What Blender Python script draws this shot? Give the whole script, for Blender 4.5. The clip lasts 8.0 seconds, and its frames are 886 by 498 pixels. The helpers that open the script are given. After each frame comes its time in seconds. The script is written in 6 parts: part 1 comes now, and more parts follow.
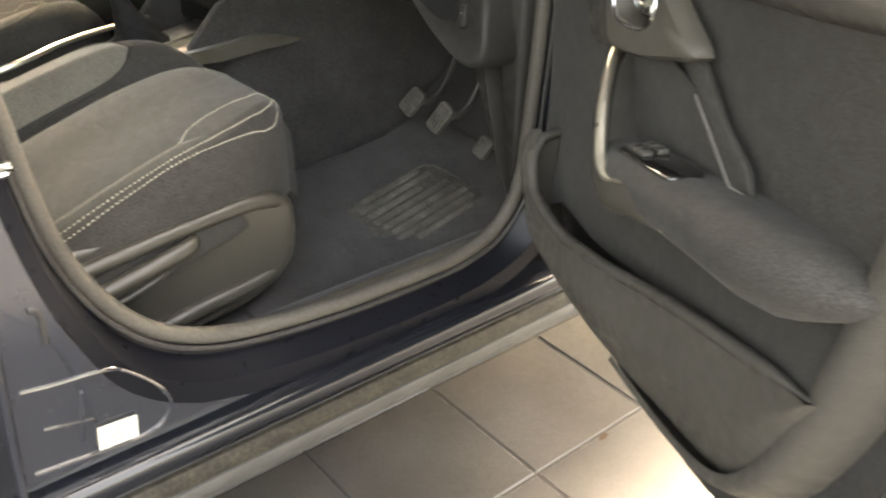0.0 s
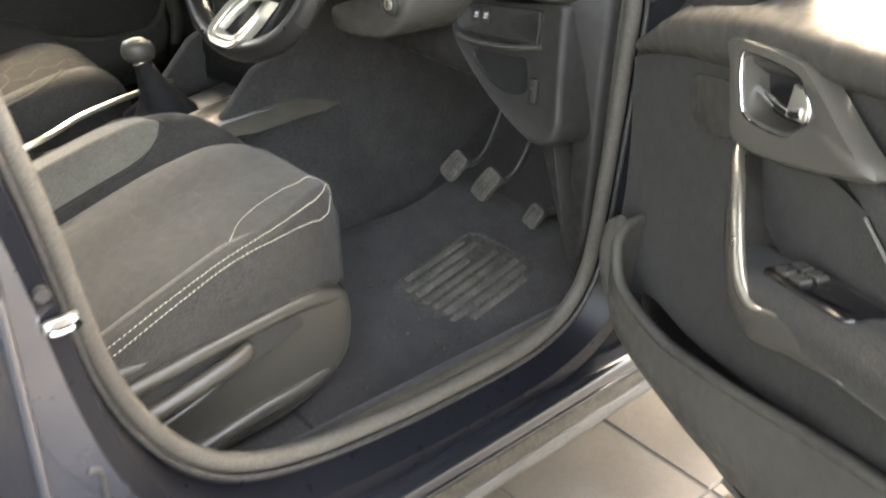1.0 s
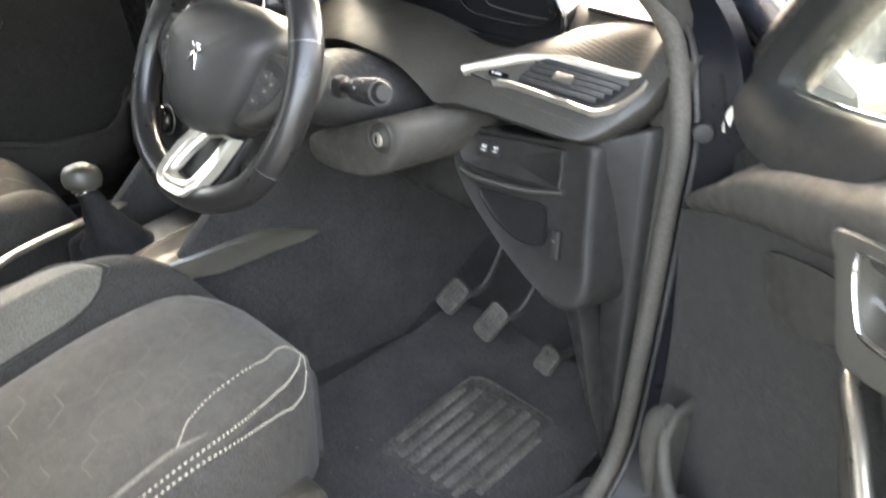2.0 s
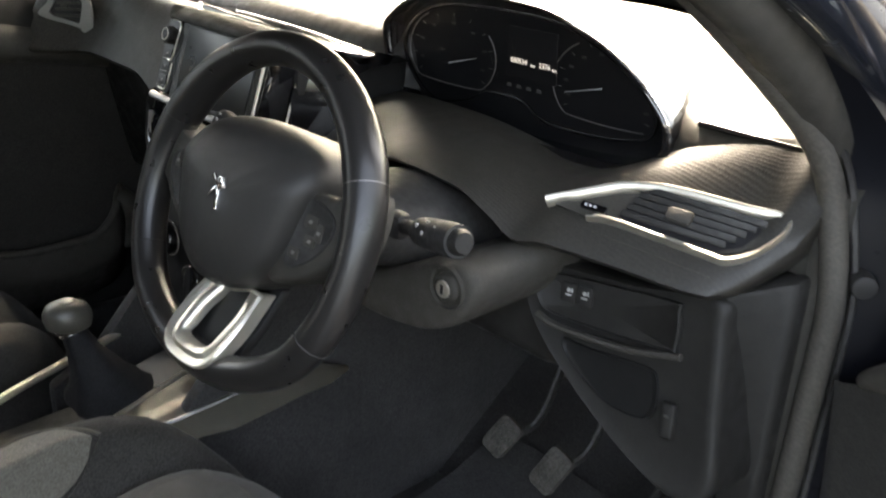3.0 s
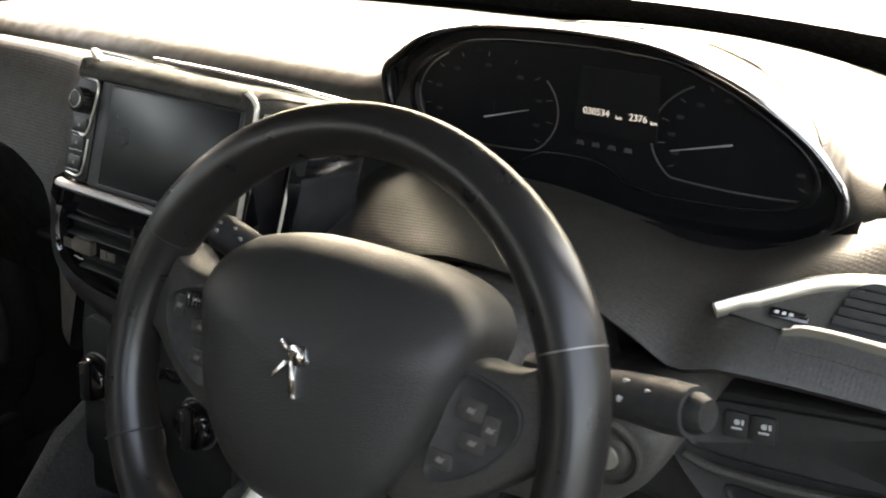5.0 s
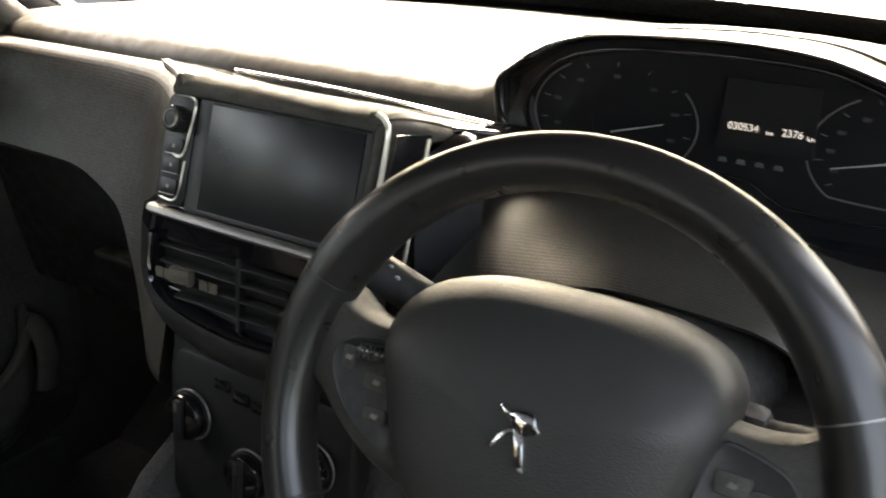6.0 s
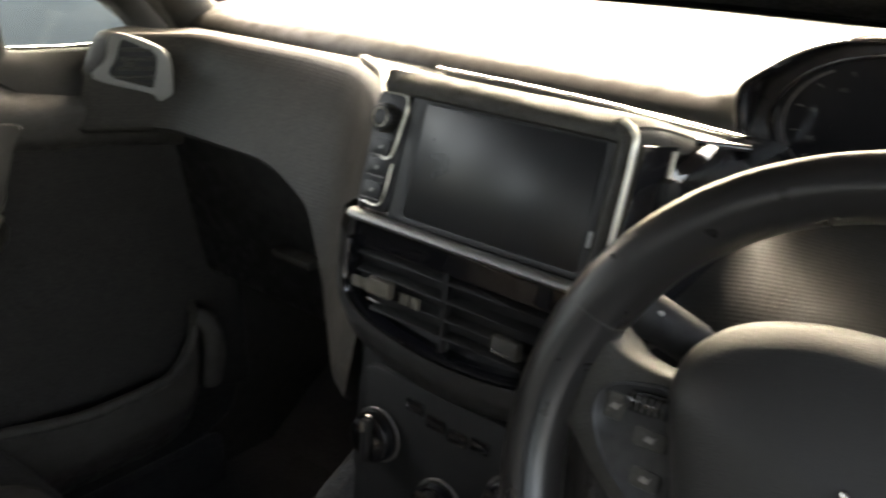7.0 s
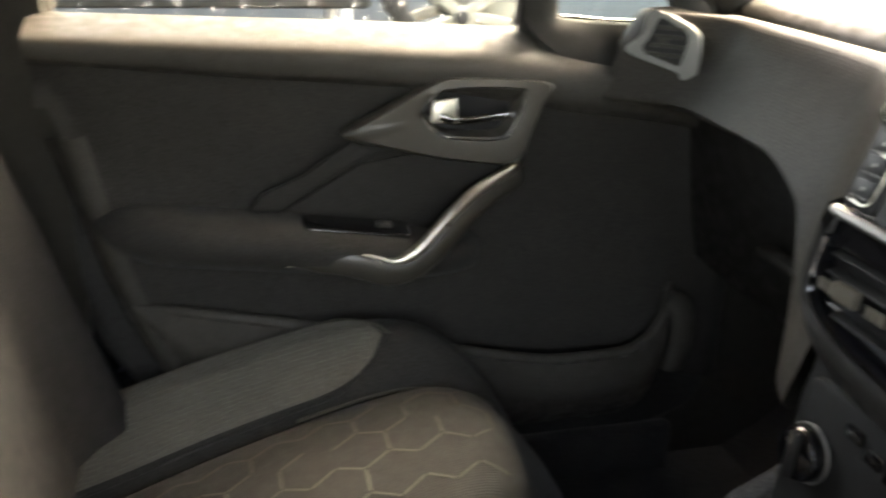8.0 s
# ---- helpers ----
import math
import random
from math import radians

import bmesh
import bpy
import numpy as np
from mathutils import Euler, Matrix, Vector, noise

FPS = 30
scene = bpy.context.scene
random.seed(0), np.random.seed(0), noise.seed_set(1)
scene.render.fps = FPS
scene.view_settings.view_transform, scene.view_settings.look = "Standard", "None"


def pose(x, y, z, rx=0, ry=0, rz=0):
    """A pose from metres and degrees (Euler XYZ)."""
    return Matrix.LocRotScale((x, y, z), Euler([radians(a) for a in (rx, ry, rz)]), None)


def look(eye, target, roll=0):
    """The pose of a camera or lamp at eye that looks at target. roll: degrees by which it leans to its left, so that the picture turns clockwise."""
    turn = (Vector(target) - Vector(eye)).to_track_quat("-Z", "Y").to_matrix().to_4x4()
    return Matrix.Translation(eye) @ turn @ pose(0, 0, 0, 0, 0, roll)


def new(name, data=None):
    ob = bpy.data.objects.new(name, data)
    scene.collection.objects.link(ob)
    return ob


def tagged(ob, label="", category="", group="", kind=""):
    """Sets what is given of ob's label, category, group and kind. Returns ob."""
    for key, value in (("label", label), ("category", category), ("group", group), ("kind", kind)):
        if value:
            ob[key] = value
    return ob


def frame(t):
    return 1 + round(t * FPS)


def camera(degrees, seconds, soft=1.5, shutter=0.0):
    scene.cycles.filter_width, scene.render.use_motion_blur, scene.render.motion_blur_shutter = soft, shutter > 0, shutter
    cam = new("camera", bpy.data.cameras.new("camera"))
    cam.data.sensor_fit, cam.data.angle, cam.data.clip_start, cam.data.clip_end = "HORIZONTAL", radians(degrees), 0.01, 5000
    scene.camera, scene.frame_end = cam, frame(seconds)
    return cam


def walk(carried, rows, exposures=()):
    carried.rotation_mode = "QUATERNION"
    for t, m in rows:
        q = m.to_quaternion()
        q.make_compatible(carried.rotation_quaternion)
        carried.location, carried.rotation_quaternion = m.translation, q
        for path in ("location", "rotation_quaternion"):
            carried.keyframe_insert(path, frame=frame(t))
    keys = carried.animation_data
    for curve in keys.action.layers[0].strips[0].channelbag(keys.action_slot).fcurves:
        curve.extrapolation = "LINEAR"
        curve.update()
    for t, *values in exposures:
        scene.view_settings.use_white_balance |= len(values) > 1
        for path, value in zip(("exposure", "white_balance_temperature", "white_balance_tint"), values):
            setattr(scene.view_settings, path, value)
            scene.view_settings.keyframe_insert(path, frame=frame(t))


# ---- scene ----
LENS = 52.4
PATH = [
    (0, (1.785, -0.765, 1.271), (0.497, 0.377, 0.253), 2.9),
    (0.5, (1.675, -0.854, 1.291), (0.391, 0.296, 0.278), 2.5),
    (1, (1.561, -0.761, 1.308), (0.288, 0.424, 0.321), 2.6),
    (1.5, (1.447, -0.641, 1.321), (0.173, 0.577, 0.376), 2.7),
    (2, (1.319, -0.57, 1.335), (0.023, 0.666, 0.445), 2.7),
    (2.2, (1.254, -0.55, 1.341), (-0.05, 0.697, 0.476), 2.7),
    (3.3, (0.989, -0.431, 1.336), (-0.316, 0.883, 0.582), 2.5),
    (3.5, (0.936, -0.403, 1.328), (-0.351, 0.932, 0.579), 2.7),
    (3.8, (0.863, -0.372, 1.322), (-0.39, 0.995, 0.572), 2.5),
    (4.2, (0.789, -0.369, 1.325), (-0.39, 1.07, 0.591), 2.2),
    (5.3, (0.62, -0.413, 1.307), (-0.362, 1.164, 0.567), 1.7),
    (5.5, (0.586, -0.416, 1.31), (-0.39, 1.162, 0.562), 1.6),
    (6, (0.521, -0.416, 1.313), (-0.462, 1.158, 0.567), 1.4),
    (6.5, (0.457, -0.415, 1.311), (-0.572, 1.132, 0.57), 1.2),
    (7, (0.409, -0.401, 1.292), (-0.795, 1.014, 0.55), 1.5),
    (7.4, (0.402, -0.39, 1.281), (-1.082, 0.73, 0.545), 2.0),
    (7.7, (0.429, -0.38, 1.276), (-1.246, 0.417, 0.527), 2.1),
    (8, (0.454, -0.368, 1.262), (-1.337, 0.103, 0.507), 2.1),
]
SOFT, SHUTTER = 2.0, 0.4
EXPOSURES = [(0.0, 5.02, 9600, 10), (0.5, 5.2, 9000, 10), (1.0, 5.3, 8500, 10), (1.5, 5.45, 8100, 10), (2.2, 5.6, 7700, 10), (3.2, 4.0, 7700, 10), (5.0, 4.15, 7900, 10), (6.5, 4.3, 7900, 10), (7.0, 4.3, 8000, 10), (7.5, 4.0, 8300, 10), (8.0, 4.8, 8200, 10)]
cam = camera(LENS, 8.0, soft=SOFT, shutter=SHUTTER)
walk(cam, [(t, look(eye, target, roll)) for t, eye, target, roll in PATH], EXPOSURES)

# ---- light: bright overcast day in front of a bay under an added canopy ----
SUN_FROM, SUN_UP = -34.0, 42.0
world = bpy.data.worlds.new("sky")
scene.world = world
world.use_nodes = True
_n = world.node_tree.nodes
_sky = _n.new("ShaderNodeTexSky")
_sky.sky_type, _sky.sun_disc = "NISHITA", False
_sky.sun_elevation, _sky.sun_rotation = radians(SUN_UP), radians(SUN_FROM)
_sky.air_density, _sky.dust_density = 1.0, 9.0
_n["Background"].inputs["Strength"].default_value = 0.15
_grey = _n.new("ShaderNodeHueSaturation")
_grey.inputs["Saturation"].default_value = 0.8
world.node_tree.links.new(_sky.outputs["Color"], _grey.inputs["Color"])
world.node_tree.links.new(_grey.outputs["Color"], _n["Background"].inputs["Color"])

sun = new("sun", bpy.data.lights.new("sun", "SUN"))
sun.data.energy, sun.data.angle, sun.data.color = 0.78, radians(16), (1.0, 0.97, 0.92)
_e, _a = radians(SUN_UP), radians(SUN_FROM)
sun.matrix_world = look((10 * math.sin(_a) * math.cos(_e), 10 * math.cos(_a) * math.cos(_e), 10 * math.sin(_e)), (0.0, 0.0, 0.0))

# ---- materials ----
def material(name, colour, rough=0.5, metal=0.0, coat=0.0, spec=0.5, sheen=0.0, vary=0.12, scale=6.0,
             grain=0.0, grain_scale=400.0, stain=0.0, speck=0.0, speck_scale=500.0):
    """A surface with a large and a small variation of colour and gloss, and a fine relief."""
    m = bpy.data.materials.new(name)
    m.use_nodes = True
    nt = m.node_tree
    b = nt.nodes["Principled BSDF"]
    b.inputs["Metallic"].default_value = metal
    b.inputs["Specular IOR Level"].default_value = spec
    b.inputs["Coat Weight"].default_value = coat
    b.inputs["Coat Roughness"].default_value = 0.04
    b.inputs["Sheen Weight"].default_value = sheen
    tc = nt.nodes.new("ShaderNodeTexCoord")
    big = nt.nodes.new("ShaderNodeTexNoise")
    big.inputs["Scale"].default_value, big.inputs["Detail"].default_value = scale, 4.0
    nt.links.new(tc.outputs["Object"], big.inputs["Vector"])
    ramp = nt.nodes.new("ShaderNodeMapRange")
    ramp.inputs["From Min"].default_value, ramp.inputs["From Max"].default_value = 0.3, 0.7
    ramp.inputs["To Min"].default_value, ramp.inputs["To Max"].default_value = 1.0 - vary, 1.0 + vary
    nt.links.new(big.outputs["Fac"], ramp.inputs["Value"])
    mul = nt.nodes.new("ShaderNodeVectorMath")
    mul.operation = "SCALE"
    mul.inputs[0].default_value = colour[:3]
    nt.links.new(ramp.outputs["Result"], mul.inputs["Scale"])
    if speck:
        sn, sr, sm = nt.nodes.new("ShaderNodeTexNoise"), nt.nodes.new("ShaderNodeMapRange"), nt.nodes.new("ShaderNodeVectorMath")
        sn.inputs["Scale"].default_value, sn.inputs["Detail"].default_value = speck_scale, 2.0
        nt.links.new(tc.outputs["Object"], sn.inputs["Vector"])
        sr.inputs["From Min"].default_value, sr.inputs["From Max"].default_value = 0.35, 0.65
        sr.inputs["To Min"].default_value, sr.inputs["To Max"].default_value = 1.0 - speck, 1.0 + speck
        nt.links.new(sn.outputs["Fac"], sr.inputs["Value"])
        sm.operation = "SCALE"
        nt.links.new(mul.outputs["Vector"], sm.inputs[0])
        nt.links.new(sr.outputs["Result"], sm.inputs["Scale"])
        mul = sm
    nt.links.new(mul.outputs["Vector"], b.inputs["Base Color"])
    rr = nt.nodes.new("ShaderNodeMapRange")
    rr.inputs["From Min"].default_value, rr.inputs["From Max"].default_value = 0.3, 0.7
    rr.inputs["To Min"].default_value, rr.inputs["To Max"].default_value = max(0.02, rough * (1 - stain - 0.1)), min(1.0, rough * (1 + stain + 0.1))
    fine = nt.nodes.new("ShaderNodeTexNoise")
    fine.inputs["Scale"].default_value, fine.inputs["Detail"].default_value = scale * 9, 3.0
    nt.links.new(tc.outputs["Object"], fine.inputs["Vector"])
    nt.links.new(fine.outputs["Fac"], rr.inputs["Value"])
    nt.links.new(rr.outputs["Result"], b.inputs["Roughness"])
    if grain:
        g = nt.nodes.new("ShaderNodeTexVoronoi")
        g.inputs["Scale"].default_value = grain_scale
        nt.links.new(tc.outputs["Object"], g.inputs["Vector"])
        bump = nt.nodes.new("ShaderNodeBump")
        bump.inputs["Strength"].default_value, bump.inputs["Distance"].default_value = grain, 0.0006
        nt.links.new(g.outputs["Distance"], bump.inputs["Height"])
        nt.links.new(bump.outputs["Normal"], b.inputs["Normal"])
    return m


def woven(name, colour, rough=0.55, pitch=0.006, depth=0.7, sheen=0.0, axes=("X", "Z")):
    """A plastic or cloth with a regular woven relief of the given pitch."""
    m = material(name, colour, rough, sheen=sheen, vary=0.15, speck=0.25, speck_scale=380)
    nt = m.node_tree
    b = nt.nodes["Principled BSDF"]
    tc = nt.nodes.new("ShaderNodeTexCoord")
    out = []
    for axis in axes:
        w = nt.nodes.new("ShaderNodeTexWave")
        w.bands_direction = axis
        w.inputs["Scale"].default_value = 0.314 / pitch
        w.inputs["Distortion"].default_value = 0.3
        w.inputs["Detail Scale"].default_value = 0.5
        nt.links.new(tc.outputs["Object"], w.inputs["Vector"])
        out.append(w)
    mx = nt.nodes.new("ShaderNodeMath")
    mx.operation = "MULTIPLY"
    nt.links.new(out[0].outputs["Fac"], mx.inputs[0])
    nt.links.new(out[1].outputs["Fac"], mx.inputs[1])
    bump = nt.nodes.new("ShaderNodeBump")
    bump.inputs["Strength"].default_value, bump.inputs["Distance"].default_value = depth, 0.001
    nt.links.new(mx.outputs["Value"], bump.inputs["Height"])
    nt.links.new(bump.outputs["Normal"], b.inputs["Normal"])
    return m


def clear_glass(name, tint=(0.9, 0.95, 0.93), base=0.04):
    """Thin glass: clear, with more gloss the more aslant it is seen, from either side."""
    m = bpy.data.materials.new(name)
    m.use_nodes = True
    nt = m.node_tree
    out = nt.nodes["Material Output"]
    tr, gl, lw, mix = (nt.nodes.new(k) for k in ("ShaderNodeBsdfTransparent", "ShaderNodeBsdfGlossy", "ShaderNodeLayerWeight", "ShaderNodeMixShader"))
    tr.inputs["Color"].default_value = (*tint, 1)
    gl.inputs["Roughness"].default_value = 0.02
    pw, ma = nt.nodes.new("ShaderNodeMath"), nt.nodes.new("ShaderNodeMath")
    pw.operation, ma.operation = "POWER", "MULTIPLY_ADD"
    pw.inputs[1].default_value = 5.0
    ma.inputs[1].default_value, ma.inputs[2].default_value = 1 - base, base
    nt.links.new(lw.outputs["Facing"], pw.inputs[0])
    nt.links.new(pw.outputs[0], ma.inputs[0])
    nt.links.new(ma.outputs[0], mix.inputs[0])
    nt.links.new(tr.outputs[0], mix.inputs[1])
    nt.links.new(gl.outputs[0], mix.inputs[2])
    nt.links.new(mix.outputs[0], out.inputs[0])
    return m


def glowing(name, colour, strength):
    m = bpy.data.materials.new(name)
    m.use_nodes = True
    b = m.node_tree.nodes["Principled BSDF"]
    b.inputs["Base Color"].default_value = (*colour, 1)
    b.inputs["Emission Color"].default_value = (*colour, 1)
    b.inputs["Emission Strength"].default_value = strength
    return m


PAINT = material("black_paint", (0.017, 0.019, 0.026), 0.25, coat=1.0, vary=0.1)
PAINT.node_tree.nodes["Principled BSDF"].inputs["Coat IOR"].default_value = 1.85
# Darker, duller copies of the body paint; dark reflections are put into the colour.
SILL_SHADED = material("black_paint_sill_shaded", (0.008, 0.009, 0.012), 0.16, spec=0.4, coat=0.5, vary=0.1)
JAMB_SHADED = material("black_paint_jamb_shaded", (0.006, 0.0065, 0.009), 0.30, spec=0.16, vary=0.1)
PLASTIC = material("charcoal_plastic", (0.045, 0.042, 0.036), 0.55, spec=0.35, speck=0.15, speck_scale=600, grain=0.5, grain_scale=900, stain=0.2)
# Charcoal plastic again, with the shade low in the cabin put into its colour.
PLASTIC_SHADED = material("charcoal_plastic_shaded", (0.020, 0.019, 0.0175), 0.55, spec=0.35, speck=0.15, speck_scale=600, grain=0.5, grain_scale=900, stain=0.2)
PLASTIC_MID = material("door_plastic", (0.056, 0.052, 0.045), 0.6, spec=0.3, speck=0.2, speck_scale=500, grain=0.5, grain_scale=900, stain=0.2)
SOFT_TOP = material("dash_soft_top", (0.024, 0.022, 0.017), 0.55, grain=0.4, grain_scale=700, stain=0.2)
FASCIA = woven("woven_fascia", (0.043, 0.039, 0.033), 0.5, 0.0036, 0.2)
# Same weave as the passenger's; the driver side's shade is put into its colour.
FASCIA_SHADED = woven("woven_fascia_shaded", (0.029, 0.0265, 0.022), 0.5, 0.0036, 0.2, axes=("X", "Y"))
FASCIA.node_tree.nodes["Principled BSDF"].inputs["Specular IOR Level"].default_value = 0.2
GLOSS = material("piano_black", (0.006, 0.006, 0.007), 0.08, coat=1.0, vary=0.05)
SILVER = material("satin_silver", (0.72, 0.68, 0.58), 0.32, metal=0.85, vary=0.03, scale=3)
CHROME = material("chrome", (0.75, 0.75, 0.75), 0.08, metal=1.0, vary=0.03)
HANDLE = material("satin_handle", (0.62, 0.585, 0.50), 0.30, metal=0.9, vary=0.02, scale=8)
GREY_TRIM = material("grey_metallic_trim", (0.22, 0.21, 0.2), 0.35, metal=0.6, vary=0.06)
KNOB = material("gear_knob_satin", (0.058, 0.054, 0.045), 0.38, vary=0.1, speck=0.1, speck_scale=500)
SURROUND = material("handle_surround", (0.075, 0.069, 0.058), 0.36, vary=0.1, speck=0.1, speck_scale=500)
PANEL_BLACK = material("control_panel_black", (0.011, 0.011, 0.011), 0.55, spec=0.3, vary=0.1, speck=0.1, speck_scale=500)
BLADE = material("grey_trim_blade", (0.33, 0.305, 0.25), 0.34, metal=0.5, vary=0.12, scale=14)
SHIELD = material("seat_shield", (0.050, 0.046, 0.038), 0.33, vary=0.1, speck=0.12, speck_scale=500)
SAIL = material("sail_plastic", (0.02, 0.02, 0.019), 0.7, spec=0.2, vary=0.08, speck=0.15, speck_scale=600)
LEATHER = material("wheel_leather", (0.0155, 0.0145, 0.0138), 0.30, vary=0.05)
AIRBAG = material("airbag_skin", (0.030, 0.0288, 0.027), 0.42, spec=0.32, grain=0.4, grain_scale=1000)
CLOTH = woven("seat_cloth", (0.034, 0.032, 0.026), 0.85, 0.003, 0.35, sheen=0.1, axes=("X", "Y"))
# Seat cloth darkened: shade on the passenger centre panel is put into the colour.
CLOTH_SHADED = woven("seat_cloth_shaded", (0.022, 0.021, 0.017), 0.85, 0.003, 0.35, sheen=0.05, axes=("X", "Y"))
CLOTH_PALE = woven("seat_cloth_pale", (0.105, 0.097, 0.077), 0.8, 0.003, 0.35, sheen=0.25, axes=("X", "Y"))
CLOTH_DARK = material("seat_side_cloth", (0.030, 0.028, 0.025), 0.85, spec=0.3, speck=0.35, speck_scale=420, grain=0.5, grain_scale=700, sheen=0.05)
CLOTH_LINE = material("faint_woven_line", (0.066, 0.062, 0.050), 0.85)
# Black for the gaiter; on the backrest it puts shade into the cloth.
CLOTH_BLACK_SHADED = material("black_and_shaded_cloth", (0.014, 0.014, 0.015), 0.85, spec=0.25, speck=0.3, speck_scale=420, grain=0.5, grain_scale=700)
PATTERN = material("woven_line", (0.080, 0.075, 0.060), 0.85)
THREAD = material("pale_thread", (0.45, 0.42, 0.34), 0.8)
CARPET = material("carpet", (0.029, 0.0275, 0.027), 0.95, speck=0.35, speck_scale=320, grain=1.0, grain_scale=350, sheen=0.12, vary=0.3, scale=12)
MAT_DUST = material("dust_filled_rubber", (0.048, 0.045, 0.040), 0.9, speck=0.3, speck_scale=160, vary=0.35, scale=18)
MAT_RUBBER = material("dusty_rubber", (0.080, 0.075, 0.064), 0.8, speck=0.22, speck_scale=220, vary=0.45, scale=22, grain=0.5, grain_scale=300)
PEDAL = material("dusty_pedal_rubber", (0.065, 0.060, 0.052), 0.75, speck=0.3, speck_scale=260, vary=0.4, scale=30, grain=0.5, grain_scale=300)
RUBBER = material("rubber", (0.025, 0.024, 0.023), 0.6, vary=0.3, scale=14, stain=0.2)
SEAL = material("dusty_seal", (0.062, 0.056, 0.047), 0.7, speck=0.2, speck_scale=300, vary=0.15, scale=9)
STEEL = material("steel", (0.55, 0.53, 0.5), 0.3, metal=1.0)
GLASS = clear_glass("window_glass")
SCREEN = material("screen_glass", (0.013, 0.0135, 0.0145), 0.30, vary=0.1, scale=3)
CLUSTER_LENS = clear_glass("cluster_lens", (0.8, 0.8, 0.82), 0.02)
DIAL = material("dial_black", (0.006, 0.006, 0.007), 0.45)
DIAL_MARK = material("faint_dial_marks", (0.06, 0.058, 0.055), 0.6)
WHITE_MARK = material("white_marks", (0.5, 0.5, 0.48), 0.5)
LCD = glowing("lcd_digits", (0.95, 0.9, 0.82), 0.05)
CREAM = material("cream_paint", (0.34, 0.32, 0.26), 0.5, vary=0.15)
PAPER = material("paper_label", (0.8, 0.78, 0.66), 0.6, vary=0.08, scale=60)
INK = material("label_ink", (0.15, 0.15, 0.14), 0.6)
TILE = material("floor_tile", (0.034, 0.033, 0.0315), 0.42, vary=0.3, scale=5, stain=0.1, speck=0.12, speck_scale=140)
SPLASH = material("wet_dirt", (0.045, 0.032, 0.022), 0.12, vary=0.3, scale=40)
GROUT = material("grout", (0.022, 0.021, 0.019), 0.8, vary=0.3, scale=9)
DROP = clear_glass("water", (0.97, 0.98, 0.98))
SKIRT = material("grey_skirt", (0.24, 0.235, 0.22), 0.5, vary=0.2, scale=15)
SILL_DIRT = material("dirty_sill_band", (0.024, 0.021, 0.015), 0.75, vary=0.5, scale=26, speck=0.5, speck_scale=120, grain=0.6, grain_scale=400)
SKIRT_DARK = material("sill_skirt_plastic", (0.050, 0.049, 0.046), 0.5, vary=0.25, scale=12)
TRIM_DUST = material("dusty_sill_trim", (0.10, 0.088, 0.068), 0.8, vary=0.3, scale=10, grain=0.6, grain_scale=500)
SOFFIT = material("dark_soffit", (0.045, 0.045, 0.044), 0.85, vary=0.15, scale=2)
CONCRETE = material("concrete", (0.05, 0.055, 0.062), 0.3, vary=0.15, scale=2)
ADDED_WALL_PAINT = material("added_wall_paint", (0.10, 0.115, 0.13), 0.5, vary=0.25, scale=1.5, stain=0.2)


# ---- building tools ----
def thing(name, label, category, group="", at=(0, 0, 0), kind=""):
    ob = new(name)
    ob.location = at
    ob.empty_display_size = 0.05
    return tagged(ob, label, category, group, kind)


def place_under(ob, parent):
    if parent:
        ob.parent = parent
    return ob


def part(name, bm, mat, parent=None, label="", smooth=True, angle=40.0, turn=None):
    """Links a bmesh as one mesh object under a thing or a part; its coordinates are those of the thing."""
    bmesh.ops.recalc_face_normals(bm, faces=bm.faces[:])
    if turn is not None:
        bmesh.ops.transform(bm, matrix=turn, verts=bm.verts[:])
    me = bpy.data.meshes.new(name)
    for f in bm.faces:
        f.smooth = smooth
    for e in bm.edges:
        if len(e.link_faces) == 2 and e.calc_face_angle(0.0) > radians(angle):
            e.smooth = False
    bm.to_mesh(me)
    bm.free()
    me.materials.append(mat)
    ob = new(name, me)
    place_under(ob, parent)
    if label:
        tagged(ob, label)
    return ob


def bev(bm, r, seg=2, edges=None, sharp=30.0):
    es = edges or [e for e in bm.edges if len(e.link_faces) == 2 and e.calc_face_angle(0.0) > radians(sharp)]
    if r > 0 and es:
        bmesh.ops.bevel(bm, geom=es, offset=r, segments=seg, affect="EDGES", profile=0.5, clamp_overlap=True)
    return bm


def box(c, s, r=0.0, seg=2, turn=None, bm=None):
    """A box about c with sides s and rounded edges."""
    b = bmesh.new()
    bmesh.ops.create_cube(b, size=1.0)
    bmesh.ops.scale(b, vec=s, verts=b.verts[:])
    bev(b, r, seg)
    m = Matrix.Translation(c)
    if turn is not None:
        m = m @ turn
    bmesh.ops.transform(b, matrix=m, verts=b.verts[:])
    if bm is None:
        return b
    return merge(bm, b)


def merge(bm, other):
    me = bpy.data.meshes.new("tmp")
    other.to_mesh(me)
    other.free()
    bm.from_mesh(me)
    bpy.data.meshes.remove(me)
    return bm


def cyl(a, b, r1, r2=None, seg=20, r=0.0, bm=None):
    """A cylinder or cone from a to b."""
    a, b = Vector(a), Vector(b)
    m = bmesh.new()
    bmesh.ops.create_cone(m, cap_ends=True, segments=seg, radius1=r1, radius2=r1 if r2 is None else r2, depth=(b - a).length)
    if r:
        bev(m, r, 2, sharp=50)
    turn = (b - a).to_track_quat("Z", "Y").to_matrix().to_4x4()
    bmesh.ops.transform(m, matrix=Matrix.Translation((a + b) / 2) @ turn, verts=m.verts[:])
    return m if bm is None else merge(bm, m)


def skin(rings, closed=False, cap=True, bm=None):
    """A skin over rings of equally many points. closed: each ring is a loop."""
    b = bm or bmesh.new()
    vs = [[b.verts.new(p) for p in ring] for ring in rings]
    n = len(rings[0])
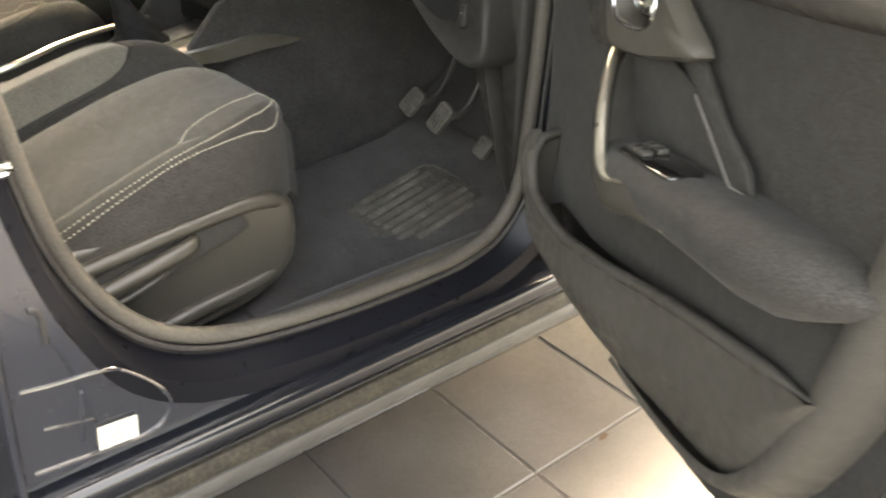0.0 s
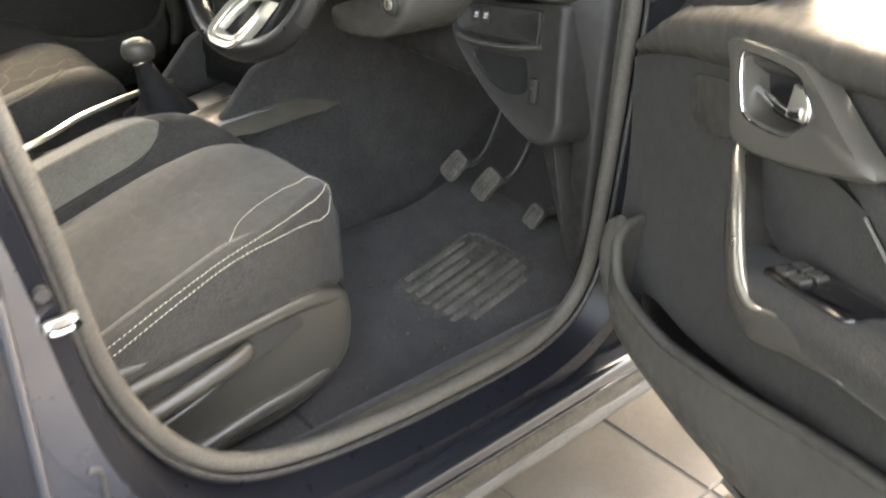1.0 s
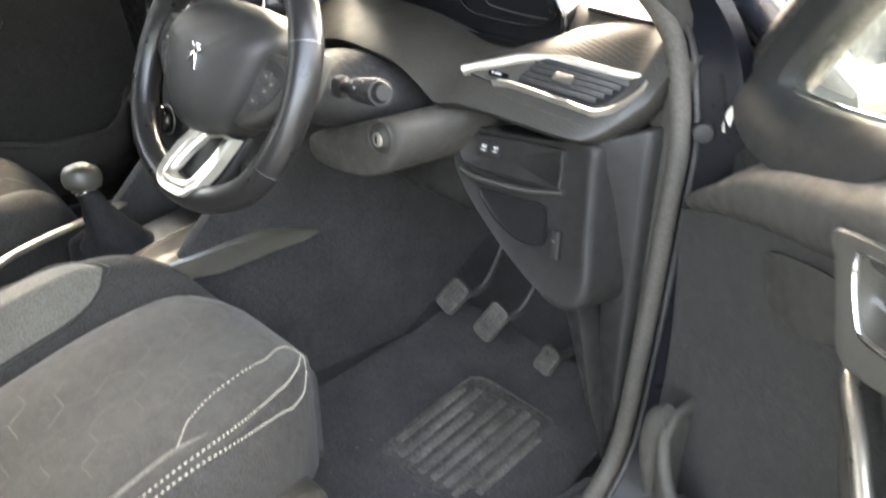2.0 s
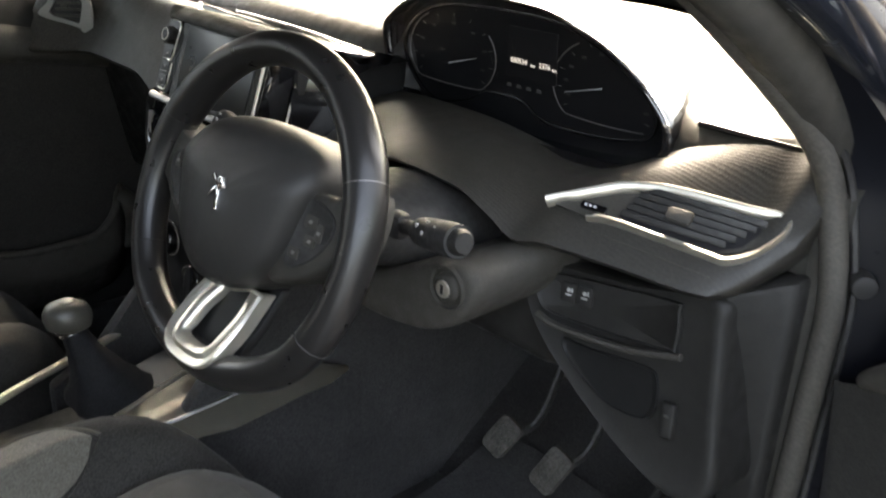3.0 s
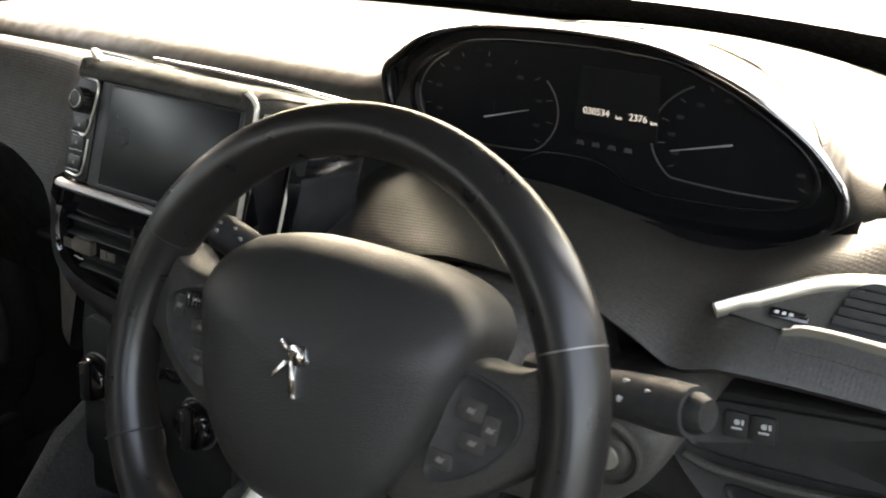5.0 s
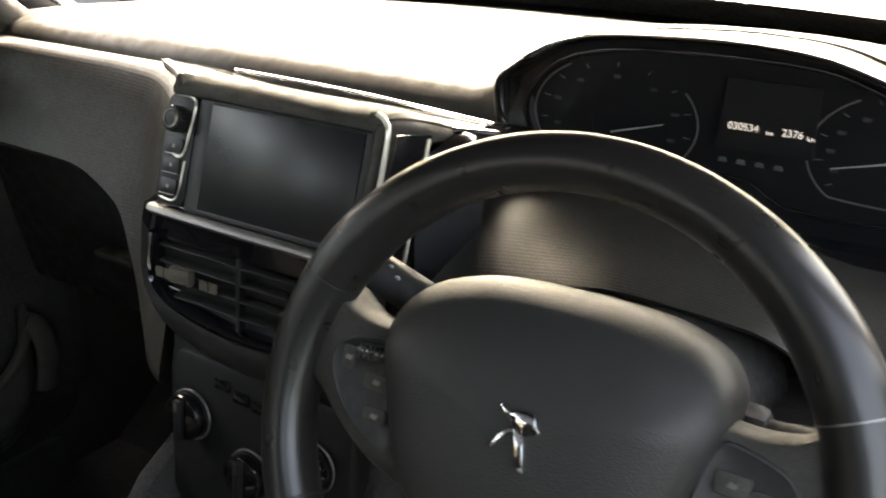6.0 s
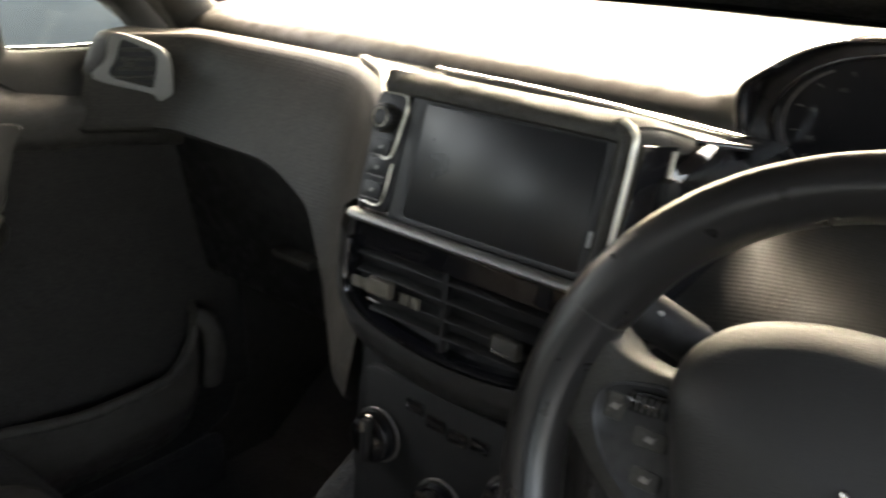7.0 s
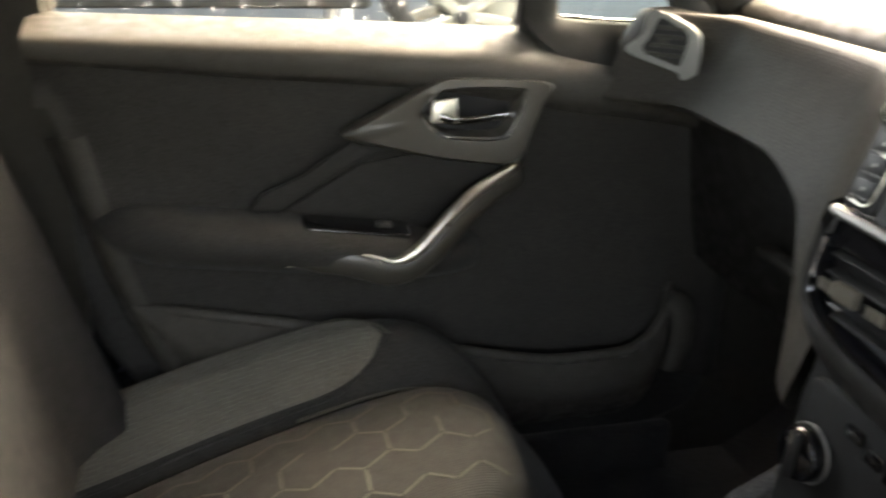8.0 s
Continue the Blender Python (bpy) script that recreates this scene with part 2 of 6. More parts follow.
    for r0, r1 in zip(vs, vs[1:]):
        for i in range(n if closed else n - 1):
            j = (i + 1) % n
            b.faces.new((r0[i], r0[j], r1[j], r1[i]))
    if closed and cap:
        b.faces.new(vs[0][::-1])
        b.faces.new(vs[-1])
    return b


def smooth_line(pts, n=8, loop=False):
    """A Catmull-Rom line through the points."""
    pts = [Vector(p) for p in pts]
    out = []
    k = len(pts)
    for i in range(k if loop else k - 1):
        p0 = pts[(i - 1) % k] if loop or i > 0 else pts[0] * 2 - pts[1]
        p1, p2 = pts[i], pts[(i + 1) % k]
        p3 = pts[(i + 2) % k] if loop or i + 2 < k else p2 * 2 - p1
        for s in range(n):
            t = s / n
            out.append(0.5 * ((2 * p1) + (p2 - p0) * t + (2 * p0 - 5 * p1 + 4 * p2 - p3) * t * t + (3 * p1 - p0 - 3 * p2 + p3) * t ** 3))
    if not loop:
        out.append(pts[-1])
    return out


def tube(pts, r, seg=10, loop=False, flat=1.0, up=(0, 0, 1), bm=None, radii=None):
    """A round or flattened bar along a line of points."""
    pts = [Vector(p) for p in pts]
    n = len(pts)
    rings = []
    for i, p in enumerate(pts):
        a = pts[(i + 1) % n] if loop or i + 1 < n else p
        b = pts[i - 1] if loop or i > 0 else p
        d = (a - b).normalized()
        side = d.cross(Vector(up))
        side = side.normalized() if side.length > 1e-4 else d.orthogonal().normalized()
        top = side.cross(d).normalized()
        q = radii[i] if radii else r
        rings.append([p + side * (math.cos(t) * q) + top * (math.sin(t) * q * flat) for t in (2 * math.pi * k / seg for k in range(seg))])
    b = bm or bmesh.new()
    if loop:
        rings.append(rings[0])
    skin(rings, True, not loop, b)
    if loop:
        bmesh.ops.remove_doubles(b, verts=b.verts[:], dist=1e-6)
    return b


def slab(outline, depth, axis=(0, 0, 1), r=0.0, seg=2, bm=None):
    """A plate: the outline (3D points in a plane) pushed along axis by depth, edges rounded."""
    b = bmesh.new()
    d = Vector(axis).normalized() * depth
    base = [b.verts.new(p) for p in outline]
    top = [b.verts.new(Vector(p) + d) for p in outline]
    n = len(base)
    b.faces.new(base[::-1])
    b.faces.new(top)
    for i in range(n):
        j = (i + 1) % n
        b.faces.new((base[i], base[j], top[j], top[i]))
    if r:
        bmesh.ops.recalc_face_normals(b, faces=b.faces[:])
        bev(b, r, seg, sharp=50)
    return b if bm is None else merge(bm, b)


def ring_plate(outer, inner, depth, axis, r=0.0):
    """A frame between two loops of equally many points, pushed along axis."""
    b = bmesh.new()
    d = Vector(axis).normalized() * depth
    loops = [[b.verts.new(Vector(p) + o) for p in line] for line, o in ((outer, d * 0), (outer, d), (inner, d), (inner, d * 0))]
    n = len(outer)
    for a, c in zip(loops, loops[1:] + loops[:1]):
        for i in range(n):
            j = (i + 1) % n
            b.faces.new((a[i], a[j], c[j], c[i]))
    if r:
        bmesh.ops.recalc_face_normals(b, faces=b.faces[:])
        bev(b, r, 2, sharp=50)
    return b


def lerp(a, b, t):
    return a + (b - a) * t


def table(stations, x):
    """Values on a smooth line through the rows of a table whose first column rises."""
    n = len(stations)
    if x <= stations[0][0]:
        return list(stations[0][1:])
    if x >= stations[-1][0]:
        return list(stations[-1][1:])
    k = max(i for i in range(n - 1) if stations[i][0] <= x)
    r0, r1 = stations[k], stations[k + 1]
    h = r1[0] - r0[0]
    t = (x - r0[0]) / h
    out = []
    for c in range(1, len(r0)):
        d = (r1[c] - r0[c]) / h

        def slope(i):
            if i <= 0 or i >= n - 1:
                j = min(max(i, 0), n - 2) if i <= 0 else n - 2
                return (stations[j + 1][c] - stations[j][c]) / (stations[j + 1][0] - stations[j][0])
            a = (stations[i][c] - stations[i - 1][c]) / (stations[i][0] - stations[i - 1][0])
            b = (stations[i + 1][c] - stations[i][c]) / (stations[i + 1][0] - stations[i][0])
            return 0.0 if a * b <= 0 else 2 * a * b / (a + b)
        m0, m1 = slope(k), slope(k + 1)
        out.append((2 * t ** 3 - 3 * t ** 2 + 1) * r0[c] + (t ** 3 - 2 * t ** 2 + t) * h * m0 + (3 * t ** 2 - 2 * t ** 3) * r1[c] + (t ** 3 - t ** 2) * h * m1)
    return out


def drops(spots):
    """Small flattened beads of water at (x, y, z, radius)."""
    bm = bmesh.new()
    for x, y, z, r in spots:
        top, low = bm.verts.new((x, y, z + r)), bm.verts.new((x, y, z - r))
        ring = [bm.verts.new((x + r * math.cos(k * 1.0472), y + r * math.sin(k * 1.0472), z)) for k in range(6)]
        for k in range(6):
            bm.faces.new((ring[k], ring[(k + 1) % 6], top))
            bm.faces.new((ring[(k + 1) % 6], ring[k], low))
    return bm


def lettering(name, words, size, at, right, up, mat, parent, depth=0.0004):
    """Words in the built-in font, as a thin mesh."""
    cu = bpy.data.curves.new(name, "FONT")
    cu.body, cu.size, cu.extrude, cu.align_x, cu.align_y = words, size, depth, "CENTER", "CENTER"
    tmp = new(name + "_src", cu)
    bpy.context.view_layer.update()
    me = bpy.data.meshes.new_from_object(tmp.evaluated_get(bpy.context.evaluated_depsgraph_get()))
    bpy.data.objects.remove(tmp)
    r, u = Vector(right).normalized(), Vector(up).normalized()
    m = Matrix((r, u, r.cross(u))).transposed().to_4x4()
    m.translation = at
    me.transform(m)
    me.materials.clear()
    me.materials.append(mat)
    ob = new(name, me)
    return place_under(ob, parent)


class Plane:
    """A sloping working plane: P(u, v, w) is u to the right, v up it and w out of it."""

    def __init__(self, o, right, up):
        self.o, self.r = Vector(o), Vector(right).normalized()
        u = Vector(up)
        self.u = (u - self.r * u.dot(self.r)).normalized()
        self.n = self.r.cross(self.u)

    def __call__(self, u, v, w=0.0):
        return self.o + self.r * u + self.u * v + self.n * w

    def rect(self, u0, v0, u1, v1, w=0.0, k=0.0):
        if not k:
            return [self(u0, v0, w), self(u1, v0, w), self(u1, v1, w), self(u0, v1, w)]
        out = []
        for cu, cv, a in ((u1 - k, v0 + k, -90), (u1 - k, v1 - k, 0), (u0 + k, v1 - k, 90), (u0 + k, v0 + k, 180)):
            for j in range(5):
                t = radians(a + 90 * j / 4)
                out.append(self(cu + k * math.cos(t), cv + k * math.sin(t), w))
        return out

    def slab(self, u0, v0, u1, v1, w, depth, r=0.0, k=0.0):
        return slab(self.rect(u0, v0, u1, v1, w, k), depth, self.n, r)

    def disc(self, u, v, r, w, depth, seg=28, bevel=0.0):
        return cyl(self(u, v, w), self(u, v, w + depth), r, r, seg, bevel)

    def ring(self, u, v, r, w, thick, seg=36, flat=1.0):
        return tube([self(u + r * math.cos(2 * math.pi * i / seg), v + r * math.sin(2 * math.pi * i / seg), w) for i in range(seg)], thick, 8, True, flat, self.n)


# ---- ground and added canopy ----
ground = part("ground", box((0, 0, -0.06), (400, 400, 0.1)), CONCRETE, None, "wide concrete ground around a tiled wash bay", False)
tagged(ground, category="ground", kind="structure")
bay_floor = part("bay_floor", box((0, 0, -0.0035), (9.0, 8.0, 0.012)), GROUT, None, "grey grout bed under stone floor tiles", False)
tagged(bay_floor, category="floor", kind="structure")

# Unseen canopy, its edges set to keep sun and sky off floor and seats.
canopy = part("ceiling", box((-0.5, -1.10, 3.3), (4.2, 6.0, 0.12), 0.02), SOFFIT, None, "unseen grey canopy roof over the bay, sized to shade it")
tagged(canopy, category="ceiling", kind="structure")
# Wall added on the open passenger side; it cuts the light from there.
added_wall = part("wall_west", box((-4.9, 0.0, 1.25), (0.15, 8.0, 2.5), 0.01), ADDED_WALL_PAINT, None, "pale blue-grey wall added beyond the passenger side", False)
tagged(added_wall, category="wall", kind="structure")
# ---- car body ----
# Opening of the right side, seen from the side: (y, z) round the seal, from the top of the rear edge down and forward.
OPENING = [(-0.50, 1.40), (-0.545, 1.25), (-0.565, 1.08), (-0.535, 0.88), (-0.500, 0.69), (-0.425, 0.55), (-0.31, 0.472), (-0.12, 0.438),
           (0.10, 0.43), (0.21, 0.44), (0.28, 0.475), (0.318, 0.55), (0.326, 0.70), (0.330, 0.90), (0.336, 1.03), (0.330, 1.11), (0.26, 1.19), (0.09, 1.33), (-0.10, 1.43), (-0.33, 1.46)]


def side_x(z):
    """Half width of the body's outer side at a height."""
    return table([(0.2, 0.79), (0.40, 0.812), (0.52, 0.835), (0.68, 0.862), (0.95, 0.86), (1.08, 0.82), (1.5, 0.60)], z)[0]


def inner_x(z):
    return table([(0.2, 0.745), (0.44, 0.765), (0.95, 0.775), (1.08, 0.75), (1.5, 0.53)], z)[0]


def spread(loop, d):
    """The loop of (y, z) points moved outwards by d."""
    n = len(loop)
    out = []
    for i in range(n):
        (y0, z0), (y1, z1) = loop[i - 1], loop[(i + 1) % n]
        t = Vector((y1 - y0, z1 - z0)).normalized()
        out.append((loop[i][0] - t.y * -d, loop[i][1] - t.x * d))
    return out


def build_body():
    car = thing("car_body", "glossy black hatchback body on a tiled floor, front door open", "car body", kind="structure")
    loop = [(p.x, p.y) for p in smooth_line([(y, z, 0) for y, z in OPENING], 6, True)]
    steps = ((0.0, 0.0), (0.010, 0.04), (0.026, 0.10), (0.030, 0.17), (0.046, 0.80), (0.050, 0.90), (0.085, 0.985))

    def stepped(d):
        """The opening's loop moved out, less so higher up."""
        wide = spread(loop, 1.0)
        out = []
        for (y, z), (yy, zz) in zip(loop, wide):
            f = d * lerp(1.0, 0.56, min(1.0, max(0.0, (z - 0.47) / 0.16)))
            out.append((y + (yy - y) * f, z + (zz - z) * f))
        return out
    far = [stepped(d) for d, k in steps]
    for s in (1, -1):
        ring = []
        for lp, k in zip(far, [q[1] for q in steps]):
            ring.append([(s * lerp(inner_x(z), side_x(z), k), y, z) for y, z in lp])
        part("door_jamb", skin(ring, True, False), JAMB_SHADED, car, "glossy black stepped door jamb", angle=25)
        part("door_seal", tube([(s * (inner_x(z) - 0.002), y, z) for y, z in spread(loop, -0.002)], 0.013, 10, True, up=(1, 0, 0)), SEAL, car, "dusty grey rubber door seal")
        part("seal_lip", tube([(s * (inner_x(z) + 0.012), y, z) for y, z in spread(loop, 0.012)], 0.004, 6, True, up=(1, 0, 0)), RUBBER, car, "thin black seal lip")
        # outer panel behind the opening, down to the sill
        edge = [(y, z) for y, z in far[6] if y < -0.1 and z < 1.2]
        edge.sort(key=lambda q: q[1])
        rows = []
        for i in range(29):
            z = lerp(0.372, 1.09, i / 28)
            ye = table([(q[1], q[0]) for q in edge[::3]], z)[0]
            rows.append([(s * side_x(z), lerp(-0.602, ye, j / 8), z) for j in range(9)])
        part("pillar_panel", skin(rows), PAINT, car, "glossy black painted pillar panel")
        rows = []
        for i in range(21):
            z = lerp(0.40, 1.07, i / 20)
            rows.append([(s * lerp(side_x(z), inner_x(z), t * 0.4), lerp(0.368 if z < 1.0 else 0.35, 0.62, 1 - t), z) for t in (0, 0.3, 0.6, 1)])
        part("hinge_panel", skin(rows), PANEL_BLACK, car, "black hinge pillar")
        part("sill_trim", skin([[(s * x, y, z) for x, z in ((0.700, 0.350), (0.704, 0.405), (0.720, 0.428), (0.745, 0.436), (0.764, 0.430))] for y in (-0.42, -0.3, -0.1, 0.1, 0.24, 0.30)]), TRIM_DUST, car, "dusty brown sill trim")
    # label, pressed ribs, slot and striker on the right pillar

    def out(y, z, d=0.0):
        return Vector((side_x(z) + d, y, z))
    rib = smooth_line([out(-0.590, 0.556), out(-0.5536, 0.549), out(-0.490, 0.541), out(-0.460, 0.524), out(-0.412, 0.462), out(-0.402, 0.415), out(-0.440, 0.386), out(-0.541, 0.395), out(-0.590, 0.400)], 6)
    part("pressed_rib", tube(rib, 0.0034, 8), PAINT, car, "pressed body rib")
    part("pressed_rib", tube([out(-0.519, 0.518), out(-0.5245, 0.425)], 0.0030, 8), PAINT, car)
    part("pressed_rib", tube([out(-0.570, 0.476), out(-0.5075, 0.459)], 0.0026, 8), PAINT, car)
    plug = cyl((0.782, 0.357, 1.0), (0.796, 0.339, 1.0), 0.013, 0.012, 24, 0.003)
    part("jamb_plug", plug, RUBBER, car, "round rubber plug in the door jamb")
    part("cable_clip", tube(smooth_line([(0.812, 0.360, 1.003), (0.815, 0.356, 1.026), (0.824, 0.352, 1.040), (0.836, 0.350, 1.047)], 4), 0.0045, 8, flat=0.6), PAPER, car, "pale bent cable clip")
    lab = part("tyre_label", slab([out(-0.506, 0.397, 0.004), out(-0.452, 0.394, 0.004), out(-0.452, 0.437, 0.004), out(-0.506, 0.442, 0.004)], 0.0006, (1, 0, 0)), PAPER, car, "white paper label with unreadable print")
    for k in range(4):
        z = 0.404 + 0.009 * k
        part("print_bar", slab([out(-0.498, z, 0.0052), out(-0.462 - 0.006 * (k % 2), z, 0.0052), out(-0.462 - 0.006 * (k % 2), z + 0.003, 0.0052), out(-0.498, z + 0.003, 0.0052)], 0.0003, (1, 0, 0)), INK, lab)
    part("pillar_slot", tube(smooth_line([out(-0.566, 0.676), out(-0.556, 0.670), out(-0.553, 0.64), out(-0.553, 0.622)], 4), 0.004, 8), RUBBER, car, "dark drain slot")
    st = part("striker_plate", slab([out(-0.580, 0.843, 0.0), out(-0.548, 0.846, 0.0), out(-0.549, 0.858, 0.0), out(-0.579, 0.857, 0.0)], 0.006, (1, 0, 0), 0.002), STEEL, car, "bright steel striker plate")
    part("striker_loop", tube(smooth_line([out(-0.574, 0.848, 0.004), out(-0.574, 0.851, 0.016), out(-0.554, 0.852, 0.016), out(-0.553, 0.850, 0.004)], 4), 0.004, 8), CHROME, st)
    part("bump_stop", cyl(out(-0.575, 0.885, 0.0), out(-0.575, 0.885, 0.008), 0.007), RUBBER, car, "small rubber stop")
    return car


car_body = build_body()
# rear doors
def build_rear_door(s):
    rd = thing("rear_door", "closed glossy black rear car door with wet drops", "car door", "rear doors")
    rows = []
    for i in range(13):
        z = lerp(0.34, 1.048, i / 12)
        rows.append([(s * (side_x(z) + 0.004), y, z) for y in (-0.607, -0.65, -0.8, -1.1, -1.45)])
    b = skin(rows)
    bmesh.ops.solidify(b, geom=b.faces[:], thickness=0.03 if s < 0 else -0.03)
    part("door_skin", b, PAINT, rd, "glossy black outer skin")
    part("belt_strip", tube([(s * (side_x(1.048) + 0.004), y, 1.055) for y in (-0.612, -1.0, -1.45)], 0.006, 8, up=(1, 0, 0)), CHROME, rd, "narrow bright belt strip")
    g = part("window_pane", skin([[(s * lerp(0.826, 0.615, t), y, lerp(1.05, 1.455, t)) for t in (0, 0.5, 1)] for y in (-0.66, -1.0, -1.45)]), GLASS, rd, "wet clear window pane")
    g.visible_shadow = False
    part("window_post", slab([(s * 0.826, -0.607, 1.05), (s * 0.826, -0.66, 1.05), (s * 0.615, -0.64, 1.455), (s * 0.615, -0.56, 1.455)], 0.012, (-s, 0, 0), 0.002), GLOSS, rd, "gloss black window post")
    rnd = random.Random(31 + s)
    spots = []
    part("door_edge", tube([(s * (side_x(z) + 0.004), -0.6095, z) for z in [lerp(0.36, 1.045, i / 16) for i in range(17)]], 0.006, 8, up=(1, 0, 0)), PAINT, rd, "rolled glossy door edge")
    for k in range(420):
        y, z = rnd.uniform(-1.0, -0.63), rnd.choice((rnd.uniform(0.8, 1.4), rnd.uniform(0.90, 1.04)))
        x = side_x(z) + 0.005 if z < 1.05 else lerp(0.827, 0.616, (z - 1.05) / 0.405)
        spots.append((s * x, y, z, rnd.uniform(0.001, 0.0032)))
    tagged(part("water_drops", drops(spots), DROP, rd, "small water drops"), kind="stuff")


for s in (1, -1):
    build_rear_door(s)
# sill
prof = [(0.768, 0.372), (0.782, 0.366), (0.790, 0.362), (0.815, 0.3585), (0.826, 0.355), (0.833, 0.349), (0.8355, 0.340), (0.834, 0.326), (0.826, 0.316), (0.812, 0.308), (0.80, 0.288), (0.812, 0.27), (0.812, 0.245), (0.76, 0.235)]
for s in (1, -1):
    sb = skin([[(s * x, y, z) for x, z in prof] for y in (-1.6, -0.6, -0.3, 0.0, 0.3, 0.62)])
    part("sill", sb, SILL_SHADED, car_body, "glossy black painted door sill")
    part("sill_strip", tube([(s * 0.832, y, 0.319) for y in (-1.6, 0.0, 0.62)], 0.003, 8, up=(1, 0, 0)), SILL_SHADED, car_body, "sharp glossy sill crease")
    part("sill_band", box((s * 0.812, -0.5, 0.278), (0.024, 2.2, 0.04), 0.008), SILL_DIRT, car_body, "dirty brown-black sill band")
    part("sill_skirt", box((s * 0.812, -0.5, 0.243), (0.03, 2.2, 0.034), 0.008), SKIRT_DARK, car_body, "grey plastic sill skirt")
# cabin floor, firewall, tunnel, side walls
part("cabin_floor", box((0, -0.4, 0.335), (1.50, 2.7, 0.02), 0.004), CARPET, car_body, "black carpet cabin floor", False)
part("firewall", slab([(-0.78, 0.92, 0.29), (0.78, 0.92, 0.29), (0.78, 0.92, 1.10), (-0.78, 0.92, 1.10)], 0.04, (0, 1, 0)), CARPET, car_body, "black carpeted firewall")
part("toe_board", slab([(-0.74, 0.46, 0.335), (0.74, 0.46, 0.335), (0.74, 0.90, 0.64), (-0.74, 0.90, 0.64)], 0.02, (0, 0.6, -0.8)), CARPET, car_body, "black carpeted toe board")
part("tunnel", box((0, 0.05, 0.40), (0.17, 1.75, 0.22), 0.05, 4), CARPET, car_body, "black carpeted transmission tunnel")
for s in (1, -1):
    part("kick_panel", box((s * 0.752, 0.64, 0.68), (0.025, 0.62, 0.80), 0.008), PLASTIC, car_body, "dark plastic kick panel")
    part("sill_inner", box((s * 0.715, -0.65, 0.36), (0.03, 2.0, 0.14), 0.012), CARPET, car_body, "carpeted inner sill")
    part("rear_side", box((s * 0.735, -1.28, 0.70), (0.03, 1.34, 0.76), 0.01), PLASTIC, car_body, "dark rear side trim")
    part("pillar_cover", slab([(s * 0.735, -0.545, 0.42), (s * 0.735, -0.66, 0.42), (s * 0.735, -0.66, 1.08), (s * 0.56, -0.64, 1.47), (s * 0.56, -0.54, 1.47), (s * 0.735, -0.56, 1.08)], 0.02, (-s, 0, 0), 0.005), PLASTIC, car_body, "dark centre pillar trim")
    fend = skin([[(s * x, y, z) for x, z in ((0.868, 0.30), (0.880, 0.60), (0.870, 0.85), (0.80, zt - 0.02), (0.70, zt))] for y, zt in ((0.615, 1.05), (1.0, 1.02), (1.4, 0.96), (1.75, 0.84))])
    part("front_wing", fend, PAINT, car_body, "glossy black front wing")
part("bonnet", skin([[(x, y, z - 0.05 * (x / 0.75) ** 2) for x in (-0.75, -0.4, 0, 0.4, 0.75)] for y, z in ((1.04, 1.06), (1.3, 1.035), (1.6, 0.96), (1.8, 0.80), (1.85, 0.35))]), PAINT, car_body, "glossy black wet bonnet")
part("cowl", skin([[(x, y - 0.42 * (abs(x) / 0.77) ** 2.6, z) for x in [lerp(-0.74, 0.74, i / 20) for i in range(21)]] for y, z in ((0.935, 1.06), (0.96, 1.092), (1.0, 1.098), (1.08, 1.06))]), RUBBER, car_body, "black plastic scuttle panel")
for x0, x1 in ((0.55, -0.05), (-0.02, -0.55)):
    wl = [(lerp(x0, x1, t), 0.915 - 0.42 * (abs(lerp(x0, x1, t)) / 0.77) ** 2.6 + 0.03 * t, 1.142 + 0.012 * math.sin(t * 3.1)) for t in (0, 0.2, 0.4, 0.6, 0.8, 1.0)]
    part("wiper", tube(smooth_line(wl, 3), 0.007, 6), RUBBER, car_body, "black wiper blade")
rnd = random.Random(11)
spots = []
for k in range(420):
    u, t = rnd.uniform(-0.9, 0.95), abs(rnd.gauss(0.05, 0.09))
    x = u * 0.72
    y = 0.975 - 0.41 * (abs(x) / 0.77) ** 2.6
    spots.append((x, lerp(y, 0.0, t), 1.099 + 0.385 * t + 0.03 * math.sin(t * 3.14), rnd.uniform(0.0008, 0.0030)))
tagged(part("scuttle_drops", drops(spots), DROP, car_body, "small water drops"), kind="stuff")
roof = skin([[(x, y, 1.47 + 0.05 * math.cos(x * 1.9) - 0.03 * ((y + 0.8) / 0.9) ** 2) for x in (-0.58, -0.3, 0, 0.3, 0.58)] for y in (0.10, -0.3, -0.8, -1.3, -1.9)])
bmesh.ops.solidify(roof, geom=roof.faces[:], thickness=0.02)
part("roof", roof, PAINT, car_body, "black car roof")
# Unseen header drawn far down the windscreen to keep sun off the seats.
part("roof_header_shade", skin([[(x, y, z - 0.03 * (x / 0.6) ** 2) for x in (-0.60, -0.3, 0.0, 0.3, 0.60)] for y, z in ((0.45, 1.295), (0.43, 1.318), (0.17, 1.425), (0.02, 1.462), (-0.2, 1.480))]), PLASTIC, car_body, "unseen headliner edge lengthened down the windscreen to shade the seats")
part("rear_panel", box((0, -1.95, 0.85), (1.5, 0.04, 1.1), 0.02), PLASTIC, car_body)
def on_screen(u, t, drop=0.0):
    """A point of the windscreen: u across (-1 to 1), t from its foot to its top."""
    x = u * lerp(0.74, 0.58, t)
    foot = 0.975 - 0.41 * (abs(x) / 0.77) ** 2.6
    return (x, lerp(foot, 0.02 - 0.03 * u * u, t), lerp(1.098, 1.485 - 0.03 * u * u, t) + 0.03 * math.sin(t * 3.14) - drop)


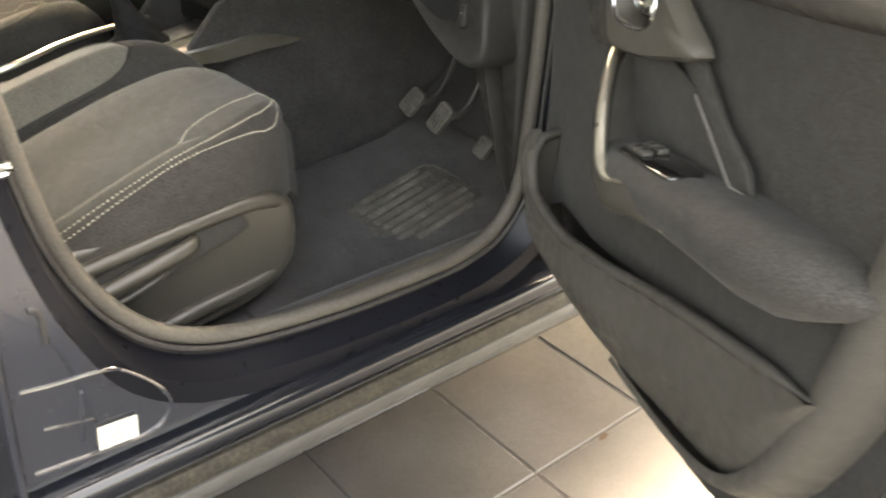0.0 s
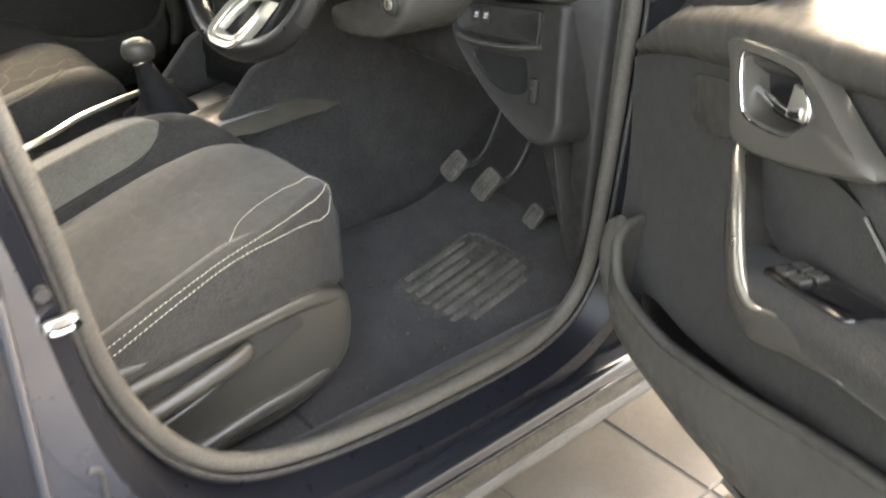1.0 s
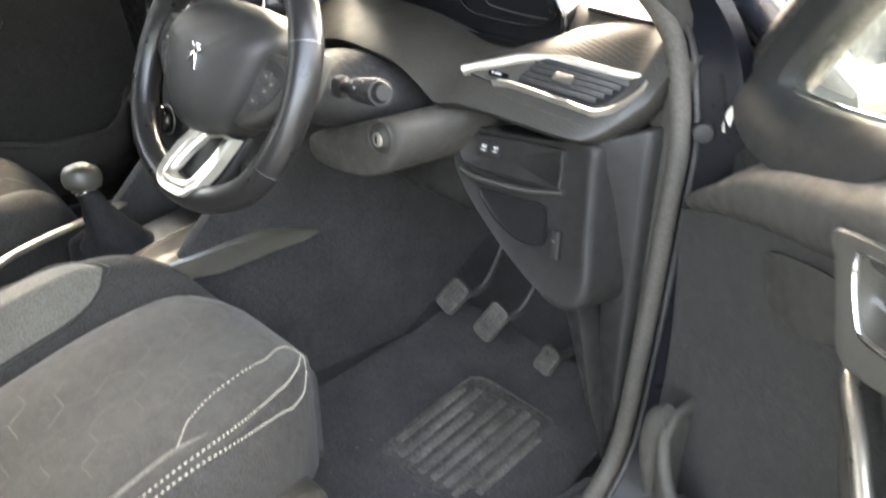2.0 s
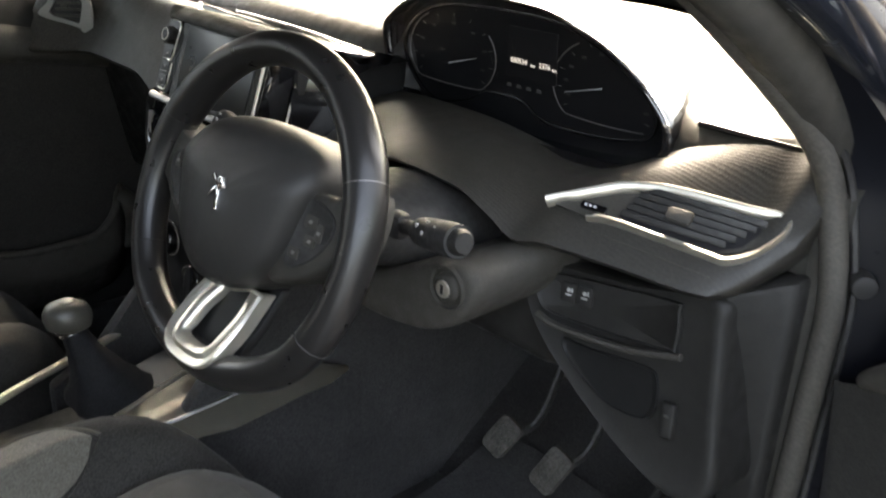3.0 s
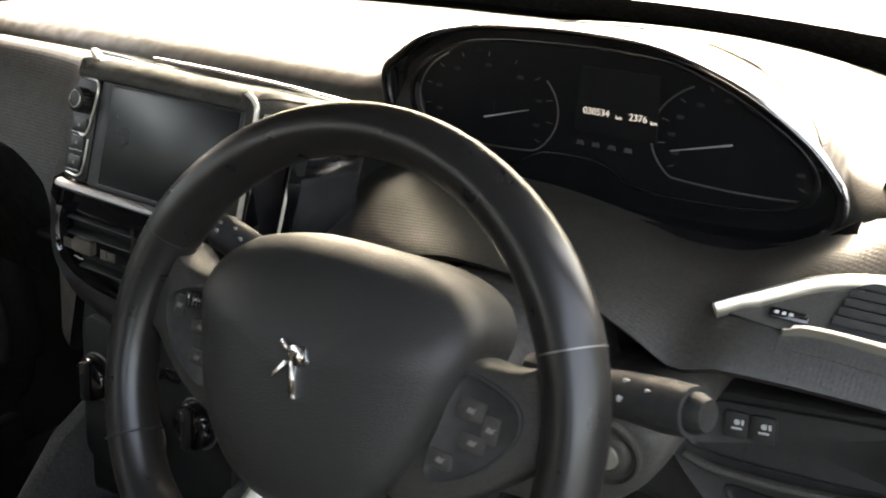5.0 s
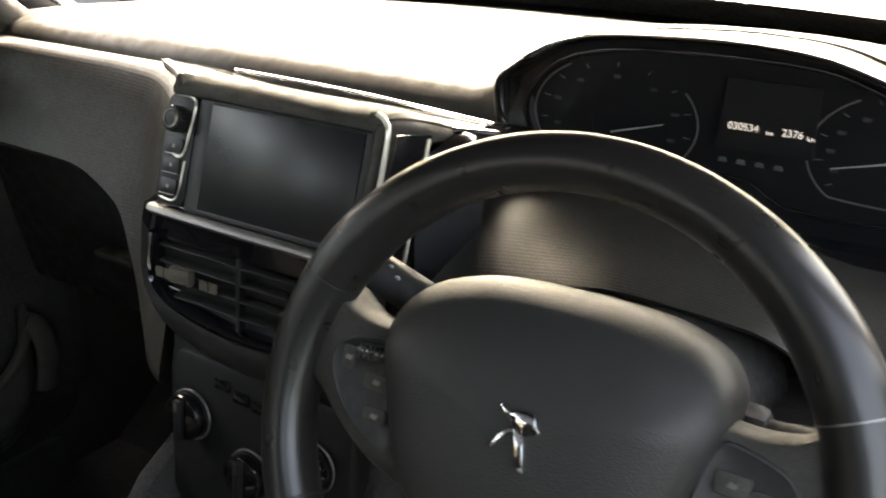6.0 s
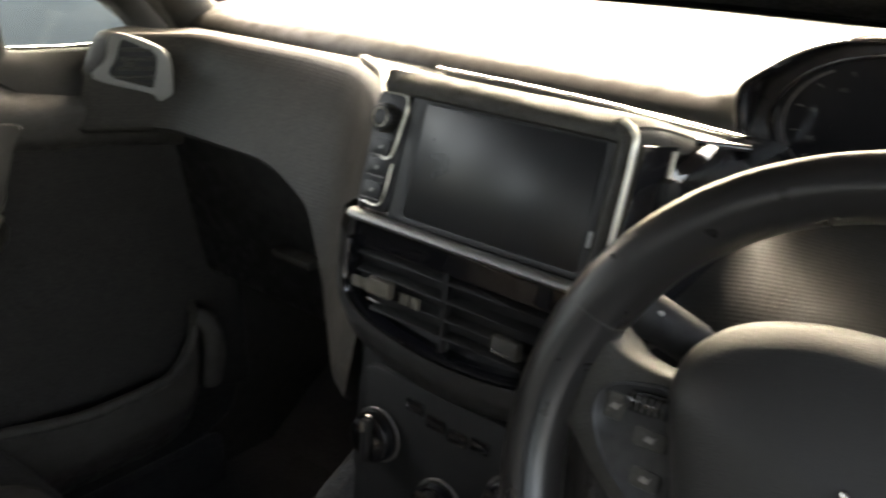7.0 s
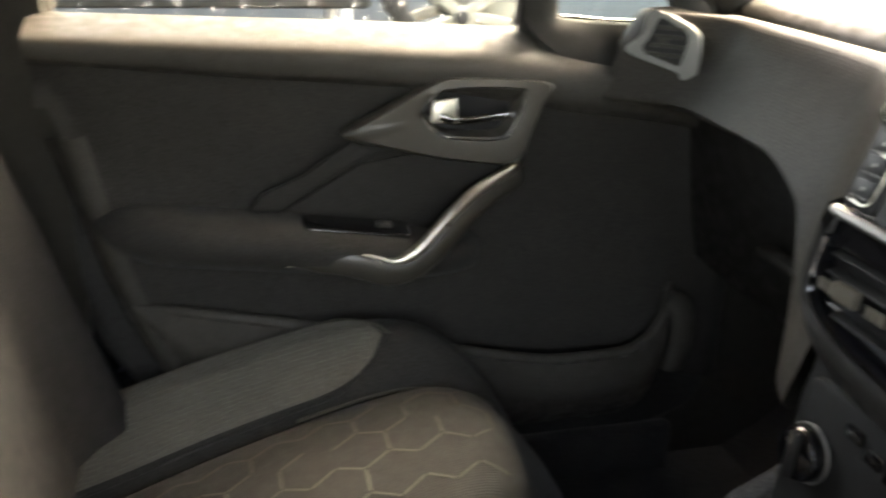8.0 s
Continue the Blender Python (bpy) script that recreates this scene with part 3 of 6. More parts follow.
us = [lerp(-1, 1, i / 24) for i in range(25)]
ws = skin([[on_screen(u, t) for u in us] for t in (0, 0.1, 0.25, 0.5, 0.75, 1)])
part("frit_band", skin([[on_screen(u, t, 0.002) for u in us] for t in (0.0, 0.05, 0.10, 0.15, 0.19)]), RUBBER, car_body, "black band round the windscreen foot")
wsg = part("windscreen", ws, GLASS, car_body, "wet clear windscreen")
wsg.visible_shadow = False
for s in (1, -1):
    pil = tube(smooth_line([(s * 0.745, 0.47, 1.04), (s * 0.732, 0.37, 1.12), (s * 0.715, 0.27, 1.21), (s * 0.690, 0.15, 1.290), (s * 0.615, -0.08, 1.43)], 6), 0.034, 12, flat=0.8, up=(s, 0, 0.3))
    part("pillar_trim", pil, PLASTIC, car_body, "dark grey windscreen pillar trim")
    outer = tube(smooth_line([(s * 0.815, 0.62, 1.02), (s * 0.795, 0.50, 1.10), (s * 0.765, 0.36, 1.20), (s * 0.735, 0.22, 1.29), (s * 0.64, -0.06, 1.455)], 6), 0.042, 12, flat=0.8, up=(s, 0, 0.3))
    part("pillar_outer", outer, PAINT, car_body, "glossy black outer windscreen pillar")


# ---- beyond the car: what shows through the far window ----
def build_stand():
    st = thing("floor_stand", "pale crossed-leg stand carrying a cream tub on wet ground", "stand", at=(-3.5, 0.67, 0.0))
    for dx in (-0.16, 0.16):
        for line in (((-0.28, 0.0), (-0.21, 0.60), (0.0, 0.73), (0.20, 0.86)), ((0.14, 0.0), (0.08, 0.60), (0.0, 0.73), (-0.20, 0.90)), ((0.52, 0.0), (0.44, 0.60), (0.30, 0.68), (0.0, 0.74))):
            part("leg", tube(smooth_line([(dx, y, z) for y, z in line], 4), 0.026, 8, flat=0.6, up=(1, 0, 0)), CREAM, st, "pale painted leg")
        part("side_loop", tube(smooth_line([(dx, y, z) for y, z in ((-0.24, 0.95), (-0.26, 0.76), (-0.20, 0.62), (-0.24, 0.0))], 4), 0.032, 8, flat=0.7, up=(1, 0, 0)), RUBBER, st, "dark curved side loop")
    part("hub", cyl((-0.2, 0, 0.73), (0.2, 0, 0.73), 0.03, 0.03, 16, 0.006), RUBBER, st, "dark hub")
    part("tub", skin([[(r * math.cos(t), 0.21 + r * math.sin(t), z) for t in (2 * math.pi * k / 24 for k in range(24))] for r, z in ((0.13, 0.71), (0.16, 0.73), (0.20, 1.05), (0.19, 1.05), (0.15, 0.75))], True, True), CREAM, st, "cream plastic tub")


build_stand()


def build_cart():
    ct = thing("low_cart", "long dark bench on steel legs outside the car", "bench", at=(-3.75, -0.95, 0.0))
    part("deck", box((0, 0, 0.88), (0.6, 2.52, 0.27), 0.03), RUBBER, ct, "dark deck")
    for x in (-0.25, 0.25):
        for y in (-1.15, 1.15):
            part("leg", box((x, y, 0.375), (0.05, 0.05, 0.75), 0.01), STEEL, ct)


build_cart()


# ---- dashboard ----
VENT = Plane((0.61, 0.232, 1.0), (0.975, 0.212, -0.069), (-0.105, 0.707, 0.699))


def build_dashboard():
    dash = thing("dashboard", "charcoal grey moulded car dashboard with woven fascia", "dashboard")
    # soft top pad
    rings = []
    for i in range(49):
        x = lerp(-0.77, 0.77, i / 48)
        e = (x / 0.77) ** 4
        yb = 0.93 - 0.40 * (abs(x) / 0.77) ** 2.6
        zr = 1.125 - 0.012 * e - 0.022 * min(1.0, max(0.0, (x - 0.44) / 0.10))
        k = min(1.0, max(0.0, (x - 0.115) / 0.05)) * min(1.0, max(0.0, (0.60 - x) / 0.14))
        k = k * k * (3 - 2 * k)
        ya = 0.36 + 0.09 * k
        # shallow rise over the dials
        h = 0.045 * max(0.0, 1 - ((x - 0.33) / 0.26) ** 2)
        rings.append([(x, yb, 1.07), (x, yb, 1.130 - 0.02 * e), (x, lerp(ya, yb, 0.75), 1.150 - 0.03 * e), (x, lerp(ya, yb, 0.5), 1.155 - 0.03 * e + h * 0.35),
                      (x, lerp(ya, yb, 0.25), 1.147 - 0.02 * e + h * 0.7), (x, ya + 0.035, zr + 0.012 + h * 0.6), (x, ya + 0.012, zr + 0.005 + h * 0.5), (x, ya, zr - 0.001 + h * 0.4), (x, ya - 0.008, zr - 0.010),
                      (x, ya - 0.015, zr - 0.018), (x, ya - 0.025, zr - 0.10)])
    part("top_pad", skin(rings), SOFT_TOP, dash, "soft grained top pad lit through the windscreen", angle=60)
    # defroster slot along the front of the pad
    pts = [(x, 0.86 - 0.40 * (abs(x) / 0.77) ** 2.6 + 0.0, 1.148 - 0.03 * (x / 0.77) ** 4) for x in [lerp(-0.55, 0.42, i / 24) for i in range(25)]]
    part("defroster_slot", tube(pts, 0.009, 6, flat=0.35), GLOSS, dash, "long narrow black defroster slot")
    pts = [(x, 0.372 - 0.04 * (x - 0.59), 1.104) for x in (0.585, 0.62, 0.66, 0.705)]
    part("side_defroster", tube(pts, 0.007, 6, flat=0.5), GLOSS, dash, "short black side demister slot")
    # passenger fascia
    prof = [(-0.690, -0.05, 1.015), (-0.676, -0.092, 1.008), (-0.647, -0.084, 1.004), (-0.616, -0.048, 1.005), (-0.585, -0.012, 1.005), (-0.55, 0.0, 1.005), (-0.40, 0.0, 1.003), (-0.30, -0.012, 0.975), (-0.25, -0.035, 0.915), (-0.20, -0.07, 0.865), (-0.165, -0.095, 0.845), (-0.140, -0.105, 0.84)]
    rings = []
    for i in range(61):
        x = lerp(-0.690, -0.140, i / 60)
        dy, zb = table(prof, x)
        zt = 1.117 - 0.012 * max(0.0, (x + 0.24) / 0.10) ** 2
        rings.append([(x, 0.36, zt - 0.014), (x, 0.310 + dy * 0.6, zt - 0.008), (x, 0.290 + dy, zt - 0.001), (x, 0.280 + dy, zt - 0.003), (x, 0.272 + dy, zt - 0.010),
                      (x, 0.262 + dy, lerp(zt, zb, 0.25)), (x, 0.240 + dy, lerp(zt, zb, 0.6)), (x, 0.214 + dy, lerp(zt, zb, 0.93)), (x, 0.210 + dy, zb + 0.002),
                      (x, 0.218 + dy, zb - 0.006), (x, 0.27 + dy, zb - 0.010), (x, 0.36, zb + 0.01)])
    part("passenger_fascia", skin(rings), FASCIA, dash, "grey woven-grain passenger fascia", angle=60)
    # driver fascia
    def on_vent(x, y):
        return 1.0 + (0.674 * (y - 0.232) - 0.197 * (x - 0.61)) / 0.711 - 0.004
    rows = [(0.100, 0.34, 1.045, 0.255, 1.020, 0.16, 0.95), (0.15, 0.345, 1.056, 0.268, 1.046, 0.170, 0.985), (0.20, 0.345, 1.058, 0.274, 1.054, 0.178, 1.004), (0.30, 0.345, 1.056, 0.278, 1.053, 0.19, 1.028), (0.40, 0.345, 1.044, 0.272, 1.043, 0.192, 1.023), (0.455, 0.345, 1.036, 0.266, 1.036, 0.194, 1.002),
            (0.49, 0.345, 1.038, 0.262, 1.036, 0.196, 0.985), (0.52, 0.345, 1.047, 0.262, 1.043, 0.201, on_vent(0.52, 0.201)), (0.56, 0.352, 1.068, 0.282, on_vent(0.56, 0.282), 0.211, on_vent(0.56, 0.211)), (0.60, 0.362, 1.090, 0.300, on_vent(0.60, 0.300), 0.220, on_vent(0.60, 0.220)), (0.69, 0.372, 1.112, 0.325, on_vent(0.69, 0.325), 0.241, on_vent(0.69, 0.241)),
            (0.735, 0.375, 1.114, 0.335, 1.088, 0.296, on_vent(0.735, 0.296)), (0.750, 0.375, 1.108, 0.345, 1.086, 0.318, 1.062)]
    rings = []
    for i in range(57):
        x = lerp(0.100, 0.750, i / 56)
        y0, z0, y1, z1, y2, z2 = table(rows, x)
        rings.append([(x, y0, z0), (x, lerp(y0, y1, 0.7), lerp(z0, z1, 0.6) + 0.003), (x, y1, z1), (x, lerp(y1, y2, 0.35), lerp(z1, z2, 0.30)), (x, lerp(y1, y2, 0.75), lerp(z1, z2, 0.70)),
                      (x, lerp(y1, y2, 0.97), lerp(z1, z2, 0.94)), (x, y2, z2), (x, y2 + 0.010, z2 - 0.008), (x, y2 + 0.03, z2 - 0.012), (x, 0.36, z2 - 0.012)])
    part("driver_fascia", skin(rings), FASCIA_SHADED, dash, "woven-grain driver fascia, coloured darker for shade", angle=60)
    # seam of stitches under the driver vent
    for i in range(26):
        s = lerp(-0.045, 0.078, i / 25)
        a, c = VENT(s - 0.0016, 0.010 - 0.006 * i / 25, 0.0005), VENT(s + 0.0016, 0.010 - 0.006 * i / 25, 0.0005)
        part("stitch", tube([a, c], 0.0005, 5), PATTERN, dash)
    # silver edge of the passenger fascia beside the screen
    line = smooth_line([(-0.30, 0.292, 1.118), (-0.225, 0.245, 1.118), (-0.165, 0.185, 1.112), (-0.146, 0.168, 1.09), (-0.143, 0.145, 1.04), (-0.143, 0.128, 1.012), (-0.150, 0.118, 0.96), (-0.135, 0.118, 0.925), (-0.09, 0.118, 0.900)], 6)
    part("fascia_edge", tube(line, 0.0055, 8), GREY_TRIM, dash, "thin satin edge strip")
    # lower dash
    part("knee_panel", box((0.37, 0.36, 0.885), (0.30, 0.2, 0.16), 0.03, 3), PLASTIC_SHADED, dash, "dark plastic knee panel")
    part("glovebox", slab([(-0.72, 0.275, 0.985), (-0.30, 0.275, 0.985), (-0.27, 0.30, 0.90), (-0.29, 0.33, 0.74), (-0.70, 0.33, 0.74)], 0.12, (0, 1, 0.25), 0.012, 3), PLASTIC_SHADED, dash, "dark plastic glovebox lid")
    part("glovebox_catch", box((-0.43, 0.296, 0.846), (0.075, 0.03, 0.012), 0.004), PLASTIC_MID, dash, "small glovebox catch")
    part("under_cover", box((-0.46, 0.50, 0.86), (0.56, 0.34, 0.20), 0.02), PLASTIC_SHADED, dash)
    part("under_cover", box((0.47, 0.52, 0.90), (0.50, 0.30, 0.14), 0.02), PLASTIC_SHADED, dash)
    # storage pod at the driver's right knee
    # rounded pod under the vent: frame, switch strip, ledge, open cubby
    G = Plane((0.566, 0.250, 0.915), (1, 0.02, 0.13), (0, 0.16, 1))
    edge = smooth_line([(-0.098, 0.030, 0), (-0.060, 0.040, 0), (0.050, 0.040, 0), (0.138, 0.044, 0), (0.146, 0.010, 0), (0.150, -0.070, 0), (0.152, -0.150, 0), (0.115, -0.172, 0), (0.060, -0.150, 0), (0.0, -0.110, 0), (-0.050, -0.068, 0), (-0.085, -0.030, 0), (-0.101, 0.005, 0)], 5, True)
    pod = part("side_pod", skin([[G(0.01 + (p.x - 0.01) * k, -0.03 + (p.y + 0.03) * k, w) for p in edge] for k, w in ((1.0, -0.12), (1.0, -0.012), (0.985, -0.003), (0.955, 0.0), (0.90, -0.002), (0.5, -0.004), (0.02, -0.004))], True, True), PLASTIC_SHADED, dash, "dark plastic pod with switches and cubby", angle=60)
    strip = smooth_line([(-0.082, 0.022, 0), (-0.070, 0.030, 0), (0.085, 0.032, 0), (0.100, 0.022, 0), (0.100, -0.012, 0), (0.085, -0.020, 0), (-0.050, -0.016, 0), (-0.078, -0.002, 0)], 5, True)
    part("switch_bezel", skin([[G(0.01 + (p.x - 0.01) * k, 0.006 + (p.y - 0.006) * k, w) for p in strip] for k, w in ((1.0, -0.006), (1.0, 0.003), (0.97, 0.004), (0.93, 0.0005), (0.02, 0.0005))], True, True), PLASTIC_SHADED, pod, "dark switch strip", angle=50)
    for u in (-0.045, -0.024):
        part("switch_key", G.slab(u, 0.002, u + 0.020, 0.024, -0.001, 0.005, 0.0012, 0.003), PLASTIC_SHADED, pod)
    for u in (-0.034, -0.013):
        part("switch_symbol", G.disc(u, 0.016, 0.0024, 0.0042, 0.0004, 10), WHITE_MARK, pod, "small white switch symbol")
        part("switch_symbol", G.slab(u - 0.004, 0.010, u + 0.004, 0.0116, 0.0042, 0.0004), WHITE_MARK, pod)
        part("switch_symbol", G.slab(u + 0.0035, 0.014, u + 0.0055, 0.0185, 0.0042, 0.0004), WHITE_MARK, pod)
    part("ledge", tube(smooth_line([G(-0.075, -0.020, 0.002), G(-0.045, -0.027, 0.005), G(0.04, -0.029, 0.006), G(0.106, -0.022, 0.002)], 5), 0.0048, 8, flat=0.8), PLASTIC_MID, pod, "ridge under the switches")
    hole = smooth_line([(-0.040, -0.042, 0), (0.0, -0.044, 0), (0.065, -0.044, 0), (0.080, -0.055, 0), (0.080, -0.088, 0), (0.062, -0.100, 0), (0.020, -0.094, 0), (-0.025, -0.066, 0)], 5, True)
    # Only a shallow dish; its black stands for the shade of a deep cubby.
    part("cubby", skin([[G(0.02 + (p.x - 0.02) * k, -0.075 + (p.y + 0.075) * k, w) for p in hole] for k, w in ((1.03, -0.004), (1.015, -0.001), (0.98, -0.001), (0.95, -0.0030), (0.90, -0.0032), (0.02, -0.0032))], True, False), PANEL_BLACK, pod, "shallow cubby mouth, its shade put in as black", angle=50)
    part("cubby_catch", G.slab(0.092, -0.108, 0.108, -0.070, -0.004, 0.010, 0.003, 0.004), PLASTIC_SHADED, pod, "bonnet release tab")
    part("catch_symbol", G.slab(0.0975, -0.0855, 0.1025, -0.0830, 0.006, 0.0004), GREY_TRIM, pod)
    part("side_panel", slab([(0.690, 0.262, 0.975), (0.750, 0.305, 1.00), (0.752, 0.315, 0.60), (0.735, 0.32, 0.50), (0.715, 0.34, 0.50), (0.700, 0.30, 0.80)], 0.10, (0.0, 1, 0), 0.008), PLASTIC_SHADED, dash, "dark side trim beside the footwell")
    part("lower_side_trim", slab([(0.640, 0.276, 0.795), (0.692, 0.264, 0.80), (0.722, 0.29, 0.60), (0.742, 0.32, 0.49), (0.715, 0.335, 0.49), (0.680, 0.315, 0.64)], 0.05, (0, 1, 0), 0.008), PLASTIC_SHADED, dash, "dark curved side trim")
    # centre stack
    part("centre_panel", slab([(-0.128, 0.125, 0.935), (0.112, 0.125, 0.935), (0.112, 0.125, 0.86), (0.112, 0.14, 0.66), (-0.145, 0.10, 0.66), (-0.14, 0.125, 0.86)], 0.2, (0, 1, 0.1), 0.012, 3), PANEL_BLACK, dash, "dark centre stack")
    part("screen_back", box((0.0, 0.28, 0.99), (0.26, 0.20, 0.22), 0.01), PANEL_BLACK, dash)
    # gloss ledge behind the screen and over to the dials
    part("gloss_ledge", slab([(-0.322, 0.300, 1.1155), (-0.27, 0.272, 1.1155), (-0.16, 0.238, 1.114), (0.10, 0.236, 1.112), (0.150, 0.270, 1.107), (0.150, 0.292, 1.106), (0.0, 0.282, 1.110), (-0.16, 0.284, 1.1135), (-0.22, 0.300, 1.1145)], 0.006, (0, 0, 1), 0.0025), GLOSS, dash, "gloss black ledge behind the screen")
    part("ledge_strip", tube(smooth_line([(-0.20, 0.300, 1.1215), (-0.1, 0.294, 1.122), (0.0, 0.288, 1.121), (0.138, 0.277, 1.117)], 5), 0.0035, 8, flat=0.45), CHROME, dash, "thin bright strip on the ledge")
    # gloss shoulder between the screen and the dials, with a leaf-shaped upper face
    rows = []
    for i in range(13):
        t = i / 12
        x = lerp(0.124, 0.152, t)
        yf, zt = lerp(0.185, 0.250, t), lerp(1.110, 1.094, t ** 1.5)
        rows.append([(x, yf + 0.10, zt + 0.004), (x, yf + 0.035, zt + 0.002), (x, yf + 0.010, zt - 0.004), (x, yf, zt - 0.016), (x, yf - 0.012, zt - 0.05), (x, yf - 0.010, lerp(0.975, 1.0, t))])
    part("gloss_flank", skin(rows), GLOSS, dash, "gloss black shoulder beside the screen", angle=50)
    return dash


dashboard = build_dashboard()


def build_side_vent_driver():
    vent = thing("air_vent", "side air vent in a satin silver swoosh frame", "air vent", "air vents")
    up = smooth_line([(-0.108, 0.030, 0), (-0.066, 0.056, 0), (-0.033, 0.073, 0), (0.012, 0.083, 0), (0.085, 0.086, 0), (0.118, 0.088, 0), (0.131, 0.078, 0), (0.125, 0.058, 0), (0.108, 0.034, 0), (0.088, 0.020, 0), (0.07, 0.0195, 0), (0.03, 0.021, 0), (-0.03, 0.023, 0), (-0.056, 0.019, 0)], 5)
    n = len(up)
    rings = []
    for i, p in enumerate(up):
        a, c = up[max(0, i - 1)], up[min(n - 1, i + 1)]
        d = (c - a).normalized()
        side = Vector((d.y, -d.x, 0))
        t = i / (n - 1)
        w = 0.0125 if t < 0.32 else lerp(0.0125, 0.006, min(1, (t - 0.32) / 0.2))
        if t > 0.60:
            w = lerp(0.007, 0.0085, math.sin((t - 0.6) / 0.4 * 3.14)) * (1 if t < 0.97 else 0.5)
        if t < 0.04:
            w *= 0.8
        q = p + side * w
        m = (p + q) / 2
        rings.append([VENT(p.x, p.y, -0.002), VENT(p.x, p.y, 0.004), VENT(lerp(p.x, q.x, 0.25), lerp(p.y, q.y, 0.25), 0.009), VENT(lerp(p.x, q.x, 0.7), lerp(p.y, q.y, 0.7), 0.008), VENT(q.x, q.y, 0.003), VENT(q.x, q.y, -0.004)])
    part("frame", skin(rings, True, True), SILVER, vent, "satin silver curved frame", angle=50)
    hole = [(-0.095, 0.026), (-0.05, 0.055), (-0.02, 0.066), (0.02, 0.073), (0.118, 0.077), (0.100, 0.040), (0.078, 0.027), (0.0, 0.028), (-0.055, 0.022)]
    part("well", slab([VENT(x, y, -0.004) for x, y in hole], 0.006, VENT.n, 0.0), PLASTIC, vent, "dark vent well")
    # Black sheet under the slats, standing for the shade deep in the vent.
    part("throat_shade", slab([VENT(x, y, 0.0022) for x, y in [(-0.028, 0.031), (-0.018, 0.060), (0.02, 0.070), (0.112, 0.074), (0.096, 0.042), (0.076, 0.030)]], 0.0006, VENT.n), DIAL, vent)
    for k in range(5):
        t = (k + 0.5) / 5
        v = lerp(0.032, 0.072, t)
        u0, u1 = lerp(-0.026, -0.012, t), lerp(0.078, 0.112, t)
        part("slat", slab([VENT(u0, v - 0.001, 0.003), VENT(u1, v - 0.001, 0.003), VENT(u1, v + 0.0045, 0.0065), VENT(u0, v + 0.0045, 0.0065)], 0.0016, VENT.n, 0.0005), RUBBER, vent)
    part("tab", VENT.slab(0.018, 0.043, 0.044, 0.058, 0.006, 0.007, 0.003, 0.004), PLASTIC_MID, vent, "dark grey slide tab")
    part("thumb_wheel", VENT.slab(-0.068, 0.0295, -0.040, 0.0375, 0.002, 0.004, 0.001, 0.002), GLOSS, vent, "gloss thumb wheel")
    for k in range(3):
        part("mark", VENT.slab(-0.064 + 0.005 * k, 0.0325, -0.061 + 0.005 * k, 0.035, 0.006, 0.0004), WHITE_MARK, vent)
    return vent


build_side_vent_driver()


def build_side_vent_passenger():
    vent = thing("air_vent", "side air vent in a thick grey frame", "air vent", "air vents")
    q = Plane((-0.616, 0.1985, 1.072), (0.661, 0.750, 0), (0, 0.16, 1))
    outer = smooth_line([(-0.024, 0.043, 0), (-0.007, 0.046, 0), (0.023, 0.035, 0), (0.038, 0.027, 0), (0.046, 0.012, 0), (0.047, -0.034, 0), (0.030, -0.036, 0), (0.020, -0.027, 0), (-0.047, -0.008, 0), (-0.030, 0.016, 0)], 4, True)
    inner = smooth_line([(-0.012, 0.036, 0), (-0.004, 0.038, 0), (0.018, 0.028, 0), (0.026, 0.024, 0), (0.031, 0.014, 0), (0.025, -0.017, 0), (0.021, -0.020, 0), (0.012, -0.018, 0), (-0.027, -0.005, 0), (-0.020, 0.014, 0)], 4, True)
    part("frame", ring_plate([q(p.x, p.y, -0.006) for p in outer], [q(p.x, p.y, -0.006) for p in inner], 0.012, q.n, 0.002), SKIRT, vent, "pale satin frame")
    # Shallow well coloured black for the shade inside the vent.
    part("well", slab([q(p.x, p.y, -0.004) for p in inner], 0.003, q.n), DIAL, vent, "dark vent well")
    for k in range(4):
        v = lerp(-0.008, 0.026, k / 3)
        part("slat", q.slab(-0.022 + 0.004 * k, v - 0.002, 0.026, v + 0.003, 0.0, 0.006, 0.001), PLASTIC, vent)
    part("tab", q.slab(-0.008, 0.006, 0.006, 0.013, 0.004, 0.005, 0.002), PLASTIC_MID, vent)
    return vent


build_side_vent_passenger()


def build_cluster():
    cl = thing("instrument_cluster", "gloss black binnacle with two dials and lit trip display", "instrument cluster")
    out = [(0.102, 1.13), (0.122, 1.158), (0.178, 1.188), (0.28, 1.199), (0.375, 1.197), (0.435, 1.183), (0.49, 1.159), (0.537, 1.125), (0.562, 1.088), (0.545, 1.052), (0.47, 1.036), (0.30, 1.030), (0.175, 1.030), (0.12, 1.058)]
    line = smooth_line([(x, 0, z) for x, z in out], 6, True)
    cx, cz = 0.33, 1.11

    def loop(k, y, dz=0.0):
        return [(cx + (p.x - cx) * k, y - 0.10 * (p.z - cz) * k, cz + (p.z - cz) * k + dz) for p in line]
    b = skin([loop(0.86, 0.52, -0.006), loop(0.96, 0.46), loop(1.00, 0.40, 0.001), loop(1.012, 0.362), loop(1.012, 0.350), loop(1.0, 0.344), loop(0.978, 0.345), loop(0.962, 0.352), loop(0.945, 0.372)], True, False)
    part("binnacle", b, GLOSS, cl, "gloss black rounded binnacle shell", angle=60)
    # Thin chrome tube drawn for the windscreen's reflection on the gloss lip.
    part("bright_edge", tube([Vector(p) for p in loop(1.010, 0.348)], 0.0015, 8, True, up=(0, 1, 0)), CHROME, cl, "fine chrome line for the glint on the rim")
    part("dial_face", skin([loop(0.955, 0.374), loop(0.5, 0.374), loop(0.01, 0.374)], True, False), DIAL, cl, "black dial carrier")
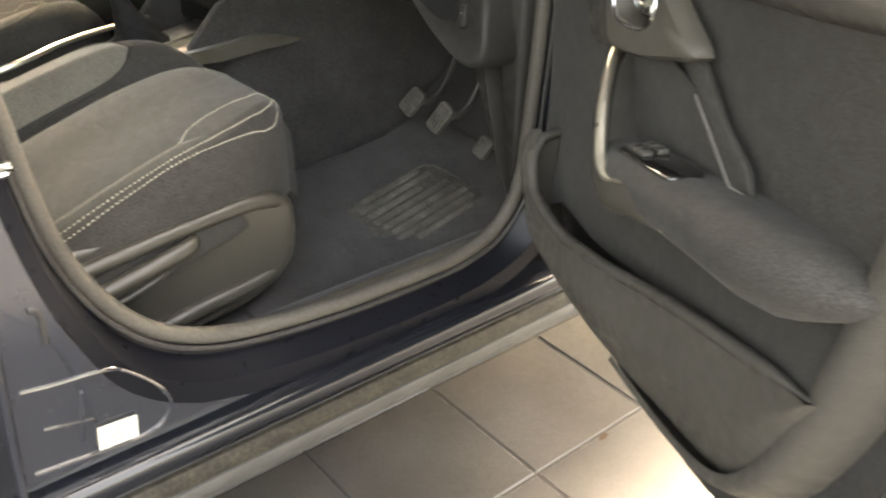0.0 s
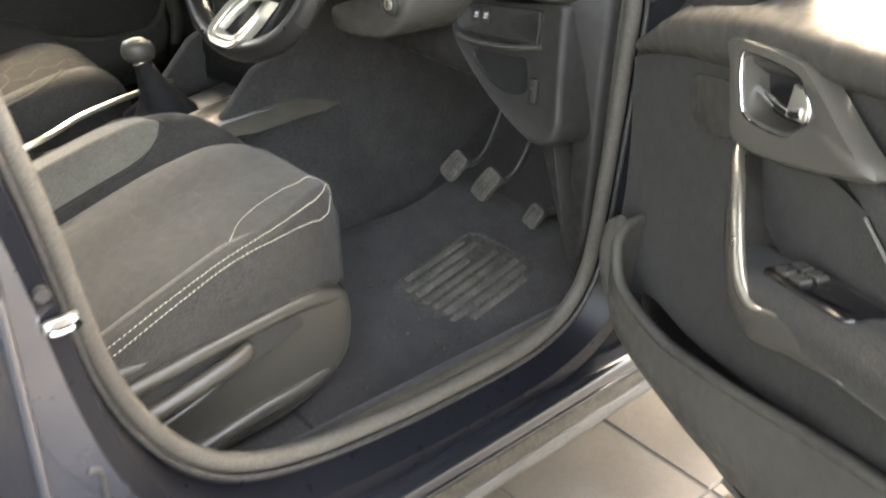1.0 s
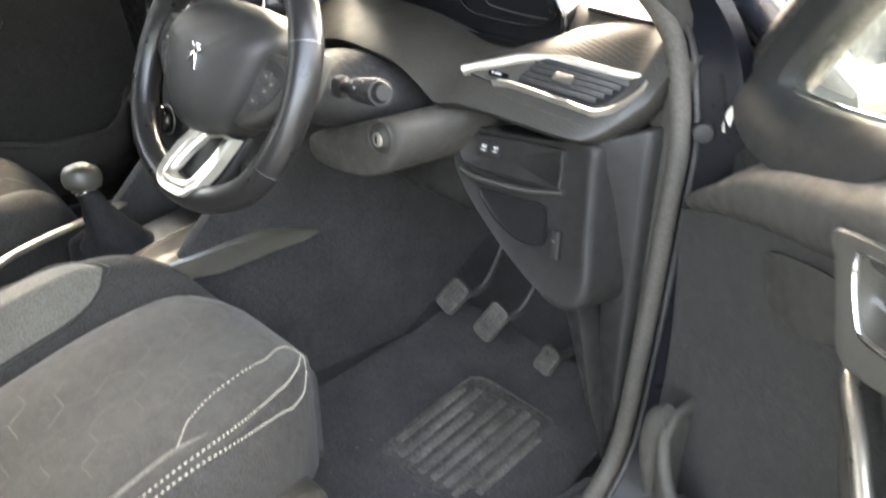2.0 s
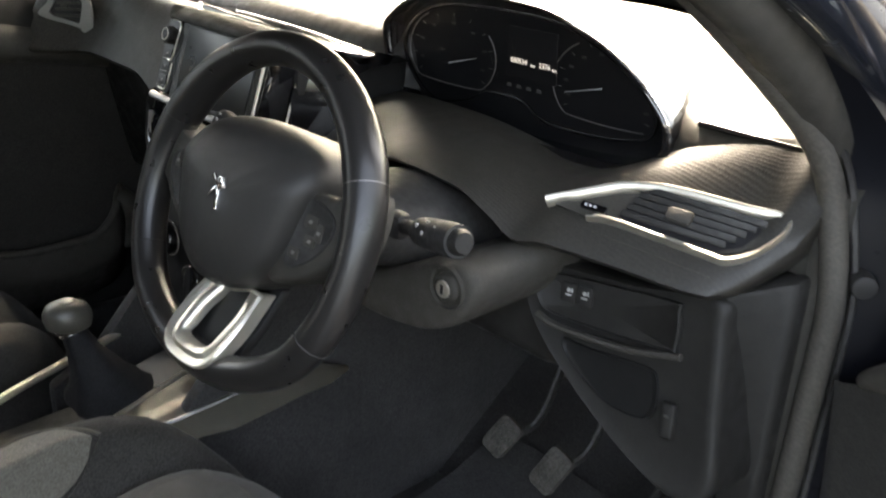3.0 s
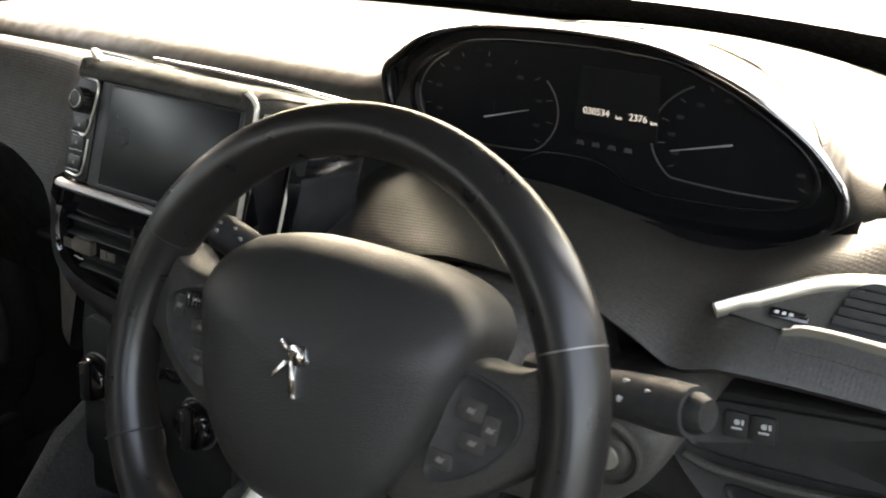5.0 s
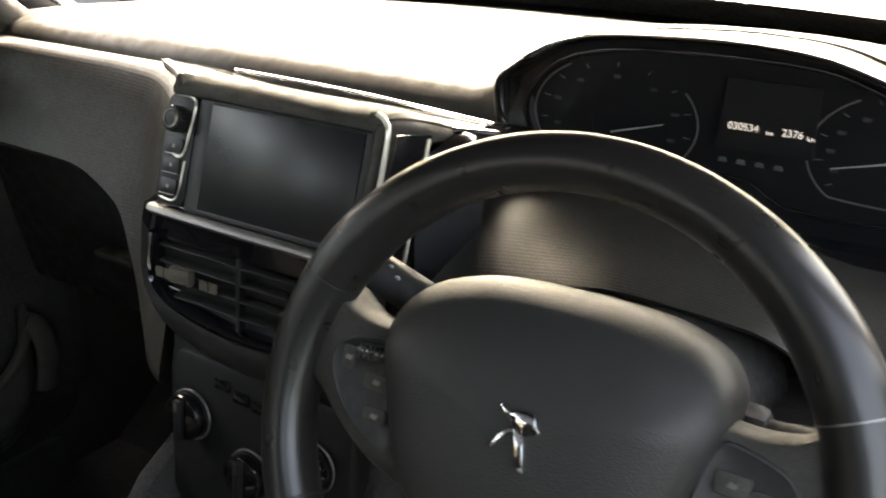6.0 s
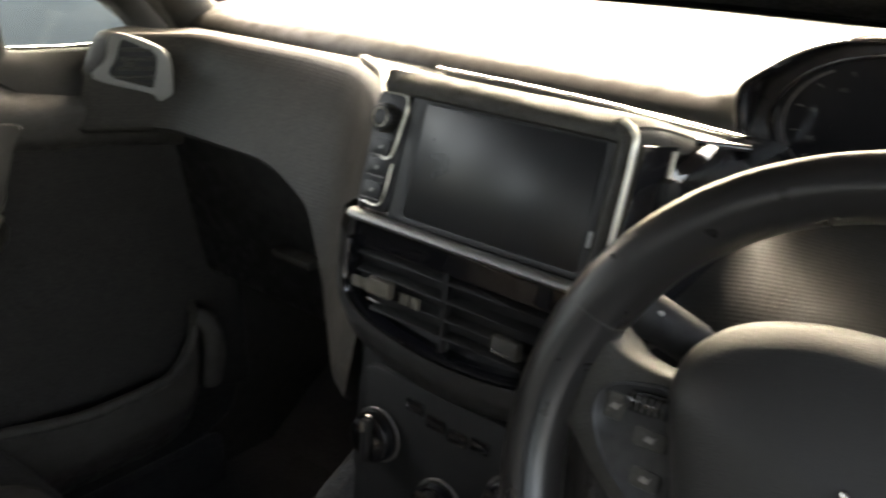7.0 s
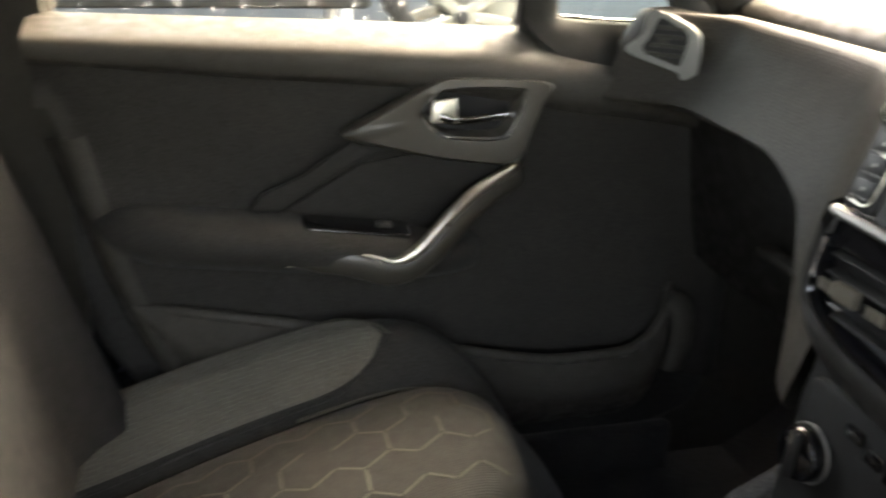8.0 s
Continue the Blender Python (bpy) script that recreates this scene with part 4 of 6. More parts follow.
    F = Plane((0.0, 0.362, 0.0), (1, 0, 0), (0, 0.0, 1))

    def arc(u, v, pts, name, mat, r):
        return part(name, tube([F(x, z, 0.0) for x, z in pts], r, 6, up=(0, 1, 0)), mat, cl)
    lens = [(0.128, 1.10), (0.135, 1.145), (0.20, 1.180), (0.36, 1.186), (0.44, 1.170), (0.52, 1.125), (0.54, 1.09), (0.515, 1.068), (0.44, 1.060), (0.378, 1.063), (0.345, 1.080), (0.285, 1.080), (0.25, 1.062), (0.18, 1.052)]
    ll = smooth_line([(x, z, 0) for x, z in lens], 4, True)
    part("lower_frame", ring_plate([F(p.x, p.y, -0.002) for p in ll], [F(cx + (p.x - cx) * 0.975, cz + 0.01 + (p.y - cz - 0.01) * 0.95, -0.002) for p in ll], 0.004, F.n, 0.001), GLOSS, cl, "raised gloss inner frame")
    for cxd, czd, r, lab in ((0.217, 1.118, 0.080, "left dial"), (0.468, 1.118, 0.078, "right dial")):
        pts = []
        for i in range(41):
            t = radians(lerp(-235, 35, i / 40) if cxd < 0.3 else lerp(125, 315, i / 40))
            x, z = cxd + r * math.cos(t), czd + 0.055 * math.sin(t)
            if z < czd - 0.038:
                z = czd - 0.038 - (czd - 0.038 - z) * 0.15
            pts.append((x, z))
        arc(0, 0, pts, "dial_ring", GREY_TRIM, 0.0009)
        for i in range(11):
            t = radians(lerp(215, -35, i / 10))
            c, q = math.cos(t), math.sin(t)
            a, d = F(cxd + 0.85 * r * c, czd + 0.047 * q, -0.002), F(cxd + 0.93 * r * c, czd + 0.051 * q, -0.002)
            part("tick", tube([a, d], 0.0005, 5), GREY_TRIM, cl)
    for cxd, n, a0, a1 in ((0.217, 7, 200, -20), (0.468, 10, 205, -25)):
        for i in range(n):
            t = radians(lerp(a0, a1, i / (n - 1)))
            x, z = cxd + 0.060 * math.cos(t), 1.118 + 0.038 * math.sin(t)
            part("numeral_bar", slab([F(x - 0.0034, z - 0.0016, -0.002), F(x + 0.0034, z - 0.0016, -0.002), F(x + 0.0034, z + 0.0016, -0.002), F(x - 0.0034, z + 0.0016, -0.002)], 0.0004, F.n), DIAL_MARK, cl)
    part("needle", tube([F(0.218, 1.106, 0.004), F(0.267, 1.120, 0.004)], 0.0011, 6, radii=[0.0011, 0.0005]), WHITE_MARK, cl, "thin pale needle")
    part("needle", tube([F(0.411, 1.105, 0.004), F(0.464, 1.119, 0.004)], 0.0011, 6, radii=[0.0005, 0.0011]), WHITE_MARK, cl, "thin pale needle")
    lcd = part("trip_display", slab([F(0.314, 1.108), F(0.396, 1.108), F(0.394, 1.168), F(0.318, 1.168)], 0.001, F.n), DIAL, cl, "dark trip display")
    lettering("trip_digits", "030534", 0.0088, F(0.336, 1.128, 0.0016), (1, 0, 0), (0, 0.0, 1), LCD, lcd)
    lettering("trip_digits", "2376", 0.0088, F(0.377, 1.128, 0.0016), (1, 0, 0), (0, 0.0, 1), LCD, lcd)
    lettering("unit_letters", "km", 0.005, F(0.3585, 1.126, 0.0016), (1, 0, 0), (0, 0.0, 1), LCD, lcd)
    lettering("unit_letters", "km", 0.005, F(0.392, 1.126, 0.0016), (1, 0, 0), (0, 0.0, 1), LCD, lcd)
    for k in range(4):
        part("warning_mark", slab([F(0.318 + 0.016 * k, 1.095), F(0.326 + 0.016 * k, 1.095), F(0.325 + 0.016 * k, 1.099), F(0.319 + 0.016 * k, 1.099)], 0.0006, F.n), GREY_TRIM, cl)
    gl = part("lens", skin([[Vector((x, y, z)) for x, y, z in loop(0.962, 0.350)], [Vector((x, y, z)) for x, y, z in loop(0.5, 0.351)], [Vector((x, y, z)) for x, y, z in loop(0.01, 0.351)]], True, False), CLUSTER_LENS, cl, "clear curved lens")
    gl.visible_shadow = False
    part("gloss_skirt", skin([[(x, 0.338 - 0.004 * math.sin((x - 0.11) * 6.6), 1.045 + 0.04 * max(0, (x - 0.5) / 0.08) ** 2), ] + [(x, 0.325, 1.032 + 0.042 * max(0, (x - 0.5) / 0.08) ** 2), (x, 0.345, 1.026 + 0.04 * max(0, (x - 0.5) / 0.08) ** 2)] for x in [lerp(0.11, 0.578, i / 20) for i in range(21)]]), GLOSS, cl, "gloss black skirt")
    return cl


cluster = build_cluster()


def build_screen():
    sc = thing("touch_screen", "switched-off touchscreen in gloss black and satin bezel", "touch screen")
    q = Plane((-0.002, 0.138, 1.0715), (1, 0, 0), (0, 0.31, 0.95))
    part("housing", q.slab(-0.138, -0.078, 0.108, 0.066, -0.06, 0.060, 0.006), GLOSS, sc, "gloss black housing")
    # hood: one rounded bar over the glass that turns down its right side
    line = smooth_line([(-0.128, 0.068, 0), (-0.118, 0.0715, 0), (0.0, 0.0710, 0), (0.095, 0.0700, 0), (0.106, 0.067, 0), (0.1105, 0.058, 0), (0.1105, 0.0, 0), (0.1105, -0.058, 0)], 8)
    rings = []
    n = len(line)
    for i, p in enumerate(line):
        d = (line[min(i + 1, n - 1)] - line[max(i - 1, 0)]).normalized()
        o = Vector((-d.y, d.x, 0))
        side = min(1.0, max(0.0, (0.0690 - p.y) / 0.011)) if p.x > 0.05 else 0.0
        back = lerp(-0.105, -0.050, side)
        hw = lerp(0.0125, 0.0085, side)
        rings.append([q(p.x + o.x * hw * a, p.y + o.y * hw * a, w) for a, w in ((-1.0, -0.02), (-1.0, 0.003), (-0.85, 0.0085), (-0.5, 0.0100), (-0.1, 0.007), (0.3, 0.0), (0.65, -0.010), (0.88, -0.023), (1.0, -0.040), (1.0, back), (-1.0, back))])
    part("hood", skin(rings, True, True), PLASTIC_MID, sc, "satin grey rounded hood", angle=50)
    part("bright_line", tube(smooth_line([q(0.1165, -0.058, 0.0065), q(0.1168, 0.0, 0.0070), q(0.1165, 0.056, 0.0075), q(0.113, 0.068, 0.0085), q(0.104, 0.074, 0.0085)], 5), 0.0024, 8), SILVER, sc, "bright edge line of the hood")
    part("gloss_cheek", slab([q(0.1195, -0.058, 0.004), q(0.1205, 0.060, 0.004), q(0.1225, 0.066, -0.045), q(0.1215, -0.058, -0.045)], 0.002, (1, 0, 0), 0.0006), GLOSS, sc, "gloss black cheek")
    part("cheek_line", tube([q(0.1225, -0.056, -0.040), q(0.1235, 0.062, -0.042)], 0.0022, 6), SILVER, sc)
    part("display", q.slab(-0.081, -0.0405, 0.0925, 0.0565, 0.0006, 0.0025, 0.0008), SCREEN, sc, "dark dusty glass display")
    part("display_border", ring_plate(q.rect(-0.098, -0.046, 0.100, 0.0600, 0.0, 0.004), q.rect(-0.0805, -0.040, 0.092, 0.056, 0.0, 0.004), 0.0022, q.n, 0.0006), DIAL, sc, "matt black glass border")
    part("bezel_bottom", tube(smooth_line([q(-0.137, -0.0490, 0.004), q(-0.12, -0.0500, 0.006), q(0.0, -0.0510, 0.006), q(0.110, -0.0515, 0.004)], 5), 0.0062, 10, flat=0.8), GREY_TRIM, sc, "satin grey lower bezel")
    k = part("button_strip", q.slab(-0.137, -0.043, -0.099, 0.060, 0.0, 0.003, 0.001, 0.008), DIAL, sc, "black button strip")
    part("strip_edge", tube(smooth_line([q(-0.125, 0.0595, 0.004), q(-0.106, 0.0590, 0.004), q(-0.1005, 0.052, 0.004), q(-0.103, 0.030, 0.004), q(-0.106, 0.010, 0.004), q(-0.112, 0.003, 0.004), q(-0.120, 0.005, 0.004)], 5), 0.0013, 6), HANDLE, k, "fine bright edge")
    part("strip_edge", tube(smooth_line([q(-0.104, 0.0, 0.004), q(-0.106, -0.028, 0.004), q(-0.112, -0.038, 0.004), q(-0.130, -0.037, 0.004)], 5), 0.0010, 6), HANDLE, k)
    part("knob", q.disc(-0.119, 0.037, 0.0118, 0.002, 0.013, 28, 0.002), DIAL, k, "round volume knob")
    part("knob_ring", q.ring(-0.119, 0.037, 0.0080, 0.0152, 0.0008), HANDLE, k)
    for j in range(20):
        t = 2 * math.pi * j / 20
        part("knob_rib", tube([q(-0.119 + 0.0118 * math.cos(t), 0.037 + 0.0118 * math.sin(t), w) for w in (0.003, 0.013)], 0.0007, 4), PLASTIC, k)
    for v in (0.012, -0.006, -0.026):
        part("key", q.slab(-0.131, v - 0.0075, -0.109, v + 0.0075, 0.002, 0.003, 0.001, 0.003), DIAL, k)
        part("key_edge", tube([q(-0.130, v - 0.0072, 0.005), q(-0.110, v - 0.0072, 0.005)], 0.0005, 5), GREY_TRIM, k)
        part("key_symbol", q.slab(-0.1215, v - 0.0015, -0.1185, v + 0.0015, 0.005, 0.0004), GREY_TRIM, k)
    part("sensor", q.slab(0.0955, -0.020, 0.0985, -0.008, 0.001, 0.002, 0, 0), WHITE_MARK, sc)
    return sc


touch_screen = build_screen()


def build_centre_vents():
    cv = thing("centre_air_vent", "gloss black centre air vents under the screen", "air vent", "air vents")
    q = Plane((-0.010, 0.112, 0.965), (1, 0, 0), (0, 0.10, 1))
    out = smooth_line([(-0.128, 0.040, 0), (-0.130, 0.0, 0), (-0.118, -0.022, 0), (-0.085, -0.034, 0), (-0.02, -0.042, 0), (0.05, -0.038, 0), (0.105, -0.022, 0), (0.118, 0.0, 0), (0.118, 0.040, 0)], 5)
    inn = [Vector((p.x * 0.95 - 0.0, p.y * 0.88 + 0.003, 0)) for p in out]
    part("surround", skin([[q(p.x, p.y, -0.02), q(p.x, p.y, 0.004), q(lerp(p.x, i.x, 0.5), lerp(p.y, i.y, 0.5), 0.008), q(i.x, i.y, 0.002), q(i.x, i.y, -0.02)] for p, i in zip(out, inn)]), GLOSS, cv, "gloss black vent surround")
    part("outer_lip", skin([[q(p.x * 1.01, p.y * 1.02 - 0.001, 0.004), q(p.x * 1.06, p.y * 1.28 - 0.002, 0.006), q(p.x * 1.10, p.y * 1.7 - 0.004, -0.002), q(p.x * 1.11, p.y * 1.9 - 0.006, -0.02)] for p in out]), PLASTIC_SHADED, cv, "dark plastic lip")
    # Plate behind the slats, black in place of the throat's shade.
    part("throat", slab([q(i.x, i.y, -0.012) for i in inn], 0.001, q.n), DIAL, cv)
    for k, v in enumerate((0.026, 0.010, -0.006, -0.022)):
        w = 0.118 if v > -0.01 else 0.100
        part("slat", slab([q(-w, v, 0.001), q(w * 0.92, v, 0.001), q(w * 0.92, v + 0.004, -0.009), q(-w, v + 0.004, -0.009)], 0.0018, q.u, 0.0006), PANEL_BLACK, cv)
    part("divider", slab([q(-0.018, -0.036, 0.001), q(-0.013, -0.036, 0.001), q(-0.013, 0.036, 0.001), q(-0.018, 0.036, 0.001)], 0.008, -q.n, 0.0006), PANEL_BLACK, cv)
    part("tab", q.slab(-0.098, -0.004, -0.070, 0.012, 0.000, 0.009, 0.003, 0.003), TRIM_DUST, cv, "dusty grey slide tab")
    part("tab_edge", tube([q(-0.094, -0.007, 0.010), q(-0.080, -0.008, 0.010)], 0.0007, 5), GREY_TRIM, cv)
    part("tab", q.slab(0.040, -0.012, 0.068, 0.004, 0.000, 0.009, 0.003, 0.003), PLASTIC, cv)
    part("tab_edge", tube([q(0.042, -0.008, 0.0095), q(0.064, -0.009, 0.0095)], 0.0011, 5), CHROME, cv)
    for u in (-0.12, -0.108, -0.062, -0.050):
        part("fin", slab([q(u, -0.004, 0.002), q(u + 0.010, -0.004, 0.002), q(u + 0.010, 0.006, 0.002), q(u, 0.006, 0.002)], 0.002, q.n, 0.0005), TRIM_DUST, cv)
    return cv


build_centre_vents()


def build_climate():
    c = thing("climate_panel", "dark climate control panel with round bright-rimmed knobs", "control panel")
    q = Plane((-0.010, 0.112, 0.812), (1, 0, 0), (0, 0.10, 1))
    part("plate", q.slab(-0.118, -0.10, 0.112, 0.072, -0.02, 0.024, 0.006, 0.02), PANEL_BLACK, c, "dark control plate")
    for u, v in ((-0.085, 0.008), (-0.005, -0.030), (0.07, 0.008)):
        kn = part("knob", q.disc(u, v, 0.024, 0.004, 0.018, 32, 0.004), GLOSS, c, "round black control knob")
        part("knob_rim", q.ring(u, v, 0.0258, 0.008, 0.0013), GREY_TRIM, kn, "bright rim")
        part("grip", q.slab(u - 0.005, v - 0.022, u + 0.005, v + 0.022, 0.020, 0.008, 0.003), PANEL_BLACK, kn)
        part("pointer", q.slab(u - 0.002, v + 0.010, u + 0.002, v + 0.020, 0.0282, 0.0006), CHROME, kn)
    for u, v in ((-0.045, 0.052), (-0.02, 0.045), (0.005, 0.042), (0.03, 0.045)):
        part("key", q.slab(u - 0.010, v - 0.006, u + 0.010, v + 0.006, 0.004, 0.003, 0.001), GLOSS, c)
    return c


build_climate()


def build_wheel():
    w = thing("steering_wheel", "black leather three-spoke steering wheel, slightly turned", "steering wheel")
    up = Vector((0, 0.384, 0.923)).normalized()
    a = radians(1.0)
    r0 = Vector((1, 0, 0))
    W = Plane((0.342, -0.033, 1.0235), r0 * math.cos(a) + up * math.sin(a), up * math.cos(a) - r0 * math.sin(a))

    def rim_at(t):
        x, y = 0.1690 * math.cos(t), 0.1630 * math.sin(t)
        if y < -0.105:
            y = -0.105 - (abs(y) - 0.105) * 0.82
        return W(x, y)
    pts = [rim_at(2 * math.pi * i / 144) for i in range(144)]
    rad = []
    for i in range(144):
        t = math.degrees(2 * math.pi * i / 144)
        bump = 0.0035 * max(0, 1 - abs(((t - 30 + 180) % 360) - 180) / 35) + 0.0035 * max(0, 1 - abs(((t - 150 + 180) % 360) - 180) / 35)
        rad.append(0.0170 + bump * 0.6)
    part("rim", tube(pts, 0.017, 24, True, flat=1.12, up=W.n, radii=rad), LEATHER, w, "worn black leather rim")
    for deg in (24, 156, 208, 332):
        t = radians(deg)
        c, d = rim_at(t), (rim_at(t + 0.02) - rim_at(t - 0.02)).normalized()
        s = d.cross(W.n).normalized()
        ring = [c + s * (0.0186 * math.cos(k)) + W.n * (0.0207 * math.sin(k)) for k in (2 * math.pi * j / 24 for j in range(24))]
        part("rim_seam", tube(ring, 0.0007, 5, True, up=d), GREY_TRIM if deg == 24 else RUBBER, w)
    half = [(0, 0.094), (0.045, 0.092), (0.078, 0.083), (0.094, 0.070), (0.1005, 0.055), (0.098, 0.036), (0.090, 0.010), (0.079, -0.020), (0.066, -0.041), (0.045, -0.061), (0.022, -0.071), (0, -0.074)]
    pad = half + [(-u, v) for u, v in half[-2:0:-1]]
    pl = smooth_line([(u, v, 0) for u, v in pad], 4, True)
    rings = [[W(p.x * k, (p.y - 0.01) * k + 0.01, d - 0.45 * max(0.0, (p.y - 0.01) * k - 0.028)) for p in pl] for k, d in ((0.97, -0.045), (0.99, -0.01), (1.0, 0.002), (0.985, 0.014), (0.95, 0.022), (0.85, 0.030), (0.65, 0.036), (0.4, 0.039), (0.02, 0.040))]
    part("airbag_cover", skin(rings, True, True), AIRBAG, w, "domed dark airbag cover", angle=60)
    for s in (-1, 1):
        sp = smooth_line([(0.070, 0.054, 0), (0.088, 0.049, 0), (0.108, 0.0465, 0), (0.132, 0.050, 0), (0.158, 0.064, 0), (0.166, 0.035, 0), (0.160, 0.006, 0), (0.147, -0.004, 0), (0.132, -0.018, 0), (0.110, -0.033, 0), (0.088, -0.042, 0), (0.060, -0.046, 0), (0.055, 0.0, 0)], 3, True)
        rings = [[W(s * (0.105 + (p.x - 0.105) * k), 0.008 + (p.y - 0.008) * k, w) for p in sp] for k, w in ((0.97, -0.034), (1.0, -0.022), (1.0, -0.008), (0.97, 0.000), (0.90, 0.004), (0.6, 0.005), (0.02, 0.005))]
        spk = part("spoke", skin(rings, True, True), PLASTIC, w, "dark plastic spoke", angle=60)
        kp = smooth_line([(0.098, 0.036, 0), (0.112, 0.038, 0), (0.134, 0.030, 0), (0.138, 0.014, 0), (0.124, -0.008, 0), (0.100, -0.024, 0), (0.086, -0.022, 0), (0.090, 0.008, 0)], 4, True)
        part("button_plate", skin([[W(s * (0.112 + (p.x - 0.112) * k), 0.008 + (p.y - 0.008) * k, h) for p in kp] for k, h in ((1.04, 0.003), (1.02, 0.0068), (0.97, 0.0072), (0.93, 0.0062), (0.02, 0.0062))], True, True), RUBBER, spk, "smooth dark button plate", angle=50)
        if s > 0:
            keys = ((0.108, 0.020, 0.009, 0.006), (0.122, 0.013, 0.005, 0.008), (0.113, 0.003, 0.008, 0.005), (0.096, -0.012, 0.008, 0.005))
        else:
            keys = ((0.103, 0.012, 0.009, 0.005), (0.100, -0.008, 0.008, 0.005), (0.126, 0.022, 0.005, 0.007))
            drum = part("roller", cyl(W(-0.118, 0.028, 0.007), W(-0.096, 0.030, 0.007), 0.0062, 0.0062, 20, 0.001), GLOSS, spk, "gloss black menu roller")
            for j in range(6):
                part("roller_rib", W.slab(-0.1165 + 0.0036 * j, 0.0245, -0.1155 + 0.0036 * j, 0.0335, 0.0128, 0.0007), PLASTIC, drum)
        for u, v, a, c in keys:
            part("button", slab(W.rect(s * u - a, v - c, s * u + a, v + c, 0.005, 0.002), 0.0028, W.n, 0.0008), PLASTIC, spk)
            part("button_symbol", slab([W(s * u - 0.0026, v - 0.0012, 0.0079), W(s * u + 0.0020, v - 0.0018, 0.0079), W(s * u + 0.0028, v + 0.0006, 0.0079), W(s * u - 0.0012, v + 0.0018, 0.0079)], 0.0003, W.n), GREY_TRIM, spk)
            part("button_symbol", slab([W(s * u + 0.0022, v + 0.0010, 0.0079), W(s * u + 0.0034, v + 0.0008, 0.0079), W(s * u + 0.0030, v + 0.0022, 0.0079)], 0.0003, W.n), GREY_TRIM, spk)
    # lower spoke: dark web that rises from the hub to the rim, and the bright U insert on it
    web = [(-0.046, -0.060, -0.036), (0.046, -0.060, -0.036), (0.050, -0.100, -0.020), (0.046, -0.138, -0.004), (-0.046, -0.138, -0.004), (-0.050, -0.100, -0.020)]
    part("lower_spoke", slab([W(u, v, h) for u, v, h in web], -0.012, W.n, 0.003), PANEL_BLACK, w, "dark lower spoke")
    mid = smooth_line([(0.031, -0.070, -0.018), (0.034, -0.085, -0.010), (0.037, -0.102, 0.000), (0.0365, -0.120, 0.010), (0.0335, -0.135, 0.018), (0.022, -0.1435, 0.021), (0.0, -0.1455, 0.0215)], 5)
    track = mid + [Vector((-p.x, p.y, p.z)) for p in mid[-2::-1]]
    rings = []
    for i, p in enumerate(track):
        d = (track[min(i + 1, len(track) - 1)] - track[max(i - 1, 0)]).normalized()
        o = Vector((-d.y, d.x, 0)).normalized()
        hw = lerp(0.0135, 0.0100, min(i, len(track) - 1 - i) / (len(mid) - 1))
        rings.append([W(p.x + o.x * a * hw, p.y + o.y * a * hw, p.z + h) for a, h in ((-1.0, -0.016), (-1.0, -0.006), (-0.85, -0.002), (-0.45, 0.0005), (0.1, -0.001), (0.5, 0.0025), (0.75, 0.0035), (0.95, 0.001), (1.0, -0.014))])
    part("bright_insert", skin(rings, True, True), SILVER, w, "satin silver U-shaped spoke insert", angle=40)
    part("bright_bar", tube(smooth_line([W(0.046, -0.070, -0.016), W(0.030, -0.0685, -0.011), W(0.0, -0.076, -0.010), W(-0.030, -0.0685, -0.011)], 5), 0.0022, 6), SILVER, w, "thin satin silver bar")
    # bright badge, drawn as plain shapes
    bd = bmesh.new()
    for p in ([(-0.008, 0.034), (-0.002, 0.039), (0.008, 0.040), (0.011, 0.033), (0.008, 0.026), (0.002, 0.024), (-0.003, 0.028)], [(-0.003, 0.028), (0.004, 0.024), (0.008, 0.006), (0.003, 0.004)], [(-0.002, 0.027), (-0.014, 0.013), (-0.017, 0.011), (-0.015, 0.016), (-0.007, 0.027)], [(-0.006, 0.036), (-0.013, 0.041), (-0.015, 0.037), (-0.007, 0.032)], [(0.009, 0.035), (0.014, 0.030), (0.011, 0.027)], [(0.007, 0.008), (0.009, 0.003), (0.004, 0.003)]):
        slab([W(u * 0.85 + 0.007, (v - 0.022) * 0.85 + 0.0155, 0.0385) for u, v in p], 0.004, W.n, 0.0006, bm=bd)
    part("badge", bd, CHROME, w, "small bright metal badge")
    return w


steering_wheel = build_wheel()


def build_column():
    col = thing("steering_column", "dark plastic steering column with stalks and ignition lock", "steering column")
    part("shroud", skin([[(0.336 + rx * math.cos(t), y + 0.0, zc + rz * math.sin(t)) for t in (2 * math.pi * k / 20 for k in range(20))] for y, zc, rx, rz in ((0.005, 1.000, 0.070, 0.036), (0.05, 0.995, 0.080, 0.045), (0.12, 0.980, 0.082, 0.050), (0.25, 0.955, 0.09, 0.06))], True, True), RUBBER, col, "dark plastic shroud", angle=60)
    boss = smooth_line([(0.31, 0, 0.905), (0.318, 0, 0.874), (0.376, 0, 0.872), (0.446, 0, 0.885), (0.490, 0, 0.911), (0.513, 0, 0.947), (0.511, 0, 0.972), (0.482, 0, 0.977), (0.433, 0, 0.958), (0.37, 0, 0.932)], 4, True)

    def boss_ring(k, y):
        return [(0.42 + (p.x - 0.42) * k, y, 0.925 + (p.z - 0.925) * k) for p in boss]
    part("lock_housing", skin([boss_ring(1.02, 0.29), boss_ring(1.0, 0.138), boss_ring(0.985, 0.127), boss_ring(0.95, 0.120), boss_ring(0.88, 0.117), boss_ring(0.5, 0.115), boss_ring(0.02, 0.115)], True, True), PLASTIC_MID, col, "grey plastic lock housing", angle=60)
